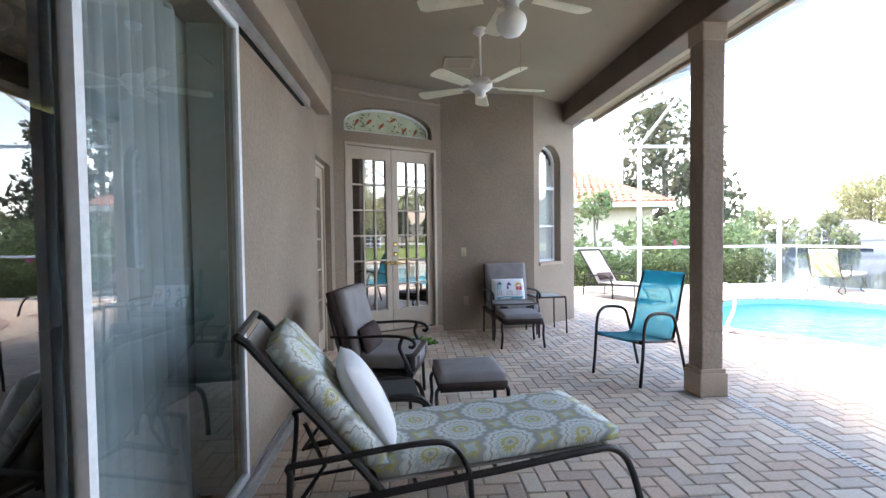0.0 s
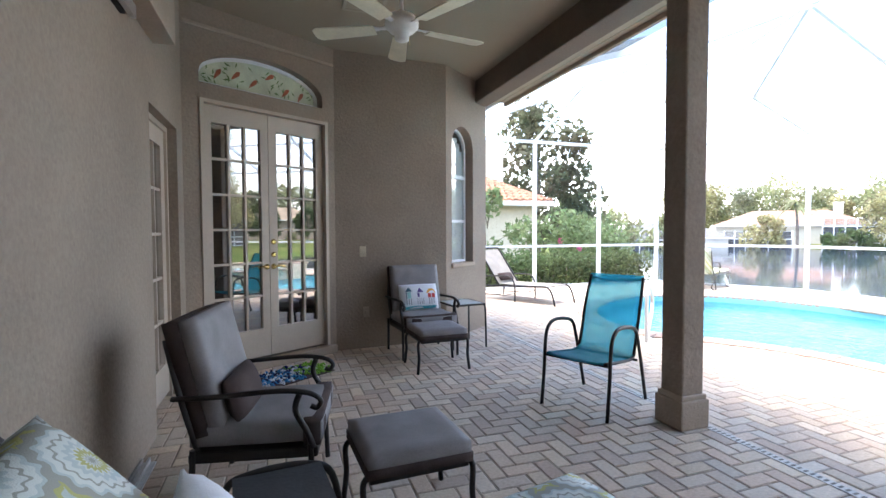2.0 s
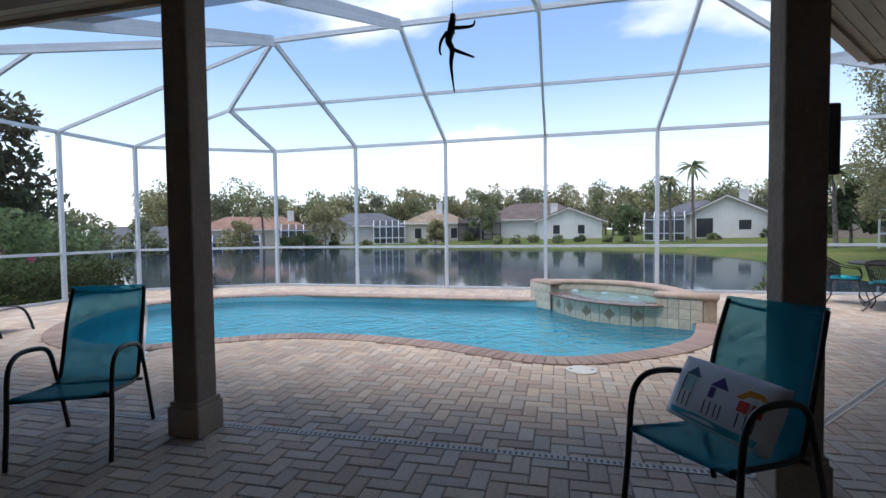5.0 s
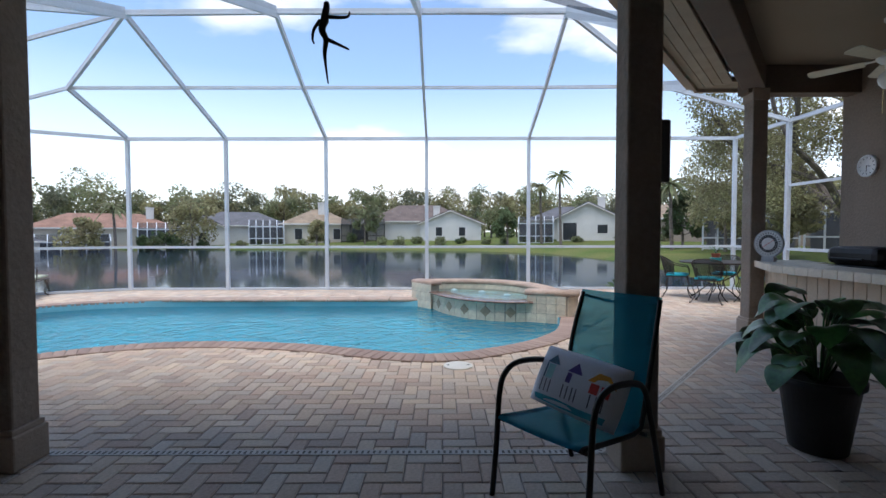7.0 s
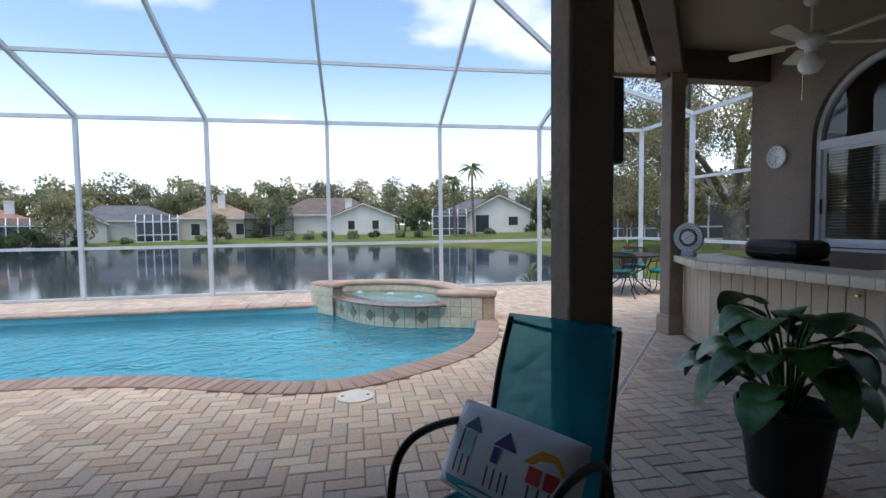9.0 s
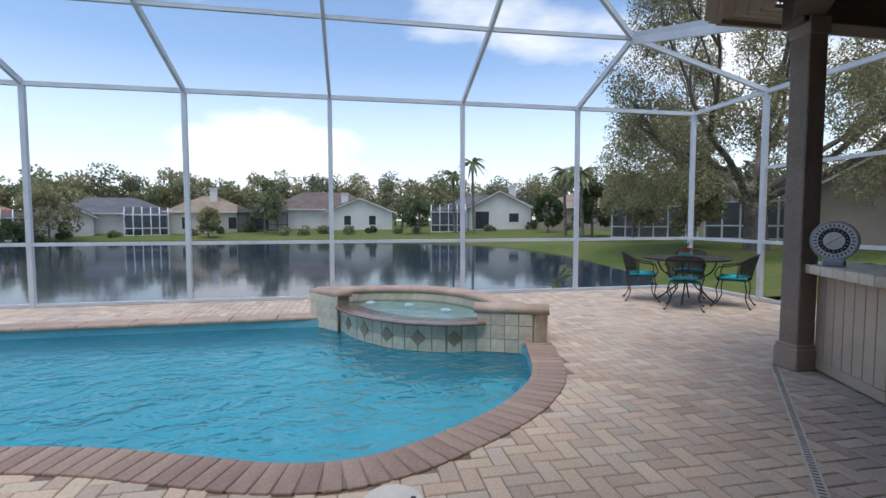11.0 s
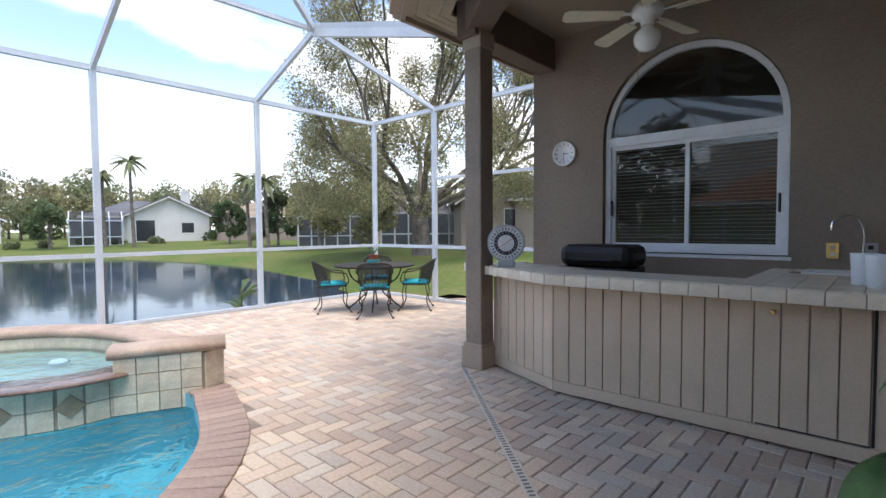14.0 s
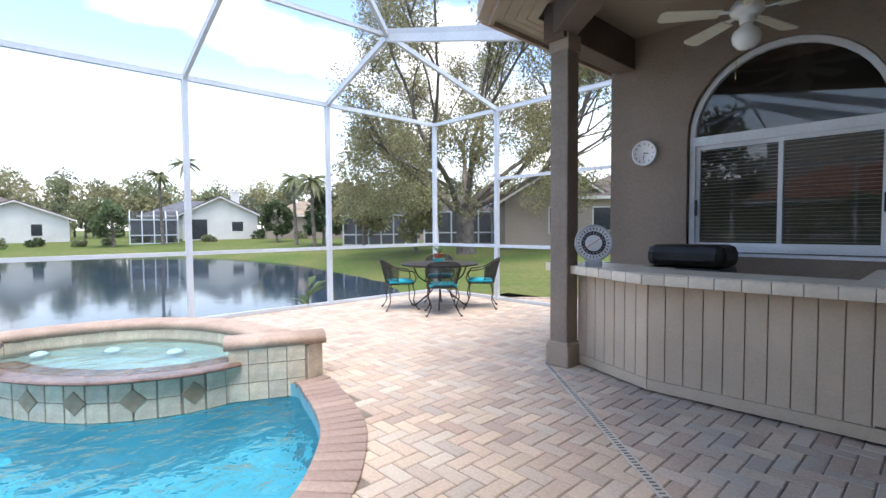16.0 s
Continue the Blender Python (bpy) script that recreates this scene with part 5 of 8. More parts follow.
for i in range(24):
    for j in range(14):
        x, y = 3.13 + i * 0.152, -3.53 + j * 0.152
        if all(inside(top, x + dx, y + dy) for dx in (-0.06, 0.06) for dy in (-0.06, 0.06)) and not (3.28 < x < 3.75 and -3.5 < y < -3.15):
            ob = new("counter_tile", sq)
            ob.location = (x, y, TOPZ - 0.005)
            ob.parent = bar
bm = bmesh.new()
box(bm, 3.235, -2.80, 1.0, 0.03, 1.55, 0.10, Matrix.Translation((3.235, -2.80, 0)) @ Matrix.Rotation(radians(2.6), 4, "Z") @ Matrix.Translation((-3.235, 2.80, 0)), bev=0.004)
part("backsplash", bm, BARTILE, bar)
bm = bmesh.new()
box(bm, 3.5, -3.57, 0.45, 0.9, 0.05, 0.86)
box(bm, 3.94, -3.0, 0.45, 0.03, 1.1, 0.86)
part("side_carcass", bm, BARPAINT, bar)

sink = thing("bar_sink", pose(3.5, -3.32, TOPZ), "small white rectangular sink set in the counter", "sink")
bm = bmesh.new()
for x, y, sx, sy in ((0, 0.15, 0.46, 0.05), (0, -0.15, 0.46, 0.05), (0.21, 0, 0.05, 0.25), (-0.21, 0, 0.05, 0.25)):
    box(bm, x, y, 0.005, sx, sy, 0.02, bev=0.006)
part("rim", bm, FANWHITE, sink)
bm = bmesh.new()
box(bm, 0, 0, -0.075, 0.38, 0.26, 0.01)
for x, y, sx, sy in ((0, 0.128, 0.38, 0.006), (0, -0.128, 0.38, 0.006), (0.188, 0, 0.006, 0.26), (-0.188, 0, 0.006, 0.26)):
    box(bm, x, y, -0.035, sx, sy, 0.08)
part("basin", bm, FANWHITE, sink)
fa = thing("faucet", pose(3.40, -3.53, TOPZ), "tall chrome gooseneck faucet beside the sink", "faucet")
bm = bmesh.new()
lathe(bm, [(0.03, 0), (0.03, 0.02), (0.018, 0.04), (0.018, 0.12), (0.012, 0.13)], 16)
part("body", bm, CHROME, fa)
bm = bmesh.new()
tube(bm, curve_pts([(0, 0, 0.1), (0, 0, 0.30), (0.04, 0.02, 0.40), (0.11, 0.05, 0.42), (0.17, 0.08, 0.38), (0.18, 0.085, 0.31)], 6), 0.010, 10)
smooth(part("spout", bm, CHROME, fa))
bm = bmesh.new()
tube(bm, [(-0.02, 0, 0.09), (-0.07, 0.01, 0.12)], 0.008)
part("lever", bm, CHROME, fa)
for x, nm, mt in ((3.58, "wall_outlet", BRASS), (3.36, "wall_outlet", PLASTICGREY)):
    o = thing(nm, pose(x, -3.604, 1.11), "small metal outlet plate on the stucco wall", "outlet")
    bm = bmesh.new()
    box(bm, 0, 0, 0, 0.08, 0.012, 0.125, bev=0.003)
    part("plate", bm, mt, o)
    for s in (-1, 1):
        bm = bmesh.new()
        box(bm, 0, 0.007, s * 0.028, 0.03, 0.004, 0.03, bev=0.001)
        part("socket", bm, INK if mt is PLASTICGREY else DRAINM, o)

pit = thing("pitcher", pose(3.30, -2.38, TOPZ), "milky white plastic pitcher on the counter", "pitcher")
bm = bmesh.new()
lathe(bm, [(0.055, 0), (0.07, 0.004), (0.082, 0.19), (0.085, 0.195), (0.079, 0.195), (0.066, 0.01), (0.01, 0.008)], 24)
smooth(part("body", bm, PLASTICWHITE, pit))
bm = bmesh.new()
tube(bm, curve_pts([(-0.075, -0.02, 0.17), (-0.125, -0.03, 0.16), (-0.13, -0.03, 0.09), (-0.07, -0.02, 0.05)], 5), 0.009, 8)
part("handle", bm, PLASTICWHITE, pit)
pit.scale = (0.82, 0.82, 0.95)
copy_thing(pit, pose(3.37, -2.52, TOPZ, 0, 0, 40))

# dial thermometer on the bar
sc = thing("dial_thermometer", pose(5.76, -2.34, TOPZ, 0, 0, 118), "large round dial thermometer standing on the bar", "thermometer")
FACE = Matrix.Translation((0, 0, 0.215)) @ Matrix.Rotation(radians(90), 4, "Y")
bm = bmesh.new()
lathe(bm, [(0.01, -0.03), (0.155, -0.03), (0.165, -0.015), (0.165, 0.012), (0.155, 0.022), (0.148, 0.014)], 40, FACE)
smooth(part("case", bm, PLASTICGREY, sc))
bm = bmesh.new()
lathe(bm, [(0.149, 0.012), (0.149, 0.0145), (0.004, 0.0145)], 40, FACE)
part("outer_dial", bm, mat("dial_white", (0.66, 0.67, 0.66), 0.5, bump=0), sc)
bm = bmesh.new()
lathe(bm, [(0.106, 0.0145), (0.106, 0.0165), (0.004, 0.0165)], 40, FACE)
part("black_ring", bm, INK, sc)
bm = bmesh.new()
lathe(bm, [(0.073, 0.0165), (0.073, 0.0185), (0.004, 0.0185)], 40, FACE)
part("inner_dial", bm, mat("dial_white_inner", (0.68, 0.68, 0.67), 0.5, bump=0), sc)
bm = bmesh.new()
for k in range(28):
    a = 2 * math.pi * k / 28
    box(bm, 0.127, 0, 0.0158, 0.022, 0.009, 0.002, FACE @ Matrix.Rotation(a, 4, "Z"))
part("scale_marks", bm, INK, sc)
bm = bmesh.new()
for k in range(20):
    a = 2 * math.pi * k / 20
    box(bm, 0.09, 0, 0.0178, 0.012, 0.004, 0.002, FACE @ Matrix.Rotation(a, 4, "Z"))
part("ring_marks", bm, WHITECLOTH, sc)
bm = bmesh.new()
box(bm, 0, 0, 0.0205, 0.15, 0.005, 0.002, FACE @ Matrix.Rotation(radians(-55), 4, "Z"))
part("needle", bm, RED, sc)
bm = bmesh.new()
box(bm, -0.01, 0, 0.03, 0.07, 0.15, 0.06, bev=0.012)
part("foot", bm, PLASTICGREY, sc)

clk = thing("wall_clock", pose(5.87, -3.61, 2.11), "round white wall clock on the stucco wall", "clock")
CF = Matrix.Rotation(radians(-90), 4, "X")
bm = bmesh.new()
lathe(bm, [(0.01, 0), (0.135, 0), (0.135, 0.03), (0.125, 0.036), (0.118, 0.026)], 36, CF)
smooth(part("rim", bm, FANWHITE, clk))
bm = bmesh.new()
lathe(bm, [(0.119, 0.02), (0.119, 0.024), (0.003, 0.024)], 36, CF)
part("face", bm, mat("clock_face", (0.62, 0.64, 0.66), 0.4, bump=0), clk)
bm = bmesh.new()
for k in range(12):
    box(bm, 0.098, 0, 0.0255, 0.02, 0.008, 0.002, CF @ Matrix.Rotation(math.pi * k / 6, 4, "Z"))
part("hour_marks", bm, INK, clk)
for a, ln, wd in ((8, 0.06, 0.008), (95, 0.085, 0.005)):
    bm = bmesh.new()
    box(bm, ln / 2 - 0.01, 0, 0.028, ln, wd, 0.002, CF @ Matrix.Rotation(radians(180 - a), 4, "Z"))
    part("clock_pointer", bm, INK, clk)

grill = thing("gas_grill", pose(5.17, -3.02, 0, 0, 0, 0), "black barbecue grill parked behind the bar", "grill")
bm = bmesh.new()
box(bm, 0, 0, 0.85, 0.62, 0.42, 0.20, bev=0.02)
part("firebox", bm, BLACKMETAL, grill)
bm = bmesh.new()
box(bm, 0, 0, 1.05, 0.66, 0.44, 0.20, bev=0.07)
part("lid", bm, BLACKMETAL, grill)
bm = bmesh.new()
tube(bm, [(-0.2, 0.25, 1.02), (0.2, 0.25, 1.02)], 0.012)
part("handle", bm, BLACKMETAL, grill)
for x in (-0.28, 0.28):
    for y in (-0.17, 0.17):
        bm = bmesh.new()
        box(bm, x, y, 0.38, 0.04, 0.04, 0.76)
        part("leg", bm, BLACKMETAL, grill)


# ---- potted plant ----
plant = thing("potted_plant", pose(2.90, -0.70, 0), "broad-leaved plant in a black pot on the pavers", "plant")
bm = bmesh.new()
lathe(bm, [(0.135, 0.0), (0.15, 0.01), (0.205, 0.40), (0.225, 0.405), (0.228, 0.445), (0.205, 0.447), (0.195, 0.40), (0.01, 0.39)], 32)
smooth(part("pot", bm, POT, plant))
bm = bmesh.new()
lathe(bm, [(0.196, 0.385), (0.196, 0.41), (0.01, 0.42)], 24)
part("soil", bm, SOIL, plant)
rng = random.Random(3)
for k in range(36):
    az = k * 2.399 + rng.uniform(-0.3, 0.3)
    tier = k / 36
    reach = rng.uniform(0.34, 0.60) * (1.1 - 0.6 * tier)
    high = 0.54 + 0.36 * tier + rng.uniform(-0.05, 0.05)
    droop = rng.uniform(0.03, 0.20) * (1.2 - 0.7 * tier)
    L, W = rng.uniform(0.26, 0.38), rng.uniform(0.075, 0.11)
    base_r = 0.06
    d = Vector((math.cos(az), math.sin(az), 0))
    s = Vector((-d.y, d.x, 0))
    bm = bmesh.new()
    stem_end = d * (reach * 0.45) + Vector((0, 0, high))
    pts_ = curve_pts([d * base_r * 0.5 + Vector((0, 0, 0.40)), d * (reach * 0.25) + Vector((0, 0, 0.40 + (high - 0.40) * 0.7)), stem_end], 4)
    tube(bm, pts_, 0.006, 5)
    rows = []
    for i in range(9):
        t = i / 8
        q = stem_end + d * (L * t * (1 - 0.25 * t)) + Vector((0, 0, 0.05 * math.sin(t * 3.1) - droop * t * t))
        w = W * math.sin(math.pi * min(1, t * 0.93 + 0.07)) ** 0.75 + 0.002
        fold, tw = 0.35, 0.25 * math.sin(az * 3 + t * 2)
        up_ = Vector((0, 0, 1))
        rows.append([bm.verts.new(q + s * (w * e) + up_ * (abs(e) * w * fold - abs(e) ** 3 * w * 0.25 + e * w * tw)) for e in (-1, -0.5, 0, 0.5, 1)])
    for a, b in zip(rows, rows[1:]):
        for i in range(4):
            bm.faces.new((a[i], a[i + 1], b[i + 1], b[i]))
    smooth(part("leaf", bm, BIGLEAF, plant))


# ---- sling chairs ----
def sling_chair(m, label):
    c = thing("sling_chair", m, label, "chair", "teal sling chairs")
    for s in (-1, 1):
        x = s * 0.27
        bm = bmesh.new()
        tube(bm, curve_pts([(x, -0.33, 0.0), (x, -0.30, 0.25), (x, -0.28, 0.50), (x, -0.24, 0.60), (x, -0.14, 0.64), (x, 0.05, 0.62), (x, 0.14, 0.57), (x, 0.19, 0.45), (x, 0.24, 0.30), (x, 0.33, 0.0)], 5), 0.016, 8, 0.8)
        smooth(part("arm_frame", bm, BLACKMETAL, c))
        bm = bmesh.new()
        tube(bm, curve_pts([(s * 0.235, -0.30, 0.40), (s * 0.235, -0.1, 0.375), (s * 0.235, 0.14, 0.36), (s * 0.235, 0.20, 0.44), (s * 0.235, 0.29, 0.75), (s * 0.225, 0.37, 0.97)], 5), 0.013, 8)
        smooth(part("side_rail", bm, BLACKMETAL, c))
    for y, z in ((-0.29, 0.385), (0.16, 0.35)):
        bm = bmesh.new()
        tube(bm, [(-0.27, y, z), (0.27, y, z)], 0.011)
        part("stretcher", bm, BLACKMETAL, c)
    prof = curve_pts([(0, -0.33, 0.40), (0, -0.29, 0.412), (0, -0.1, 0.388), (0, 0.13, 0.372), (0, 0.20, 0.45), (0, 0.285, 0.75), (0, 0.37, 0.985)], 6)
    bm = bmesh.new()
    rows = []
    for i, q in enumerate(prof):
        row = []
        for j in range(9):
            u = -1 + j / 4
            row.append(bm.verts.new((u * 0.235, q.y + 0.02 * (1 - u * u) * (0.3 if i < 14 else 1), q.z - 0.012 * (1 - u * u) * (1 if i < 14 else 0.2))))
        rows.append(row)
    for a, b in zip(rows, rows[1:]):
        for j in range(8):
            bm.faces.new((a[j], a[j + 1], b[j + 1], b[j]))
    g = bmesh.ops.solidify(bm, geom=list(bm.faces), thickness=0.004)
    smooth(part("sling", bm, TEAL, c, "taut teal mesh sling"))
    bm = bmesh.new()
    tube(bm, curve_pts([(-0.23, 0.362, 0.955), (0, 0.385, 0.93), (0.23, 0.362, 0.955)], 5), 0.008)
    part("top_seam", bm, TEAL, c)
    return c


sling_chair(pose(2.43, 4.60, 0, 0, 0, -64), "teal mesh sling chair with black frame beside the column")
sling_chair(pose(2.40, 0.90, 0, 0, 0, -141), "teal mesh sling chair with black frame holding a pillow")


def house_pillow(m, label):
    """Square pillow printed with three beach huts on stilts."""
    p = thing("throw_pillow", m, label, "pillow", "beach hut pillows")
    bm = bmesh.new()
    pad(bm, 0.46, 0.31, 0.13, None, 0.95, 12, 0, 2.4)
    smooth(part("cushion", bm, WHITECLOTH, p))
    def on(u, v):
        e = (1 - abs(u / 0.23) ** 2.4) * (1 - abs(v / 0.155) ** 2.4)
        return Vector((u, v, 0.065 * (0.05 + 0.95 * max(e, 0) ** 0.45) + 0.003))
    def shape(nm, polys, col):
        bm_ = bmesh.new()
        for q in polys:
            bm_.faces.new([bm_.verts.new(on(*k)) for k in q])
        part(nm, bm_, mat(nm + "_print", col, 0.9, bump=0), p)
    rect = lambda a, b, c, d: [(a, c), (b, c), (b, d), (a, d)]
    shape("navy_hut", [[(-0.17, 0.06), (-0.09, 0.06), (-0.13, 0.11)], [(-0.165, 0.055), (-0.155, 0.055), (-0.155, -0.02), (-0.165, -0.02)]], (0.08, 0.16, 0.22))
    shape("pale_hut", [rect(-0.15, -0.11, -0.02, 0.055)], (0.35, 0.62, 0.62))
    shape("purple_hut", [[(-0.04, 0.045), (0.04, 0.045), (0.0, 0.10)], rect(-0.035, -0.01, -0.01, 0.04)], (0.12, 0.08, 0.25))
    shape("red_hut", [rect(0.09, 0.13, -0.02, 0.03), rect(0.14, 0.18, -0.02, 0.03)], (0.6, 0.07, 0.06))
    shape("orange_roof", [[(0.07, 0.035), (0.20, 0.035), (0.16, 0.085), (0.11, 0.085)]], (0.75, 0.35, 0.05))
    shape("stilts", [rect(x, x + 0.006, -0.09, -0.025) for x in (-0.165, -0.14, -0.115, -0.04, -0.015, 0.01, 0.03, 0.10, 0.13, 0.16)], (0.10, 0.10, 0.12))
    shape("sea", [[(-0.19, -0.11), (-0.06, -0.105), (0.06, -0.11), (0.19, -0.105), (0.18, -0.135), (0.06, -0.14), (-0.06, -0.14), (-0.18, -0.135)]], (0.08, 0.42, 0.50))
    return p


house_pillow(pose(2.40, 0.90, 0, 0, 0, -141) @ pose(-0.01, 0.02, 0.545, 62, 0, 0) @ pose(0, 0, 0, 0, 0, -4) @ Matrix.Diagonal((1.12, 1, 1, 1)), "white pillow printed with beach huts on a sling chair")


# ---- cushioned armchairs and ottomans ----
def armchair(m, label):
    c = thing("patio_armchair", m, label, "armchair", "cushioned armchairs")
    for s in (-1, 1):
        x = s * 0.31
        for y, nm in ((-0.28, "front"), (0.27, "back")):
            bm = bmesh.new()
            tube(bm, curve_pts([(x, y, 0.0), (x, y * 0.97, 0.20), (x, y * 0.95, 0.36)], 4), 0.014, 8)
            part("leg", bm, BLACKMETAL, c)
        bm = bmesh.new()
        tube(bm, curve_pts([(x, 0.34, 0.60), (x, 0.15, 0.60), (x, -0.12, 0.615), (x, -0.26, 0.60), (x, -0.315, 0.565), (x, -0.30, 0.53), (x, -0.27, 0.54)], 5), 0.017, 8, 0.75)
        tube(bm, curve_pts([(x, -0.22, 0.60), (x, -0.20, 0.52), (x, -0.25, 0.42), (x, -0.28, 0.34)], 5), 0.015, 8)
        tube(bm, curve_pts([(x * 0.9, 0.24, 0.32), (x * 0.95, 0.31, 0.60), (x * 0.85, 0.38, 0.86)], 5), 0.014, 8)
        smooth(part("arm", bm, BLACKMETAL, c))
    bm = bmesh.new()
    box(bm, 0, -0.01, 0.315, 0.62, 0.58, 0.05, bev=0.012)
    part("seat_frame", bm, BLACKMETAL, c)
    bm = bmesh.new()
    pad(bm, 0.58, 0.60, 0.13, Matrix.Translation((0, -0.02, 0.405)), 0.35, 12, 0, 5)
    smooth(part("seat_cushion", bm, GREYCLOTH, c, "grey box cushion with brown piping"))
    bm = bmesh.new()
    pad(bm, 0.59, 0.12, 0.11, Matrix.Translation((0, -0.27, 0.402)) @ Matrix.Rotation(radians(90), 4, "X") @ Matrix.Diagonal((1, 1.0, 0.9, 1)), 0.2, 8, 0, 6)
    smooth(part("cushion_border", bm, BROWNCLOTH, c, "brown cushion border"))
    mb = Matrix.Translation((0, 0.27, 0.68)) @ Matrix.Rotation(radians(90 - 14), 4, "X")
    bm = bmesh.new()
    pad(bm, 0.57, 0.54, 0.10, mb @ Matrix.Translation((0, 0, 0.05)), 0.35, 14, 0.03, 5)
    smooth(part("back_cushion", bm, GREYCLOTH, c, "grey tufted back cushion"))
    bm = bmesh.new()
    pad(bm, 0.585, 0.555, 0.08, mb @ Matrix.Translation((0, 0, -0.02)), 0.25, 10, 0, 6)
    smooth(part("back_border", bm, BROWNCLOTH, c, "dark brown cushion back"))
    return c


def ottoman(m, label):
    o = thing("ottoman", m, label, "ottoman", "cushioned ottomans")
    bm = bmesh.new()
    pad(bm, 0.48, 0.46, 0.10, Matrix.Translation((0, 0, 0.37)), 0.3, 12, 0, 5)
    smooth(part("cushion", bm, GREYCLOTH, o, "grey cushion"))
    bm = bmesh.new()
    pad(bm, 0.49, 0.47, 0.05, Matrix.Translation((0, 0, 0.335)), 0.15, 8, 0, 7)
    smooth(part("border", bm, BROWNCLOTH, o))
    bm = bmesh.new()
    box(bm, 0, 0, 0.30, 0.46, 0.44, 0.03, bev=0.008)
    part("frame", bm, BLACKMETAL, o)
    for sx in (-1, 1):
        for sy in (-1, 1):
            bm = bmesh.new()
            tube(bm, curve_pts([(sx * 0.22, sy * 0.19, 0.32), (sx * 0.255, sy * 0.20, 0.28), (sx * 0.25, sy * 0.21, 0.15), (sx * 0.265, sy * 0.22, 0.0)], 5), 0.014, 8)
            smooth(part("leg", bm, BLACKMETAL, o))
    return o


armchair(pose(0.01, 4.10, 0, 0, 0, 79), "black metal armchair with grey tufted cushions by the wall")
armchair(pose(1.58, 6.55, 0, 0, 0, 4), "black metal armchair with grey cushions and hut pillow")
house_pillow(pose(1.58, 6.55, 0, 0, 0, 4) @ pose(0, 0.10, 0.60, 70, 0, 0), "white pillow printed with beach huts on an armchair")
ottoman(pose(0.65, 3.64, 0, 0, 0, 3), "black metal ottoman with a grey cushion on pavers")
ottoman(pose(1.56, 5.97, 0, 0, 0, 2), "black metal ottoman with a grey cushion before the armchair")
lp = thing("lumbar_pillow", pose(0.01, 4.10, 0, 0, 0, 79) @ pose(-0.05, 0.10, 0.55, 72, 0, 0), "small brown pillow leaning in the armchair", "pillow")
bm = bmesh.new()
pad(bm, 0.42, 0.22, 0.12, None, 0.9, 10, 0, 2.6)
smooth(part("cushion", bm, BROWNCLOTH, lp))
fs = thing("sling_footstool", pose(0.10, 3.36, 0, 0, 0, 6), "dark sling footstool with curved black frame", "footstool")
for s in (-1, 1):
    bm = bmesh.new()
    tube(bm, curve_pts([(-0.25, s * 0.22, 0.0), (-0.22, s * 0.22, 0.28), (-0.12, s * 0.22, 0.34), (0.10, s * 0.22, 0.34), (0.22, s * 0.22, 0.27), (0.27, s * 0.22, 0.0)], 5), 0.016, 8)
    smooth(part("side_frame", bm, BLACKMETAL, fs))
bm = bmesh.new()
pad(bm, 0.36, 0.42, 0.02, Matrix.Translation((-0.01, 0, 0.335)), 0.2, 8, 0, 6)
part("sling", bm, mat("charcoal_sling", (0.045, 0.047, 0.05), 0.7, var=0.1, bump=0.2), fs)

st = thing("side_table", pose(2.12, 6.72, 0, 0, 0, 6), "small black side table with glass top", "side table")
for sx in (-1, 1):
    for sy in (-1, 1):
        bm = bmesh.new()
        tube(bm, curve_pts([(sx * 0.19, sy * 0.19, 0.495), (sx * 0.205, sy * 0.205, 0.47), (sx * 0.21, sy * 0.21, 0.3), (sx * 0.215, sy * 0.215, 0.0)], 5), 0.011, 8)
        smooth(part("leg", bm, BLACKMETAL, st))
bm = bmesh.new()
for x, y, sx, sy in ((0, 0.20, 0.42, 0.022), (0, -0.20, 0.42, 0.022), (0.20, 0, 0.022, 0.38), (-0.20, 0, 0.022, 0.38)):
    box(bm, x, y, 0.50, sx, sy, 0.022, bev=0.004)
part("top_frame", bm, BLACKMETAL, st)
bm = bmesh.new()
box(bm, 0, 0, 0.506, 0.378, 0.378, 0.006)
part("glass_top", bm, mat("frosted_top", (0.45, 0.50, 0.50), 0.25, var=0.04, bump=0.05), st)


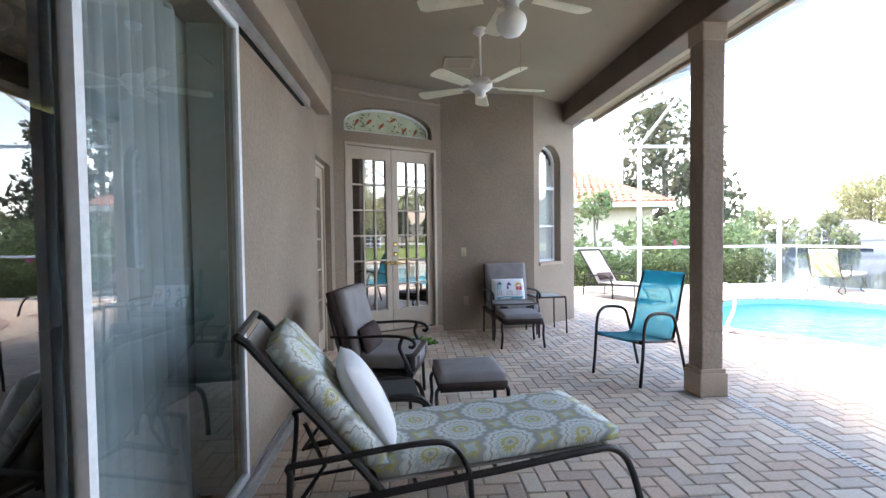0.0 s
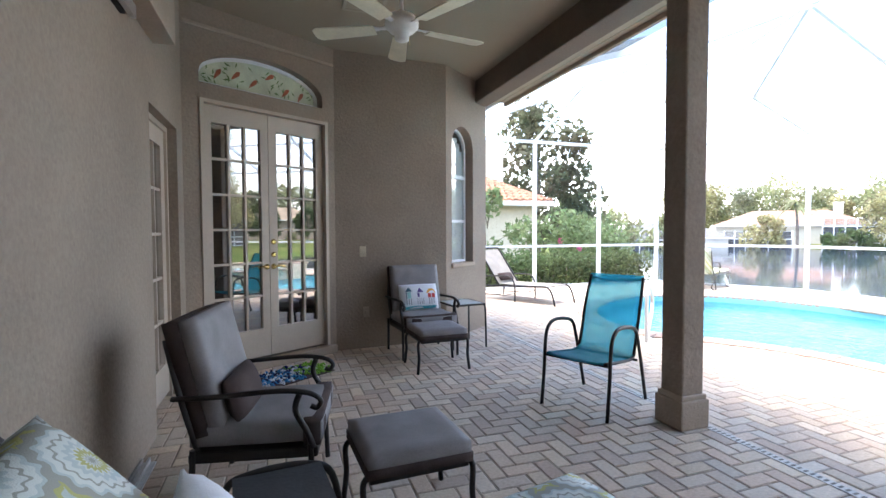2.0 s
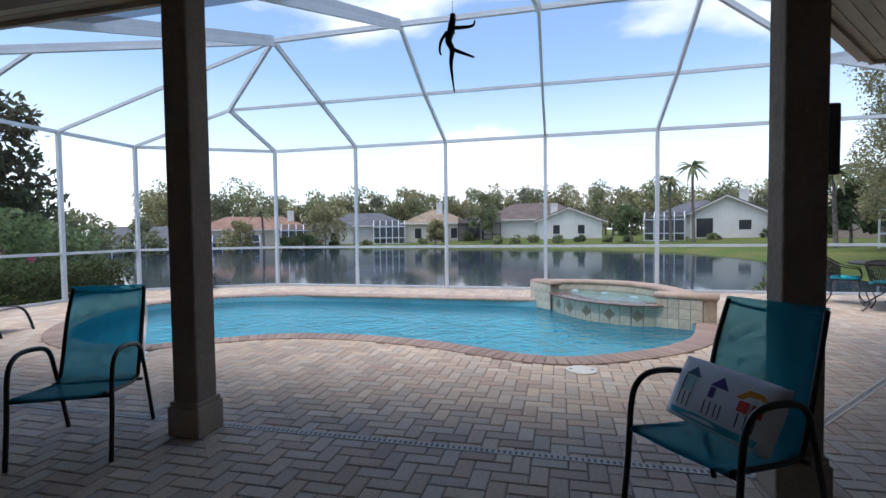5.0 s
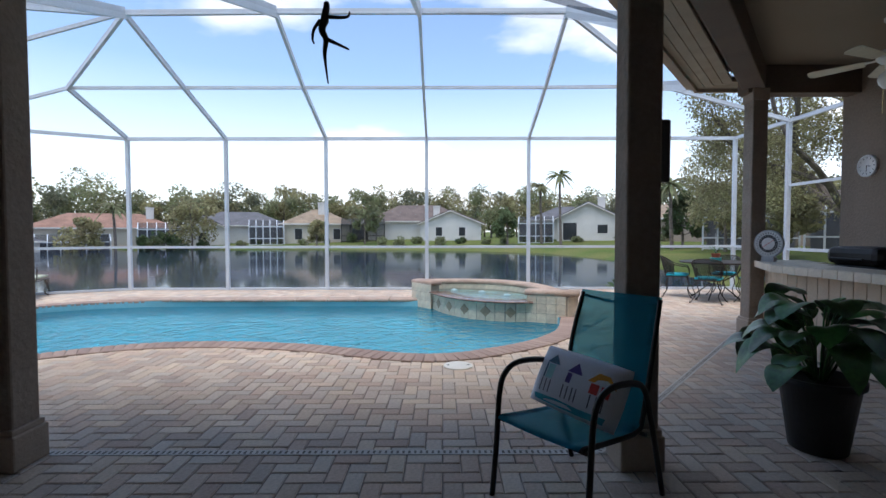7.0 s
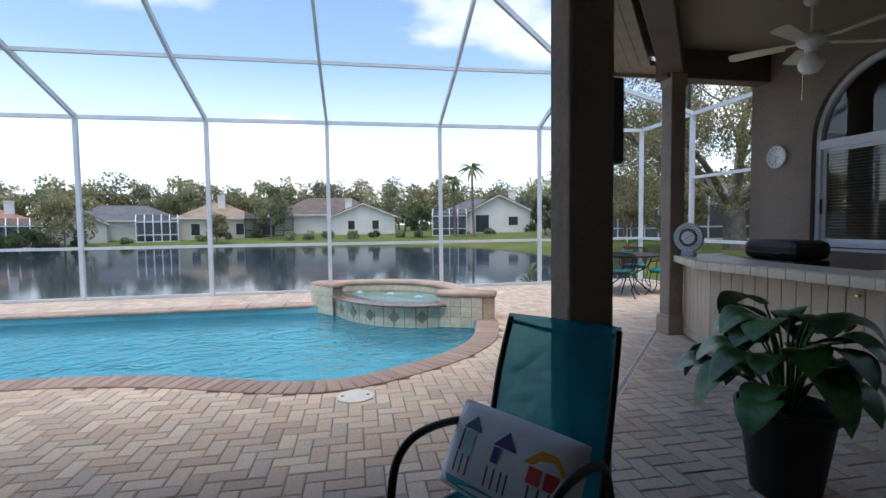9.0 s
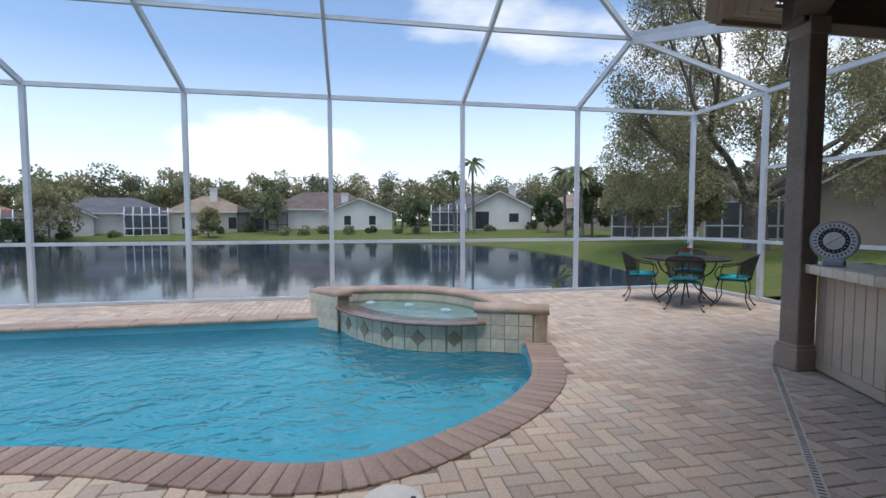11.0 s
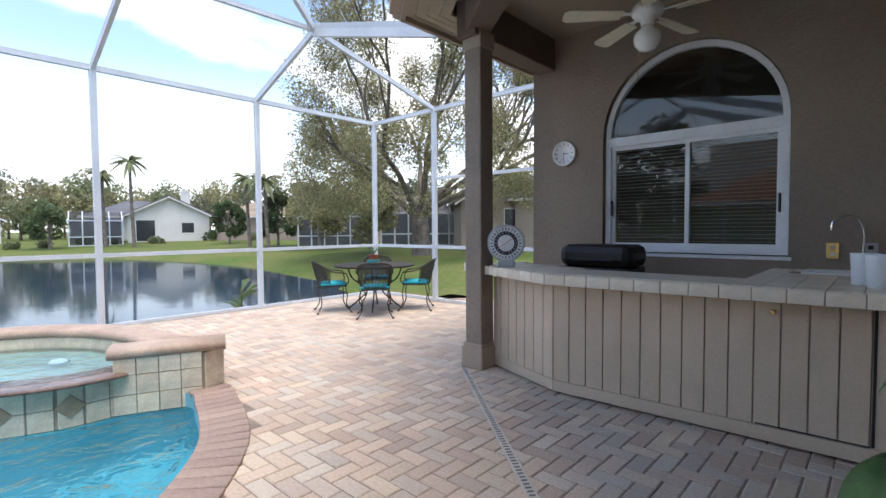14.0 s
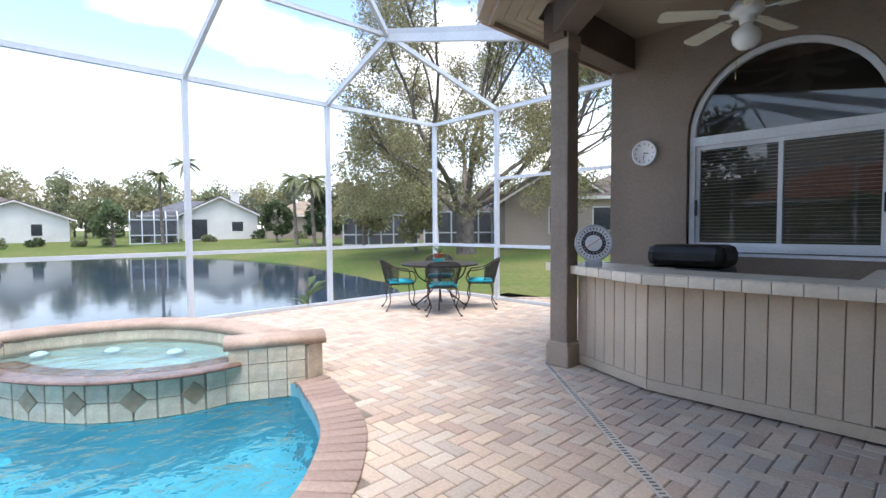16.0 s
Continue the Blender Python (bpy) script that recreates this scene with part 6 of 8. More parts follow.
# ---- loungers ----
def lounger(m, label, cushion, group="sun loungers"):
    """Head towards -x, foot towards +x; hinge at the origin."""
    c = thing("sun_lounger", m, label, "lounger", group)
    metal = BLACKMETAL
    A = radians(52)
    top_ = (-0.83 * math.cos(A), 0.30 + 0.83 * math.sin(A))
    for s in (-1, 1):
        y = s * 0.32
        bm = bmesh.new()
        tube(bm, curve_pts([(-0.32, y, 0.24), (0.0, y, 0.27), (0.55, y, 0.30), (1.0, y, 0.33), (1.16, y, 0.32), (1.25, y, 0.22), (1.32, y, 0.0)], 5), 0.018, 8)
        smooth(part("side_rail", bm, metal, c))
        bm = bmesh.new()
        tube(bm, [(0.02, y * 0.95, 0.27), (top_[0], y * 0.95, top_[1]), (top_[0] - 0.04, y * 0.95, top_[1] + 0.03)], 0.018, 8)
        part("back_rail", bm, metal, c)
        bm = bmesh.new()
        tube(bm, curve_pts([(-0.40, y, 0.0), (-0.37, y, 0.25), (-0.36, y, 0.40), (-0.36, y, 0.44), (-0.2, y, 0.45), (0.15, y, 0.47), (0.32, y, 0.45), (0.40, y, 0.34), (0.42, y, 0.2), (0.42, y, 0.0)], 5), 0.017, 8, 0.8)
        smooth(part("arm", bm, metal, c))
        bm = bmesh.new()
        tube(bm, [(-0.30, y * 0.8, top_[1] * 0.62), (-0.22, y * 0.8, 0.40), (-0.33, y * 0.8, 0.25)], 0.010, 6)
        part("back_prop", bm, metal, c)
        bm = bmesh.new()
        tube(bm, curve_pts([(-0.40, y, 0.07), (-0.05, y, 0.09), (0.2, y, 0.10), (0.42, y, 0.16)], 5), 0.010, 6)
        part("lower_brace", bm, metal, c)
    bm = bmesh.new()
    for k in range(7):
        tube(bm, [(-0.02 + 0.19 * k, -0.32, 0.27 + 0.01 * k), (-0.02 + 0.19 * k, 0.32, 0.27 + 0.01 * k)], 0.010, 6)
    part("cross_rods", bm, metal, c)
    bm = bmesh.new()
    mb = Matrix.Translation((top_[0] / 2 - 0.005, 0, (0.30 + top_[1]) / 2)) @ Matrix.Rotation(A, 4, "Y")
    box(bm, 0, 0, -0.01, 0.84, 0.58, 0.008, mb)
    part("back_sling", bm, TAUPESLING, c)
    bm = bmesh.new()
    box(bm, 0.56, 0, 0.305, 1.18, 0.58, 0.008, Matrix.Rotation(radians(-1.5), 4, "Y"))
    part("seat_sling", bm, TAUPESLING, c)
    bm = bmesh.new()
    tube(bm, [(top_[0] - 0.04, -0.30, top_[1] + 0.03), (top_[0] - 0.04, 0.30, top_[1] + 0.03)], 0.018, 8)
    part("head_bar", bm, metal, c)
    if cushion:
        bm = bmesh.new()
        pad(bm, 1.22, 0.60, 0.10, Matrix.Translation((0.60, 0, 0.37)) @ Matrix.Rotation(radians(-1.5), 4, "Y"), 0.45, 16, 0, 8)
        smooth(part("seat_cushion", bm, cushion, c, "cushion printed with grey and olive rosettes"))
        bm = bmesh.new()
        pad(bm, 0.74, 0.58, 0.12, mb @ Matrix.Translation((0.02, 0, 0.065)), 0.45, 14, 0, 8)
        smooth(part("back_cushion", bm, cushion, c, "printed back cushion"))
    return c


lounger(pose(0.03, 2.50, 0, 0, 0, 11), "black metal lounger with grey rosette-printed cushion", PRINT)
lo2 = lounger(pose(4.44, 10.10, 0, 0, 0, -66), "dark metal sun lounger with plain taupe sling", None)
hp = thing("head_roll", pose(4.44, 10.10, 0, 0, 0, -66) @ pose(-0.07, 0, 0.43), "dark brown roll pillow on the lounger", "pillow")
bm = bmesh.new()
pad(bm, 0.16, 0.40, 0.11, Matrix.Rotation(radians(52), 4, "Y"), 0.8, 10, 0, 3)
smooth(part("cushion", bm, BROWNCLOTH, hp))
tp = thing("throw_pillow", pose(0.03, 2.50, 0, 0, 0, 11) @ pose(-0.02, 0.0, 0.60, 0, 62, 0), "white square pillow with a grey bird print", "pillow")
bm = bmesh.new()
pad(bm, 0.46, 0.46, 0.17, None, 0.95, 14, 0, 2.4)
smooth(part("cushion", bm, WHITECLOTH, tp))
bm = bmesh.new()
for q in ([(-0.02, -0.02), (0.06, -0.05), (0.11, -0.01), (0.07, 0.03)], [(-0.10, 0.04), (-0.03, 0.02), (-0.02, 0.05)]):
    bm.faces.new([bm.verts.new((u, v, 0.088)) for u, v in q])
part("bird_print", bm, mat("grey_print", (0.25, 0.2, 0.19), 0.9, bump=0), tp)

# door mat of woven rags
rug = thing("rag_rug", pose(0.14, 6.10, 0, 0, 0, 34), "blue and green rag rug before the french doors", "rug")
rng = random.Random(8)
for nm, col, u0, u1 in (("blue_rags", (0.05, 0.25, 0.55), -0.36, 0.05), ("navy_rags", (0.01, 0.02, 0.08), -0.25, 0.2), ("white_rags", (0.6, 0.68, 0.75), -0.36, 0.36), ("green_rags", (0.22, 0.5, 0.06), 0.10, 0.40)):
    bm = bmesh.new()
    for k in range(70):
        x, y = rng.uniform(u0, u1), rng.uniform(-0.2, 0.2)
        a, l_ = rng.uniform(0, 6.28), rng.uniform(0.03, 0.07)
        tube(bm, [(x, y, 0.008), (x + l_ * math.cos(a) * 0.5, y + l_ * math.sin(a) * 0.5, rng.uniform(0.02, 0.035)), (x + l_ * math.cos(a), y + l_ * math.sin(a), 0.010)], 0.009, 5)
    tagged(part(nm, bm, mat(nm, col, 0.95, bump=0.2), rug), kind="stuff")
bm = bmesh.new()
box(bm, 0, 0, 0.006, 0.76, 0.44, 0.01, bev=0.004)
part("backing", bm, BROWNCLOTH, rug)

# hanging figurine
bm = bmesh.new()
tube(bm, curve_pts([(0, 0.0, 2.24), (0, 0.015, 2.36), (0, 0.02, 2.44), (0, 0.012, 2.52), (0, 0.035, 2.58), (0, 0.02, 2.64)], 5), 0.004, 8, 1.0, 7.0)
tube(bm, curve_pts([(0, 0.02, 2.63), (0, 0.012, 2.69), (0, 0.005, 2.73), (0, 0.008, 2.755)], 5), 0.028, 8, 1.0, 0.6)
tube(bm, curve_pts([(0, 0.02, 2.53), (0, -0.05, 2.50), (0, -0.135, 2.465)], 5), 0.016, 7, 1.0, 0.4)
tube(bm, curve_pts([(0, 0.0, 2.665), (0, -0.08, 2.665), (0, -0.13, 2.675), (0, -0.14, 2.705)], 5), 0.014, 7, 1.0, 0.4)
tube(bm, curve_pts([(0, 0.045, 2.64), (0, 0.085, 2.58), (0, 0.095, 2.52), (0, 0.085, 2.49)], 5), 0.013, 7, 1.0, 0.4)
tube(bm, [(0, 0.008, 2.75), (0, 0.0, 3.325)], 0.0015, 5)
gk = tagged(smooth(part("hanging_figurine", bm, BLACKMETAL)), "slender black metal figurine hanging on a wire", "ornament")
gk.matrix_basis = pose(2.75, 2.21, 0.206, 0, 0, 8) @ Matrix.Diagonal((0.866, 0.866, 0.866, 1))


# ---- wrought iron set ----
IRON_MESH = screen_mat("iron_wire_mesh", 0.45)


def iron_chair(m, label):
    c = thing("iron_chair", m, label, "chair", "iron chairs round the table")
    bm = bmesh.new()
    hoop = curve_pts([(-0.24, -0.18, 0.62), (-0.27, 0.05, 0.66), (-0.22, 0.25, 0.78), (0, 0.33, 0.82), (0.22, 0.25, 0.78), (0.27, 0.05, 0.66), (0.24, -0.18, 0.62)], 6)
    tube(bm, hoop, 0.010, 7)
    low = curve_pts([(-0.20, 0.05, 0.42), (-0.17, 0.18, 0.42), (0, 0.23, 0.42), (0.17, 0.18, 0.42), (0.20, 0.05, 0.42)], 6)
    tube(bm, low, 0.008, 7)
    part("back_frame", bm, IRON, c)
    bm = bmesh.new()
    n1, n2 = len(hoop) - 1, len(low) - 1
    for k in range(22):
        for sh in (-0.12, 0.12):
            f = 0.2 + 0.6 * (k + 0.5) / 22
            a = hoop[int(f * n1)]
            b = low[min(n2, max(0, int((f - 0.2) / 0.6 * n2 + sh * n2)))]
            tube(bm, [a, b], 0.0028, 4)
    part("mesh_back", bm, IRON, c)
    bm = bmesh.new()
    prev = None
    for k in range(17):
        f = k / 16
        a, b = hoop[int((0.17 + 0.66 * f) * n1)], low[int(f * n2)]
        cur_row = (bm.verts.new(a), bm.verts.new(a.lerp(b, 0.5)), bm.verts.new(b))
        if prev:
            bm.faces.new((prev[0], cur_row[0], cur_row[1], prev[1]))
            bm.faces.new((prev[1], cur_row[1], cur_row[2], prev[2]))
        prev = cur_row
    part("back_panel", bm, IRON_MESH, c, "fine dark wire mesh")
    for sx, sy in ((-1, -1), (1, -1), (-1, 1), (1, 1)):
        bm = bmesh.new()
        tube(bm, curve_pts([(sx * 0.20, sy * 0.17, 0.41), (sx * 0.23, sy * 0.20, 0.28), (sx * 0.19, sy * 0.19, 0.14), (sx * 0.25, sy * 0.25, 0.015), (sx * 0.26, sy * 0.26, 0.0)], 5), 0.009, 7)
        lathe(bm, [(0.012, 0.0), (0.02, 0.01), (0.012, 0.025)], 8, Matrix.Translation((sx * 0.26, sy * 0.26, 0)))
        part("leg", bm, IRON, c)
    bm = bmesh.new()
    tube(bm, curve_pts([(-0.24, -0.18, 0.62), (-0.25, -0.22, 0.5), (-0.20, -0.17, 0.41)], 4), 0.009, 7)
    tube(bm, curve_pts([(0.24, -0.18, 0.62), (0.25, -0.22, 0.5), (0.20, -0.17, 0.41)], 4), 0.009, 7)
    box(bm, 0, 0, 0.415, 0.42, 0.40, 0.012, bev=0.004)
    part("seat_frame", bm, IRON, c)
    bm = bmesh.new()
    pad(bm, 0.42, 0.40, 0.06, Matrix.Translation((0, 0, 0.45)), 0.5, 10, 0, 4)
    smooth(part("seat_cushion", bm, mat("aqua_cloth", (0.02, 0.40, 0.50), 0.85, var=0.08, fine=160, bump=0.3), c, "turquoise seat cushion") if "aqua_cloth" not in bpy.data.materials else part("seat_cushion", bm, bpy.data.materials["aqua_cloth"], c, "turquoise seat cushion"))
    return c


TC = (9.42, -3.82)
tbl = thing("iron_table", pose(TC[0], TC[1], 0), "round dark iron mesh table on the deck", "table")
bm = bmesh.new()
lathe(bm, [(0.64, 0.70), (0.655, 0.71), (0.655, 0.725), (0.64, 0.73), (0.02, 0.73), (0.02, 0.72), (0.63, 0.715)], 40)
part("tabletop", bm, IRON, tbl)
for k in range(4):
    a = math.pi / 4 + k * math.pi / 2
    d = Vector((math.cos(a), math.sin(a), 0))
    bm = bmesh.new()
    tube(bm, curve_pts([d * 0.45 + Vector((0, 0, 0.71)), d * 0.36 + Vector((0, 0, 0.5)), d * 0.12 + Vector((0, 0, 0.32)), d * 0.30 + Vector((0, 0, 0.12)), d * 0.45], 5), 0.012, 8)
    part("leg", bm, IRON, tbl)
base_chair = None
for ang, dist in ((62, 0.68), (141, 0.70), (220, 0.68), (318, 0.70)):
    a = radians(ang)
    mm = pose(TC[0] + dist * math.cos(a), TC[1] + dist * math.sin(a), 0, 0, 0, ang - 90)
    base_chair = copy_thing(base_chair, mm) if base_chair else iron_chair(mm, "wrought iron mesh-back chair with turquoise cushion at table")
tpot = thing("table_plant", pose(TC[0] + 0.05, TC[1] - 0.02, 0.73), "small spiky plant in red and teal pots", "plant")
bm = bmesh.new()
lathe(bm, [(0.09, 0), (0.10, 0.005), (0.10, 0.07), (0.09, 0.075)], 20)
part("teal_saucer_pot", bm, mat("teal_glaze", (0.02, 0.25, 0.27), 0.3, bump=0), tpot)
bm = bmesh.new()
lathe(bm, [(0.07, 0.07), (0.085, 0.15), (0.09, 0.155), (0.08, 0.155), (0.01, 0.145)], 20)
part("terracotta_pot", bm, mat("terracotta", (0.35, 0.09, 0.05), 0.7, var=0.1, bump=0.1), tpot)
rng = random.Random(21)
bm = bmesh.new()
for k in range(26):
    a, l_ = rng.uniform(0, 6.28), rng.uniform(0.15, 0.32)
    tube(bm, curve_pts([(0, 0, 0.14), (l_ * 0.4 * math.cos(a), l_ * 0.4 * math.sin(a), 0.14 + l_ * 0.5), (l_ * math.cos(a), l_ * math.sin(a), 0.14 + l_ * rng.uniform(0.1, 0.6))], 3), 0.006, 5, 0.3, 0.3)
part("spiky_leaves", bm, BIGLEAF, tpot)
bm = bmesh.new()
tube(bm, [(0, 0, 0.1), (0.01, 0, 0.55)], 0.012, 6, 1.0, 0.3)
part("flower_stalk", bm, WHITECLOTH, tpot)

# iron chaise beyond the pool
ch = thing("iron_chaise", pose(9.45, 9.95, 0, 0, 0, 205), "wrought iron chaise with floral cushions beyond the pool", "lounger")
for s in (-1, 1):
    bm = bmesh.new()
    tube(bm, curve_pts([(-0.85, s * 0.28, 0.34), (0, s * 0.28, 0.34), (0.35, s * 0.28, 0.36), (0.55, s * 0.28, 0.88)], 5), 0.012, 7)
    part("side_rail", bm, IRON, ch)
    for x in (-0.75, 0.25):
        bm = bmesh.new()
        tube(bm, curve_pts([(x, s * 0.28, 0.34), (x + 0.08, s * 0.30, 0.2), (x - 0.04, s * 0.28, 0.08), (x + 0.08, s * 0.32, 0.0)], 5), 0.011, 7)
        tube(bm, curve_pts([(x + 0.25, s * 0.28, 0.34), (x + 0.15, s * 0.30, 0.2), (x + 0.26, s * 0.28, 0.08), (x + 0.16, s * 0.32, 0.0)], 5), 0.011, 7)
        part("leg", bm, IRON, ch)
    bm = bmesh.new()
    tube(bm, curve_pts([(0.0, s * 0.29, 0.36), (0.0, s * 0.30, 0.58), (0.25, s * 0.30, 0.62), (0.46, s * 0.29, 0.62)], 5), 0.011, 7)
    part("arm", bm, IRON, ch)
bm = bmesh.new()
pad(bm, 1.15, 0.52, 0.08, Matrix.Translation((-0.28, 0, 0.39)), 0.5, 10, 0, 6)
smooth(part("seat_cushion", bm, FLORAL, ch, "pale floral cushion"))
bm = bmesh.new()
pad(bm, 0.62, 0.52, 0.08, Matrix.Translation((0.43, 0, 0.65)) @ Matrix.Rotation(radians(-70), 4, "Y"), 0.5, 10, 0, 6)
smooth(part("back_cushion", bm, FLORAL, ch, "pale floral back cushion"))


# ---- outdoors: plants ----
def leaf_mesh(name, material, parent, centers, radii, count, size, seed, flat=0.0, squash=1.0):
    """Many small leaf blades round the given centres, as one mesh."""
    rs = np.random.RandomState(seed)
    centers, radii = np.array(centers, float), np.array(radii, float)
    idx = rs.randint(0, len(centers), count)
    d = rs.normal(size=(count, 3))
    d /= np.linalg.norm(d, axis=1)[:, None]
    rad = radii[idx] * rs.uniform(0.25, 1.0, count) ** 0.5
    pos = centers[idx] + d * rad[:, None] * np.array((1, 1, squash))
    a = rs.normal(size=(count, 3))
    a[:, 2] *= 1 - flat
    a /= np.linalg.norm(a, axis=1)[:, None]
    b = np.cross(a, rs.normal(size=(count, 3)))
    b /= np.linalg.norm(b, axis=1)[:, None]
    s = size * rs.uniform(0.6, 1.4, count)[:, None]
    v = np.stack([pos - a * s, pos + b * s * 0.45, pos + a * s, pos - b * s * 0.45], axis=1).reshape(-1, 3)
    me_ = bpy.data.meshes.new(name)
    me_.from_pydata(v.tolist(), [], [(4 * i, 4 * i + 1, 4 * i + 2, 4 * i + 3) for i in range(count)])
    me_.materials.append(material)
    ob = new(name, me_)
    ob.parent = parent
    return ob


def foliage(name, c, c2):
    """Leaves: half of the light is reflected, half shines through."""
    m = mat(name, c, 0.6, var=0.25, scale=0.5, fine=5, bump=0, tint=c2, rnd=0.35, isl=True, spec=0.25)
    n, l = m.node_tree.nodes, m.node_tree.links
    b = n["Principled BSDF"]
    out = n["Material Output"]
    tl, ms = n.new("ShaderNodeBsdfTranslucent"), n.new("ShaderNodeMixShader")
    src = b.inputs["Base Color"].links[0].from_socket
    l.new(src, tl.inputs["Color"])
    ms.inputs["Fac"].default_value = 0.5
    l.new(b.outputs["BSDF"], ms.inputs[1])
    l.new(tl.outputs["BSDF"], ms.inputs[2])
    l.new(ms.outputs["Shader"], out.inputs["Surface"])
    return m


LEAF_MID = foliage("leaf_mid", (0.22, 0.25, 0.12), (0.26, 0.245, 0.15))
LEAF_DARK = foliage("leaf_dark", (0.075, 0.115, 0.045), (0.11, 0.12, 0.055))
LEAF_OLIVE = foliage("leaf_olive", (0.34, 0.315, 0.16), (0.26, 0.225, 0.13))
LEAF_BRIGHT = foliage("leaf_bright", (0.14, 0.19, 0.085), (0.17, 0.20, 0.10))
LEAF_FAR = foliage("leaf_far", (0.17, 0.19, 0.12), (0.20, 0.19, 0.13))
LEAF_MAG = foliage("leaf_magnolia", (0.09, 0.115, 0.065), (0.14, 0.115, 0.075))
BARK = mat("bark", (0.20, 0.165, 0.14), 0.95, var=0.25, scale=3, fine=25, bump=0.8, bscale=18)


def limbs(bm, start, way, length, r, depth, rng, ends, spread=0.6, kids=3, lift=0.12):
    pts_ = [start]
    d = Vector(way).normalized()
    for k in range(4):
        d = (d + Vector((rng.uniform(-0.22, 0.22), rng.uniform(-0.22, 0.22), rng.uniform(-0.08, 0.10) + lift * 0.3))).normalized()
        pts_.append(pts_[-1] + d * (length / 4))
    tube(bm, pts_, r, 7 if depth > 1 else 5, 1.0, 0.55)
    if depth == 0:
        ends.append(pts_[-1])
        ends.append(pts_[-3])
        return
    for k in range(kids):
        at = pts_[-1] if k < 2 else pts_[rng.choice((2, 3))]
        nd = (d + Vector((rng.uniform(-1, 1), rng.uniform(-1, 1), rng.uniform(-0.45, 0.6))) * spread + Vector((0, 0, lift))).normalized()
        limbs(bm, at, nd, length * rng.uniform(0.6, 0.85), r * 0.55, depth - 1, rng, ends, spread, kids, lift)


def tree(name, x, y, h, crown_r, leafm, label, seed, leaves=1800, leaf=0.22, trunk_r=0.18, clear=0.3, blobs=26):
    """A tree with a tapered trunk, limbs and a crown of many leaves."""
    z = land(x, y)
    t = thing(name, pose(x, y, z - 0.05), label, "tree")
    rng = random.Random(seed)
    bm = bmesh.new()
    tube(bm, curve_pts([(0, 0, 0), (rng.uniform(-0.1, 0.1), rng.uniform(-0.1, 0.1), h * 0.3), (rng.uniform(-0.3, 0.3), rng.uniform(-0.3, 0.3), h * 0.8)], 4), trunk_r, 8, 1.0, 0.35)
    cs, rr = [], []
    for k in range(blobs):
        a, f = rng.uniform(0, 6.28), rng.random()
        zz = h * (clear + (1 - clear) * f) * 0.96
        ring = crown_r * math.sqrt(max(0.05, 1 - (2 * f - 0.85) ** 2 * 0.9)) * rng.uniform(0.45, 0.95)
        c = Vector((ring * math.cos(a), ring * math.sin(a), zz))
        cs.append(c)
        rr.append(crown_r * rng.uniform(0.22, 0.40))
        if k % 3 == 0:
            tube(bm, [(0, 0, zz * 0.7), tuple(c * 0.6 + Vector((0, 0, zz * 0.32))), tuple(c)], trunk_r * 0.3, 5, 1.0, 0.4)
    part("trunk", bm, BARK, t)
    leaf_mesh("crown", leafm, t, [tuple(c) for c in cs], rr, leaves, leaf, seed)
    return t


# great oak on the lawn
OX, OY = 22.8, -18.2
oz = land(OX, OY)
oak = thing("oak_tree", pose(OX, OY, oz - 0.1), "large spreading oak with sparse olive spring leaves", "tree")
rng = random.Random(5)
bm, ends = bmesh.new(), []
tube(bm, [(0, 0, 0), (0.05, 0, 0.5), (0.0, 0.1, 1.6), (0.1, 0.1, 2.6)], 0.62, 12, 1.0, 0.75)
for k in range(8):
    a = k * 0.785 + rng.uniform(-0.2, 0.2)
    limbs(bm, Vector((0.05, 0.1, 2.0 + 0.12 * k)), (math.cos(a) * 0.75, math.sin(a) * 0.75, rng.uniform(0.22, 0.9)), rng.uniform(4.4, 5.8), 0.20, 3, rng, ends, 0.62, 3, 0.10)
bmesh.ops.delete(bm, geom=[v for v in bm.verts if 0.71 * v.co.x + 0.70 * v.co.y > 5.2 and v.co.z > 6.2], context="VERTS")
part("trunk", bm, BARK, oak)
ends = [e for e in ends if not (0.71 * e.x + 0.70 * e.y > 5.4 and e.z > 6.4)]
# drooping outer sprays, down to the height of a person
sprays = []
for k in range(150):
    a, q = rng.uniform(0, 6.283), rng.uniform(0.55, 1.0)
    z0 = rng.uniform(2.6, 7.5)
    rad = 7.6 * q * (1 - ((z0 - 4.6) / 7.0) ** 2)
    sprays.append((rad * math.cos(a), rad * math.sin(a), z0))
for k in range(70):
    a, side_, z0 = rng.uniform(-4.0, 4.0), rng.uniform(1.5, 6.6), rng.uniform(2.4, 7.6)
    sprays.append((0.71 * side_ + 0.7 * a, 0.70 * side_ - 0.71 * a, z0))
leaf_mesh("crown", LEAF_OLIVE, oak, [tuple(e) for e in ends] + sprays, [0.95] * len(ends) + [0.75] * len(sprays), 150000, 0.072, 5)

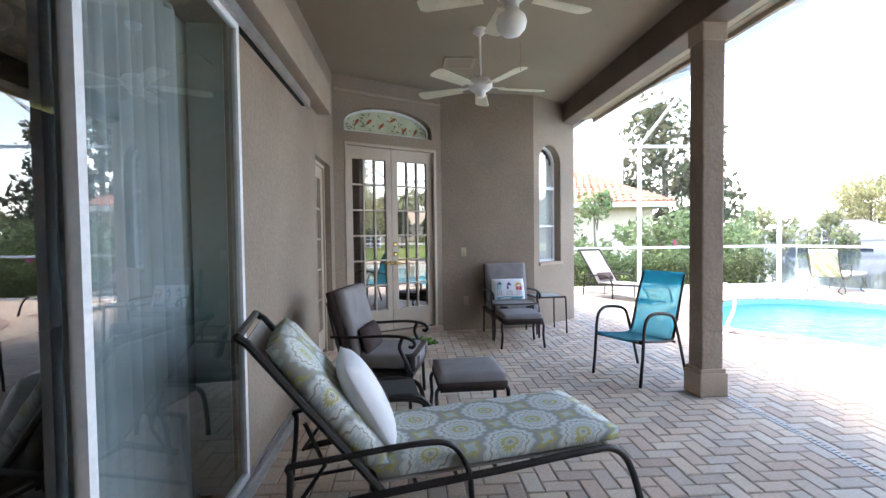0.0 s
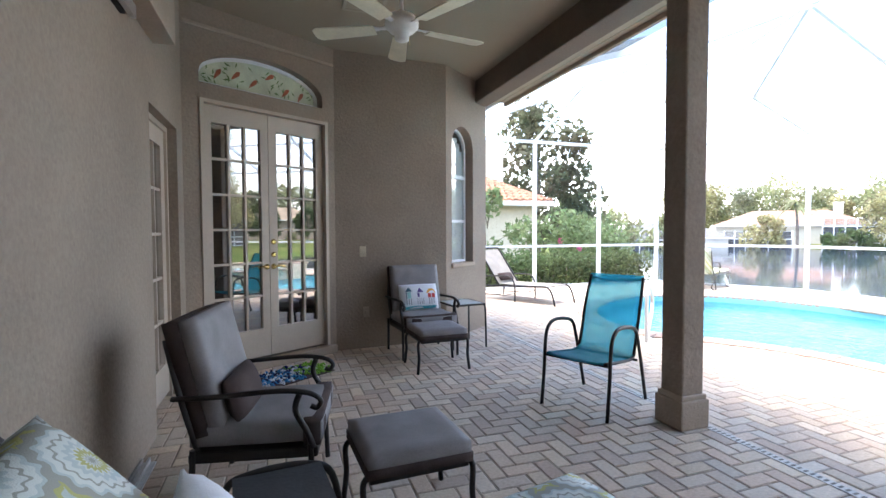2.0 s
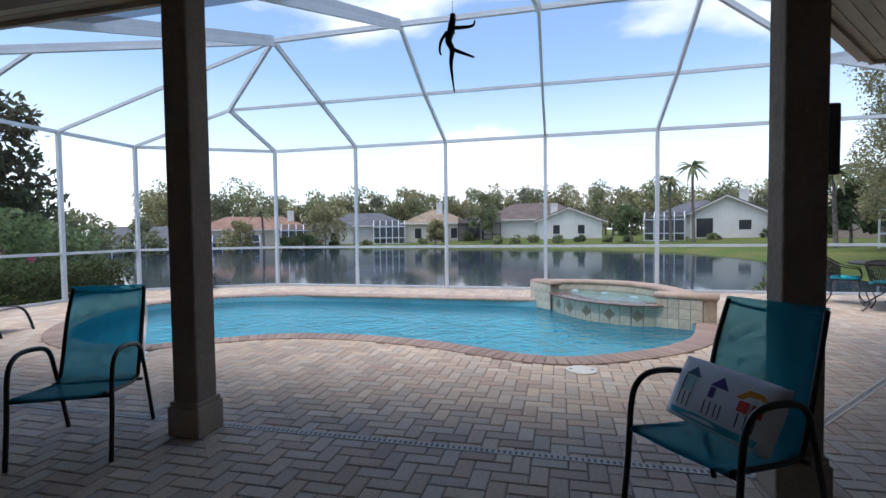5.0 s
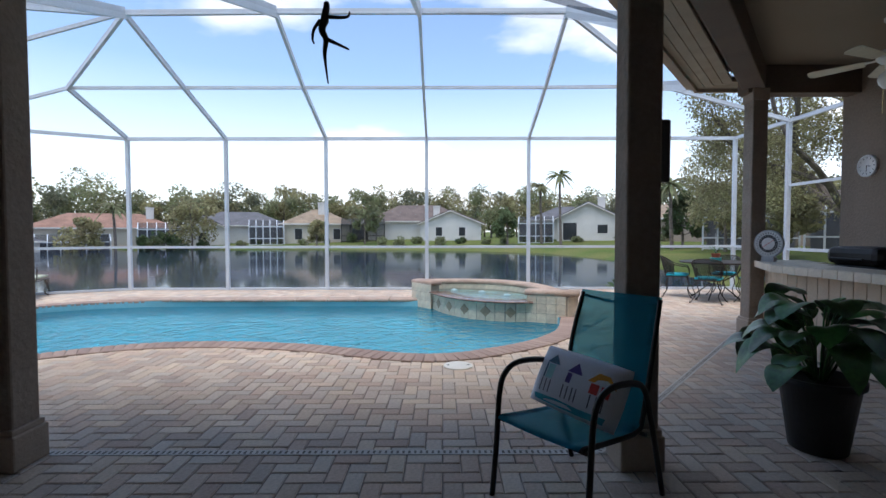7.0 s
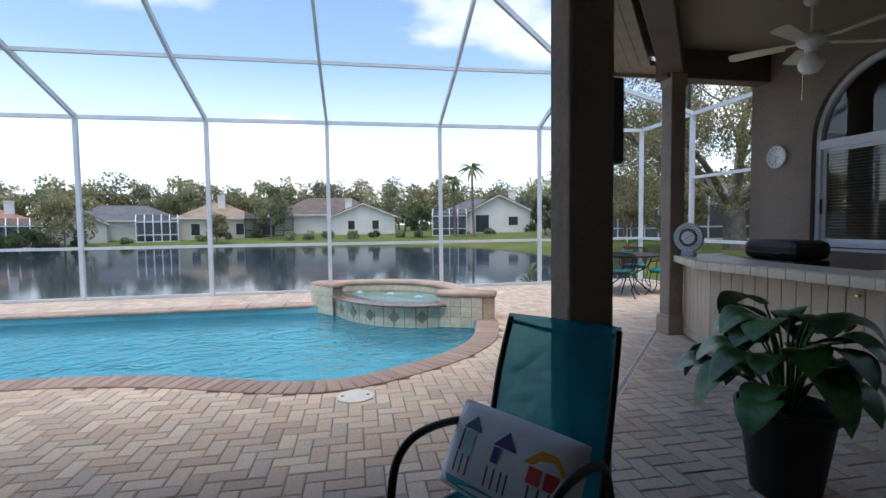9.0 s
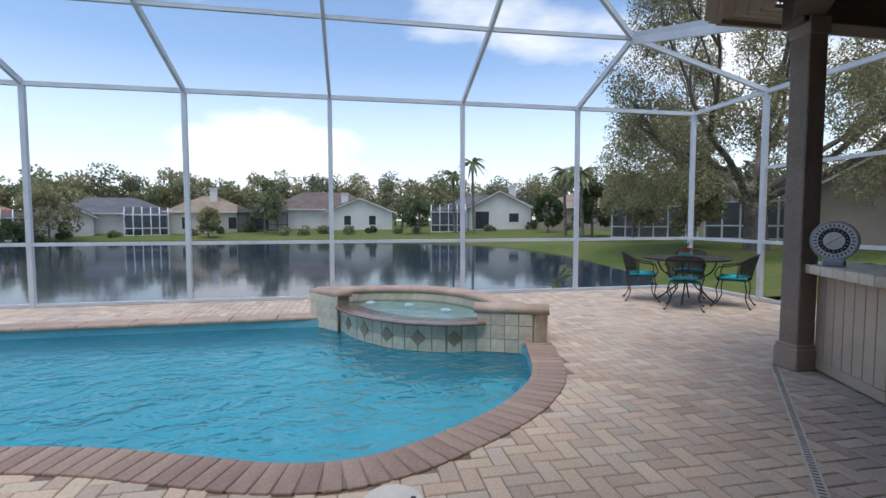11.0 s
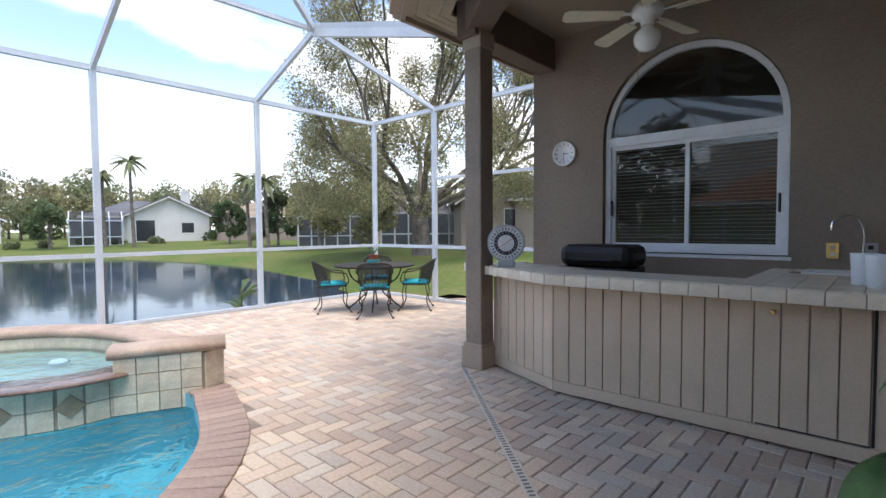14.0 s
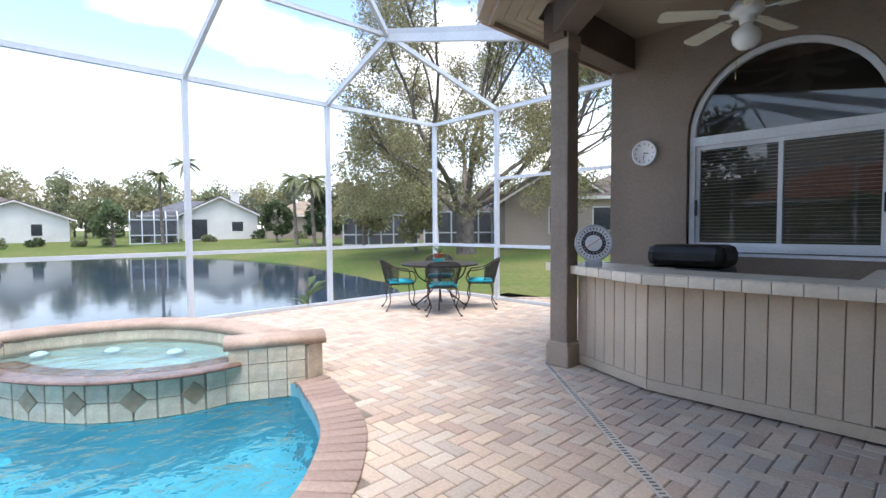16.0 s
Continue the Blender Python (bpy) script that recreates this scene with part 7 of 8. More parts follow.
tree("magnolia_tree", 15.2, 27.5, 9.2, 3.4, LEAF_MAG, "tall dark magnolia tree behind the neighbour's house", 2, 4200, 0.24, 0.22, 0.12, 40)
tree("small_tree", 6.0, 14.6, 2.7, 1.1, LEAF_BRIGHT, "small leafy tree by the neighbour's wall", 3, 900, 0.10, 0.05, 0.25, 16)
for k, (x, y, h, r) in enumerate(((8.6, 15.4, 2.3, 1.4), (10.3, 15.8, 2.2, 1.3), (11.6, 17.5, 2.4, 1.5))):
    b = thing("flowering_bush", pose(x, y, land(x, y)), "green garden bush with small pink flowers", "bush", "garden bushes")
    rng = random.Random(40 + k)
    cs = [(rng.uniform(-r, r) * 0.7, rng.uniform(-r, r) * 0.7, rng.uniform(0.3, h * 0.85)) for _ in range(18)]
    bm = bmesh.new()
    for c in cs[:8]:
        tube(bm, [(0, 0, -0.1), c], 0.02, 5, 1.0, 0.4)
    part("stems", bm, BARK, b)
    leaf_mesh("foliage", LEAF_BRIGHT, b, cs, [0.55] * 18, 1500, 0.10, 60 + k)
    if k == 0:
        for q in ((-0.2, -1.0, 1.35), (0.5, -1.0, 1.1)):
            bm = bmesh.new()
            for i in range(6):
                a = i * 1.047
                prism(bm, [(0, 0), (0.08, -0.035), (0.11, 0), (0.08, 0.035)], -0.004, 0.004, Matrix.Translation(q) @ Matrix.Rotation(a, 4, "Y") @ Matrix.Rotation(radians(70), 4, "X"))
            part("flower", bm, mat("pink_petal", (0.65, 0.10, 0.25), 0.6, bump=0), b, "pink flower")

# clipped hedge behind the cage
hedge = thing("hedge", pose(6.9, 12.35, -0.1), "low clipped dark green hedge behind the screens", "hedge")
rs_c = [(x, yy, zz) for x in np.arange(-2.9, 2.9, 0.28) for yy in (-0.25, 0.1, 0.4) for zz in (0.2, 0.5, 0.68)]
leaf_mesh("foliage", LEAF_DARK, hedge, rs_c, [0.22] * len(rs_c), 9000, 0.055, 9)
bm = bmesh.new()
for x in np.arange(-2.8, 2.9, 0.4):
    tube(bm, [(x, 0.05, 0), (x + 0.05, 0.1, 0.6)], 0.015, 5)
part("stems", bm, BARK, hedge)

# woods beyond the far houses
rng = random.Random(77)
groups = {0: [], 1: [], 2: []}
trunk = bmesh.new()
for k in range(230):
    az = radians(-66 + 142 * k / 229 + rng.uniform(-0.5, 0.5))
    R_ = rng.uniform(84, 112) if -30 < math.degrees(az) < 46 else rng.uniform(58, 90)
    x, y = R_ * math.cos(az), 1.8 + R_ * math.sin(az)
    if inside(LAKE, x, y) or lake_distance(x, y) < 12:
        continue
    z = land(x, y)
    h = (R_ * math.tan(radians(rng.uniform(3.1, 5.3))) + 1.2) * (1 if rng.random() > 0.1 else 1.15)
    g = rng.choice((0, 0, 1, 2, 2))
    for i in range(9):
        a, f = rng.uniform(0, 6.28), rng.random()
        groups[g].append((x + h * 0.34 * math.cos(a) * rng.random(), y + h * 0.34 * math.sin(a) * rng.random(), z + h * (0.22 + 0.7 * f), h * rng.uniform(0.13, 0.20)))
    tube(trunk, [(x, y, z - 0.2), (x, y, z + h * 0.6)], 0.2, 5, 1.0, 0.4)
woods = tagged(part("far_woods", trunk, BARK), "green and brown woods beyond the far houses", "trees", kind="stuff")
for g, mt in ((0, LEAF_MID), (1, LEAF_FAR), (2, LEAF_OLIVE)):
    tagged(leaf_mesh("woods_foliage", mt, woods, [c[:3] for c in groups[g]], [c[3] for c in groups[g]], 80000 if g != 1 else 40000, 0.28, 90 + g), kind="stuff")


def at(az, R_):
    a = radians(az)
    return R_ * math.cos(a), 1.8 + R_ * math.sin(a)


for k, (az, R_, h, r, lm, nm) in enumerate(((9.0, 64, 6.6, 2.4, LEAF_MID, "round_tree"), (27.5, 66, 7.0, 3.0, LEAF_OLIVE, "pine_tree"), (14.5, 62, 3.2, 1.5, LEAF_OLIVE, "small_tree"),
                                            (-8.0, 58, 4.2, 1.7, LEAF_BRIGHT, "garden_tree"), (30.5, 64, 3.6, 2.0, LEAF_DARK, "garden_tree"), (-27, 46, 4.6, 1.9, LEAF_DARK, "garden_tree"),
                                            (-22.5, 54, 4.0, 1.6, LEAF_DARK, "garden_tree"), (37, 66, 5.2, 2.2, LEAF_OLIVE, "garden_tree"), (46, 60, 5.2, 2.6, LEAF_MID, "garden_tree"),
                                            (51, 52, 5.5, 2.8, LEAF_MID, "garden_tree"), (55, 44, 5.4, 2.6, LEAF_BRIGHT, "garden_tree"), (-36, 33, 5.0, 2.2, LEAF_OLIVE, "garden_tree"), (-31, 40, 5.6, 2.4, LEAF_OLIVE, "garden_tree"))):
    tree(nm, *at(az, R_), h, r, lm, "leafy garden tree on the far lake bank", 100 + k, 1300, 0.26, 0.14, 0.28, 18)


def palm(az, R_, h, seed):
    x, y = at(az, R_)
    p = thing("palm_tree", pose(x, y, land(x, y) - 0.1), "slender palm tree on the far lake bank", "palm", "palms")
    rng = random.Random(seed)
    bm = bmesh.new()
    tube(bm, curve_pts([(0, 0, 0), (0.1, 0.1, h * 0.5), (0.0, 0.2, h)], 5), 0.17, 8, 1.0, 0.7)
    part("trunk", bm, BARK, p)
    bm = bmesh.new()
    for k in range(36):
        a, el, L = rng.uniform(0, 6.28), rng.uniform(-0.3, 1.1), rng.uniform(1.5, 2.1)
        d = Vector((math.cos(a), math.sin(a), 0))
        s = Vector((-d.y, d.x, 0))
        prev = None
        for i in range(7):
            t = i / 6
            q = Vector((0, 0.2, h)) + d * (L * t * math.cos(el * 0.6)) + Vector((0, 0, L * (math.sin(el) * t - 0.75 * t * t)))
            w = 0.15 * math.sin(math.pi * (0.12 + 0.85 * t))
            row = [bm.verts.new(q + s * w - Vector((0, 0, w * 0.6))), bm.verts.new(q), bm.verts.new(q - s * w - Vector((0, 0, w * 0.6)))]
            if prev:
                bm.faces.new((prev[0], prev[1], row[1], row[0]))
                bm.faces.new((prev[1], prev[2], row[2], row[1]))
            prev = row
    part("fronds", bm, LEAF_MID, p)


palm(-14.2, 56, 8.0, 1)
palm(-12.0, 58, 6.8, 2)
palm(34.2, 64, 6.5, 3)
palm(-26, 44, 5.6, 4)
palm(-24.3, 48, 6.0, 5)

# ---- outdoors: houses ----
WALLWHITE = mat("house_white", (0.66, 0.64, 0.60), 0.85, var=0.06, scale=0.6, fine=8, bump=0.2)
WALLCREAM = mat("house_cream", (0.58, 0.52, 0.42), 0.85, var=0.06, scale=0.6, fine=8, bump=0.2)
WALLTAN = mat("house_tan", (0.36, 0.29, 0.235), 0.85, var=0.06, scale=0.6, fine=8, bump=0.2)
ROOFS = {"brown": mat("shingle_brown", (0.15, 0.115, 0.10), 0.9, var=0.15, scale=1, fine=8, bump=0.3), "tan": mat("shingle_tan", (0.30, 0.23, 0.16), 0.9, var=0.15, scale=1, fine=8, bump=0.3),
         "grey": mat("shingle_grey", (0.13, 0.13, 0.14), 0.9, var=0.15, scale=1, fine=8, bump=0.3), "red": mat("roof_red", (0.30, 0.17, 0.12), 0.85, var=0.15, scale=1, fine=8, bump=0.3),
         "tile": mat("roof_clay", (0.46, 0.22, 0.13), 0.8, var=0.2, scale=2, fine=12, bump=0.3, rnd=0.2)}
WINDARK = mat("window_dark", (0.03, 0.035, 0.04), 0.15, var=0.1, bump=0)


def house(az, R_, w, d, eave, rise, wallm, roofm, kind, label, wins=(), chim=None, turn=0.0, place=None):
    """A house whose front looks at the lake; kind is hip or gable (gable end to the front)."""
    x, y = place or at(az, R_)
    z = min(land(x, y), 0.4) if not place else land(x, y)
    rot = az - 90 + turn
    h = thing("house", pose(x, y, z - 0.15, 0, 0, rot), label, "house")
    bm = bmesh.new()
    box(bm, 0, d / 2, eave / 2, w, d, eave)
    if kind == "gable":
        prism(bm, [(-w / 2, eave), (w / 2, eave), (0, eave + rise)], -d, 0.0, Matrix.Rotation(radians(90), 4, "X"))
    bmesh.ops.recalc_face_normals(bm, faces=bm.faces)
    part("wall", bm, wallm, h)
    o = 0.45
    bm = bmesh.new()
    if kind == "gable":
        for s in (-1, 1):
            e_ = eave - o * rise / (w / 2)
            prism(bm, [(s * (w / 2 + o), e_), (0, eave + rise), (0, eave + rise + 0.16), (s * (w / 2 + o), e_ + 0.16)], -d - o, o, Matrix.Rotation(radians(90), 4, "X"))
    else:
        a = [bm.verts.new(q) for q in ((-w / 2 - o, -o, eave), (w / 2 + o, -o, eave), (w / 2 + o, d + o, eave), (-w / 2 - o, d + o, eave))]
        rl = max(0.3, w / 2 - d / 2)
        b = [bm.verts.new((-rl, d / 2, eave + rise)), bm.verts.new((rl, d / 2, eave + rise))]
        for f in ((a[0], a[1], b[1], b[0]), (a[1], a[2], b[1]), (a[2], a[3], b[0], b[1]), (a[3], a[0], b[0]), (a[3], a[2], a[1], a[0])):
            bm.faces.new(f)
    bmesh.ops.recalc_face_normals(bm, faces=bm.faces)
    rf = part("roof", bm, roofm, h)
    bm = bmesh.new()
    if kind == "gable":
        for s in (-1, 1):
            e_ = eave - o * rise / (w / 2)
            prism(bm, [(s * (w / 2 + o), e_ - 0.12), (0, eave + rise - 0.12), (0, eave + rise + 0.02), (s * (w / 2 + o), e_ + 0.02)], o, o + 0.05, Matrix.Rotation(radians(90), 4, "X"))
    else:
        box(bm, 0, -o - 0.03, eave - 0.02, w + 2 * o, 0.05, 0.18)
        box(bm, -w / 2 - o, d / 2, eave - 0.02, 0.05, d + 2 * o, 0.18)
        box(bm, w / 2 + o, d / 2, eave - 0.02, 0.05, d + 2 * o, 0.18)
    bmesh.ops.recalc_face_normals(bm, faces=bm.faces)
    part("fascia", bm, WALLWHITE, rf)
    if chim is not None:
        bm = bmesh.new()
        box(bm, chim, d * 0.35, eave + rise * 0.75, 0.9, 0.8, rise * 1.3)
        box(bm, chim, d * 0.35, eave + rise * 1.4, 1.05, 0.95, 0.15)
        part("chimney", bm, WALLWHITE, rf)
    for u, v, ww, wh in wins:
        bm = bmesh.new()
        ring_frame(bm, [(u - ww / 2, v - wh / 2), (u + ww / 2, v - wh / 2), (u + ww / 2, v + wh / 2), (u - ww / 2, v + wh / 2)], 0.07, -0.04, 0.04, Matrix(((1, 0, 0, 0), (0, 0, 1, 0), (0, 1, 0, 0), (0, 0, 0, 1))))
        wn_ = part("window", bm, WALLWHITE, h)
        bm = bmesh.new()
        box(bm, u, -0.012, v, ww - 0.1, 0.02, wh - 0.1)
        part("pane", bm, WINDARK, wn_)
    return h


SCREEN_DARK = screen_mat("far_screen", 0.45)
# wall colour darkened to blue-grey to hold the shade inside the lanais
LANAI_SHADE = mat("lanai_wall_painted_shade", (0.16, 0.17, 0.20), 0.85, var=0.1, scale=1, fine=8, bump=0.1)


def lanai(az, R_, w, d, hgt, label, turn=0.0, cols=5, white=True):
    x, y = at(az, R_)
    c = thing("screened_lanai", pose(x, y, land(x, y) - 0.1, 0, 0, az - 90 + turn), label, "screen enclosure", "neighbours' pool cages")
    mt = CAGE if white else BLACKMETAL
    for k in range(cols + 1):
        u = -w / 2 + w * k / cols
        bm = bmesh.new()
        box(bm, u, 0, hgt / 2, 0.11, 0.11, hgt)
        bar3(bm, (u, 0, hgt), (u, d * 0.4, hgt + 0.9), 0.09, 0.11)
        bar3(bm, (u, d * 0.4, hgt + 0.9), (u, d, hgt + 0.4), 0.09, 0.11)
        part("post", bm, mt, c)
    for v in (0.12, 0.95, hgt):
        bm = bmesh.new()
        box(bm, 0, 0, v, w, 0.09, 0.10)
        part("rail", bm, mt, c)
    for s in (-1, 1):
        bm = bmesh.new()
        for v in (0.95, hgt):
            box(bm, s * w / 2, d / 2, v, 0.09, d, 0.10)
        part("side_rail", bm, mt, c)
    bm = bmesh.new()
    for q in ([(-w / 2, 0, 0.1), (w / 2, 0, 0.1), (w / 2, 0, hgt), (-w / 2, 0, hgt)], [(-w / 2, 0, hgt), (w / 2, 0, hgt), (w / 2, d * 0.4, hgt + 0.9), (-w / 2, d * 0.4, hgt + 0.9)]):
        bm.faces.new([bm.verts.new(p_) for p_ in q])
    part("screen", bm, SCREEN_DARK, c)
    # back wall in a dark colour that stands for shade behind the screens
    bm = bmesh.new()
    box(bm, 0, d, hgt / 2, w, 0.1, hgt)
    part("back_wall", bm, LANAI_SHADE if white else WINDARK, c)


house(2.6, 70, 15, 9, 2.7, 2.6, WALLWHITE, ROOFS["brown"], "hip", "white house with broad brown hip roof by the lake", ((3.5, 1.5, 1.2, 1.2),), None)
house(-1.2, 66, 8.4, 7, 2.6, 1.7, WALLWHITE, ROOFS["brown"], "gable", "white gabled house wing with chimney by the lake", ((-1.6, 1.4, 1.0, 1.3), (1.6, 1.4, 1.0, 1.3)), -2.0)
house(14.4, 69, 9.5, 8, 2.8, 2.2, WALLCREAM, ROOFS["tan"], "hip", "cream house with tan hip roof by the lake", ((-2.6, 1.4, 1.1, 1.6), (0, 1.4, 1.1, 1.6), (2.6, 1.4, 1.1, 1.6)), 0.5)
house(22.8, 73, 13, 8, 2.6, 2.1, WALLWHITE, ROOFS["grey"], "hip", "white house with grey hip roof by the lake", ((3, 1.4, 1.2, 1.2),), None)
house(26.5, 70, 5.5, 6, 2.5, 1.6, WALLWHITE, ROOFS["grey"], "gable", "white gabled house wing by the lake", ((0, 1.3, 1.0, 1.2),), None)
house(35, 74, 16, 8, 2.7, 2.0, WALLCREAM, ROOFS["red"], "hip", "cream house with red tiled hip roof by the lake", ((4, 1.4, 1.2, 1.2), (0, 1.4, 1.2, 1.2)), 5.0)
house(46, 66, 14, 8, 2.7, 2.0, WALLWHITE, ROOFS["grey"], "hip", "white house with grey hip roof by the lake", ((3, 1.4, 1.2, 1.2),), None)
house(-17.2, 62, 7.6, 8, 3.0, 1.9, WALLWHITE, ROOFS["grey"], "gable", "white gabled house with grey roof and chimney by the lake", ((1.7, 1.6, 1.3, 1.2), (-2.2, 1.3, 1.8, 2.3)), 1.6)
house(-14.6, 67, 10, 8, 2.8, 2.0, WALLWHITE, ROOFS["grey"], "hip", "white house with dark grey hip roof by the lake", (), None)
house(-27, 60, 12, 8, 2.7, 1.9, WALLTAN, ROOFS["tan"], "hip", "tan house with hip roof behind lakeside trees", (), None)
house(-40, 50, 12, 8, 2.8, 2.0, WALLTAN, ROOFS["brown"], "hip", "tan house with brown hip roof behind the oak", (), None)
house(-51.5, 33, 6.5, 8, 3.1, 2.0, WALLTAN, ROOFS["brown"], "gable", "tan stucco house with gabled tiled roof on the lawn", ((0.0, 1.7, 1.1, 1.7),), None, 8)
house(-60.5, 33, 10, 8, 3.0, 1.9, WALLTAN, ROOFS["brown"], "hip", "tan stucco house with hipped tile roof on the lawn", ((-2.5, 1.7, 1.2, 1.5), (1.0, 1.7, 1.2, 1.5)), None, 8)
for az, R_, w, lb, wh, cl_ in ((-11.3, 60, 4.2, "white screened lanai on the far bank", True, 4), (20.0, 68, 4.4, "white screened lanai on the far bank", True, 5), (9.2, 68, 6.0, "dark screened lanai on the far bank", False, 5),
                               (37.5, 69, 7.0, "white screened lanai on the far bank", True, 6), (30.3, 70, 5.0, "white screened lanai on the far bank", True, 5), (-33, 42, 6.0, "white screened lanai behind the oak", True, 6),
                               (-42, 38, 6.0, "dark screened lanai with white rails behind the oak", True, 6), (47, 60, 5.0, "white screened lanai on the far bank", True, 5)):
    lanai(az, R_, w, 4.0, 2.5, lb, 0.0, cl_, wh)
rng = random.Random(31)
for k in range(26):
    az = -24 + 66 * k / 25 + rng.uniform(-0.8, 0.8)
    R_ = 60.5 + rng.uniform(-1, 3)
    x, y = at(az, R_)
    if lake_distance(x, y) < 3:
        R_ += 6
        x, y = at(az, R_)
    sh = thing("garden_shrub", pose(x, y, land(x, y)), "rounded green shrub on the far bank", "shrub", "far bank shrubs")
    s_ = rng.uniform(0.5, 1.1)
    leaf_mesh("foliage", rng.choice((LEAF_DARK, LEAF_MID, LEAF_MID)), sh, [(rng.uniform(-1, 1) * s_, rng.uniform(-0.5, 0.5), rng.uniform(0.2, 0.9) * s_) for _ in range(7)], [0.55 * s_] * 7, 420, 0.16, 300 + k)

# neighbour's house beyond the hedge
nb = thing("neighbour_house", pose(0, 0, 0), "beige house with orange clay tile roof beyond the hedge", "house")
bm = bmesh.new()
prism(bm, [(2.0, 20.4), (10.3, 19.4), (11.2, 27.0), (2.9, 28.0)], -0.3, 2.55)
bmesh.ops.recalc_face_normals(bm, faces=bm.faces)
part("wall", bm, WALLCREAM, nb)
bm = bmesh.new()
prism(bm, [(1.5, 25.0), (11.2, 24.2), (11.6, 29.5), (1.9, 30.2)], 0.0, 6.3)
bmesh.ops.recalc_face_normals(bm, faces=bm.faces)
part("upper_wall", bm, WALLCREAM, nb, "tall beige upper wall")
bm = bmesh.new()
a = [bm.verts.new(q) for q in ((1.4, 19.9, 2.55), (10.9, 18.8, 2.55), (11.9, 27.6, 2.55), (2.4, 28.7, 2.55))]
b = [bm.verts.new((3.4, 23.9, 4.35)), bm.verts.new((8.2, 23.3, 4.35))]
for f in ((a[0], a[1], b[1], b[0]), (a[1], a[2], b[1]), (a[2], a[3], b[0], b[1]), (a[3], a[0], b[0])):
    bm.faces.new(f)
bmesh.ops.recalc_face_normals(bm, faces=bm.faces)
rf = part("roof", bm, ROOFS["tile"], nb)
bm = bmesh.new()
bar3(bm, (1.4, 19.9, 2.47), (10.9, 18.8, 2.47), 0.06, 0.2)
bar3(bm, (10.9, 18.8, 2.47), (11.9, 27.6, 2.47), 0.06, 0.2)
part("fascia", bm, WALLWHITE, rf)
# barrel tiles in rows up the two visible slopes
bm = bmesh.new()
for (p0, p1, q0, q1) in (((1.4, 19.9, 2.56), (10.9, 18.8, 2.56), (3.4, 23.9, 4.37), (8.2, 23.3, 4.37)), ((10.9, 18.8, 2.56), (11.9, 27.6, 2.56), (8.2, 23.3, 4.37), (8.25, 23.35, 4.37))):
    p0, p1, q0, q1 = (Vector(v) for v in (p0, p1, q0, q1))
    for r in range(13):
        f0, f1 = r / 13, (r + 1) / 13
        a0, a1, b0, b1 = p0.lerp(q0, f0), p1.lerp(q1, f0), p0.lerp(q0, f1), p1.lerp(q1, f1)
        cnt = max(2, int((a1 - a0).length / 0.30))
        for k in range(cnt):
            t = (k + 0.5) / cnt
            tube(bm, [a0.lerp(a1, t) + Vector((0, 0, 0.05)), b0.lerp(b1, t) + Vector((0, 0, 0.01))], 0.10, 6, 0.8)
tagged(part("clay_tiles", bm, ROOFS["tile"], rf, "orange and brown barrel roof tiles"), kind="stuff")

# banana shoot at the water's edge
sp = thing("shore_plant", pose(12.3, -2.9, -0.75), "small yellow-green shoot growing at the lake edge", "plant")
bm = bmesh.new()
rng = random.Random(2)
for k in range(7):
    a, L = k * 0.9, rng.uniform(0.25, 0.45)
    d = Vector((math.cos(a), math.sin(a), 0))
    s = Vector((-d.y, d.x, 0))
    z0 = 0.4 + 0.08 * k
    v = [bm.verts.new(q) for q in (Vector((0, 0, z0)), d * L * 0.5 + s * 0.08 + Vector((0, 0, z0 + 0.2)), d * L + Vector((0, 0, z0 + 0.22)), d * L * 0.5 - s * 0.08 + Vector((0, 0, z0 + 0.2)))]
    bm.faces.new(v)
part("leaves", bm, LEAF_BRIGHT, sp)
bm = bmesh.new()
tube(bm, [(0, 0, 0), (0.02, 0, 0.95)], 0.03, 6, 1.0, 0.6)
part("stem", bm, LEAF_OLIVE, sp)


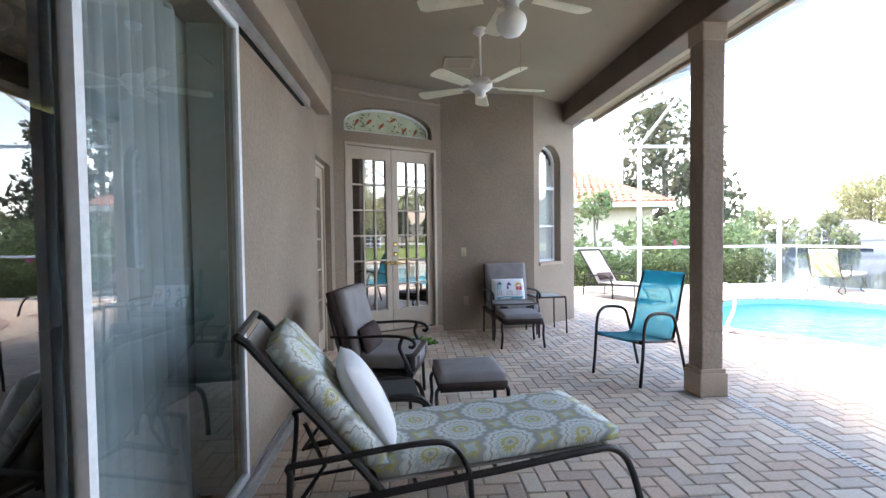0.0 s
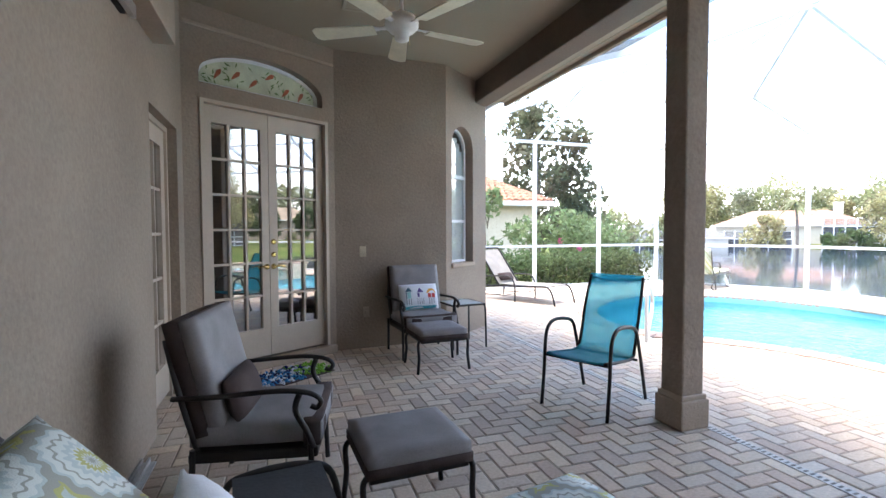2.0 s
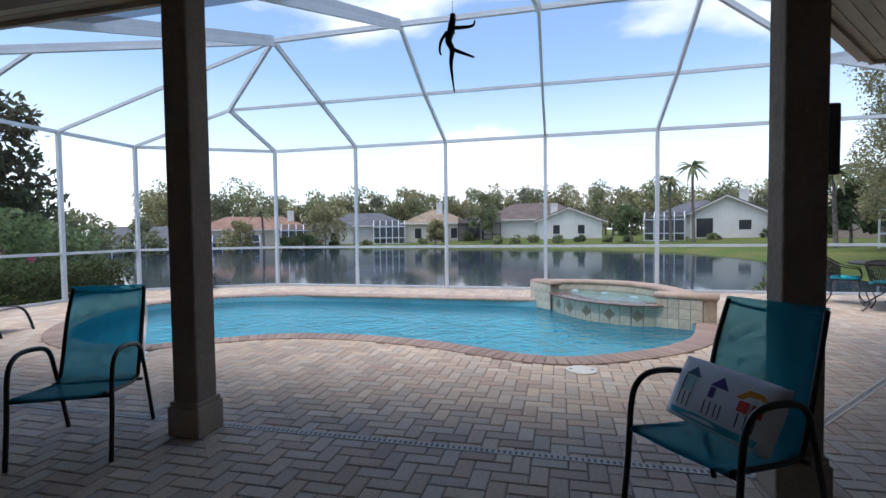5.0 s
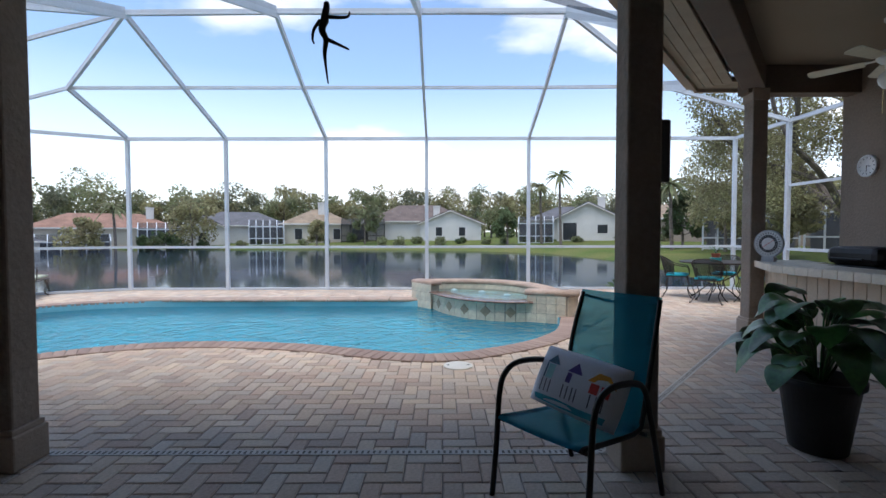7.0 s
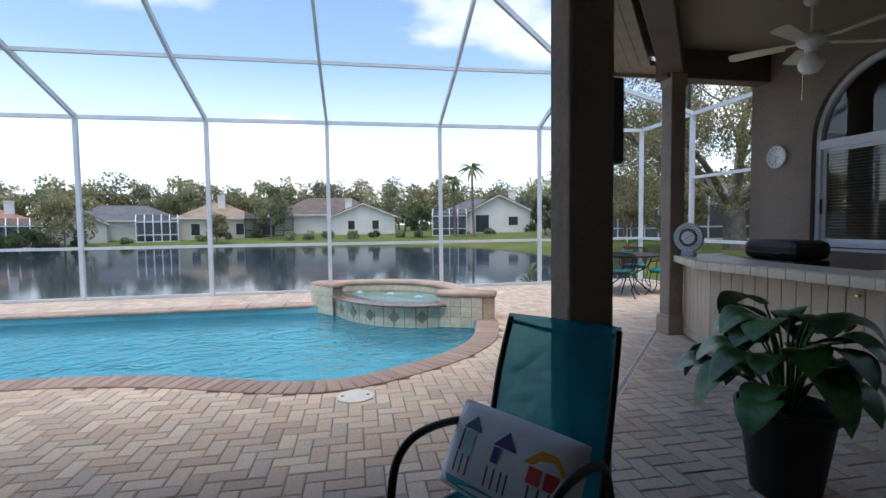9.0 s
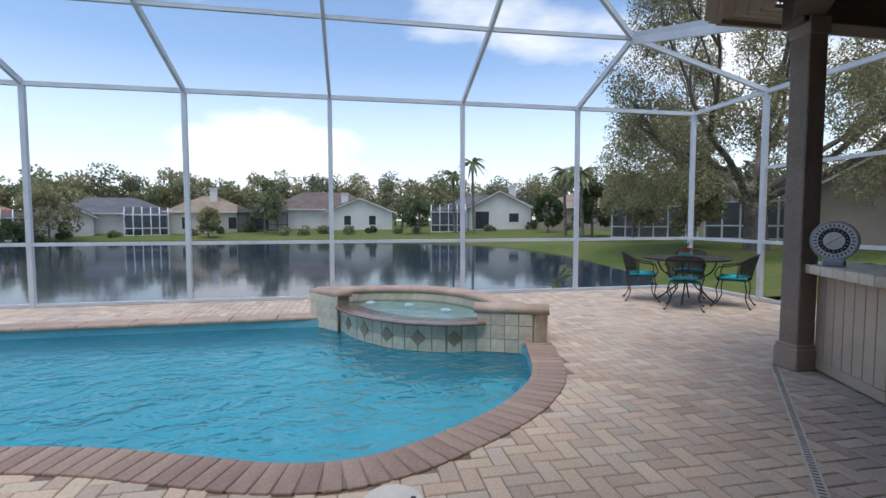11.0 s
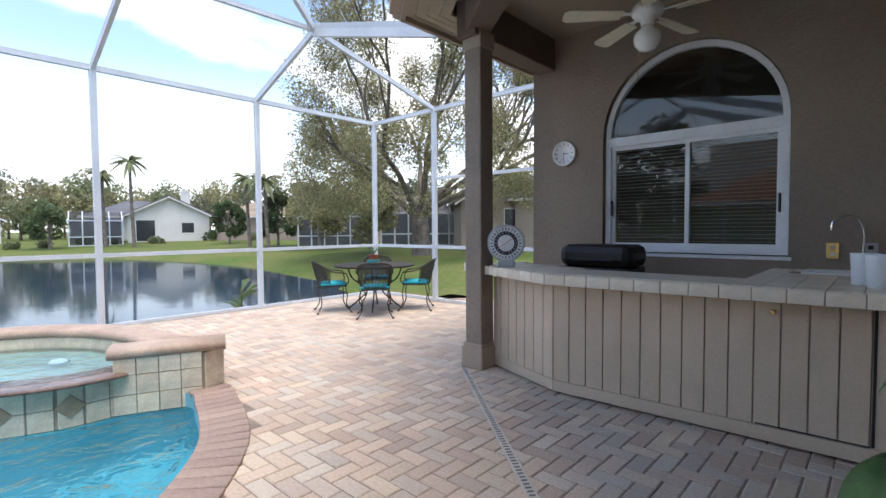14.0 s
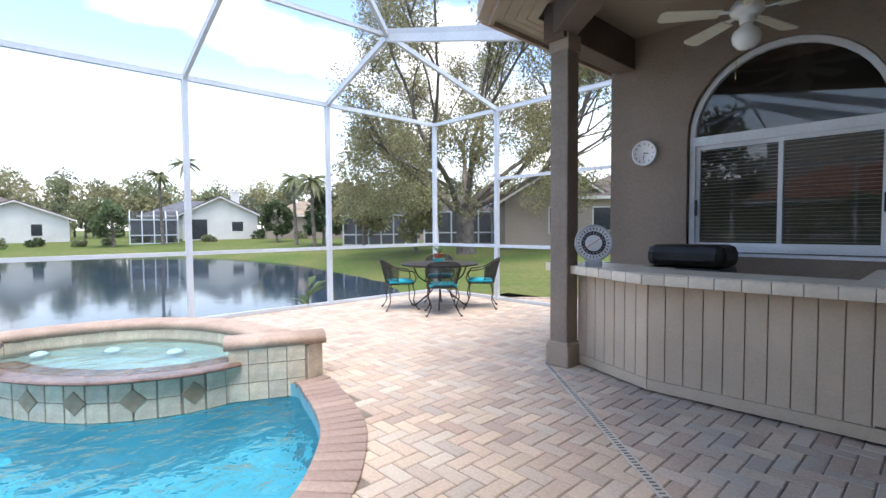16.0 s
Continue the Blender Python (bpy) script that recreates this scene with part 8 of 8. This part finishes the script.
# ---- pavers, herringbone ----
def paver_bm(w, d):
    bm = bmesh.new()
    g, h, e = 0.0035, 0.0, 0.006
    a = [bm.verts.new((x, y, -0.02)) for x, y in ((g, g), (w - g, g), (w - g, d - g), (g, d - g))]
    b = [bm.verts.new((x, y, h - 0.005)) for x, y in ((g, g), (w - g, g), (w - g, d - g), (g, d - g))]
    c = [bm.verts.new((x, y, h)) for x, y in ((g + e, g + e), (w - g - e, g + e), (w - g - e, d - g - e), (g + e, d - g - e))]
    for lo, hi in ((a, b), (b, c)):
        for i in range(4):
            bm.faces.new((lo[i], lo[(i + 1) % 4], hi[(i + 1) % 4], hi[i]))
    bm.faces.new(c)
    return bm


PW = 0.105
bmH, bmV = paver_bm(2 * PW, PW), paver_bm(PW, 2 * PW)
tmpl = {}
for key, b_ in (("H", bmH), ("V", bmV)):
    me = bpy.data.meshes.new("paver_" + key)
    b_.to_mesh(me)
    b_.free()
    me.materials.append(PAVER_ONE)
    tmpl[key] = (me, np.array([v.co[:] for v in me.vertices]), [tuple(p.vertices) for p in me.polygons])
pool_edge = offset(POOL, SGN * 0.04)
verts, faces, singles, base = [], [], 0, 0
rng = random.Random(4)
for i in range(-10, 108):
    for j in range(-80, 114):
        c = (i - j) % 4
        if c not in (0, 3):
            continue
        x, y = i * PW, j * PW
        kind = "H" if c == 0 else "V"
        mx_, my_ = (x + PW, y + PW / 2) if kind == "H" else (x + PW / 2, y + PW)
        if not inside(DECK, mx_, my_) or (4 < mx_ < 9.8 and -0.8 < my_ < 10 and (inside(pool_edge, mx_, my_) or inside(SPA_OUT, mx_, my_))):
            continue
        lift = rng.uniform(-0.0015, 0.0015)
        if singles < 300 and 2.1 < mx_ < 4.6 and 0.9 < my_ < 3.4:
            ob = new("paver", tmpl[kind][0])
            ob.location = (x, y, lift)
            ob.parent = deck
            singles += 1
            continue
        me, co, fs = tmpl[kind]
        verts.append(co + np.array((x, y, lift)))
        faces += [tuple(base + k for k in f) for f in fs]
        base += len(co)
me = bpy.data.meshes.new("pavers")
me.from_pydata(np.concatenate(verts).tolist(), [], faces)
me.materials.append(PAVER)
pav = new("pavers", me)
pav.parent = deck
tagged(pav, "tan and rose brick pavers in herringbone pattern", kind="stuff")
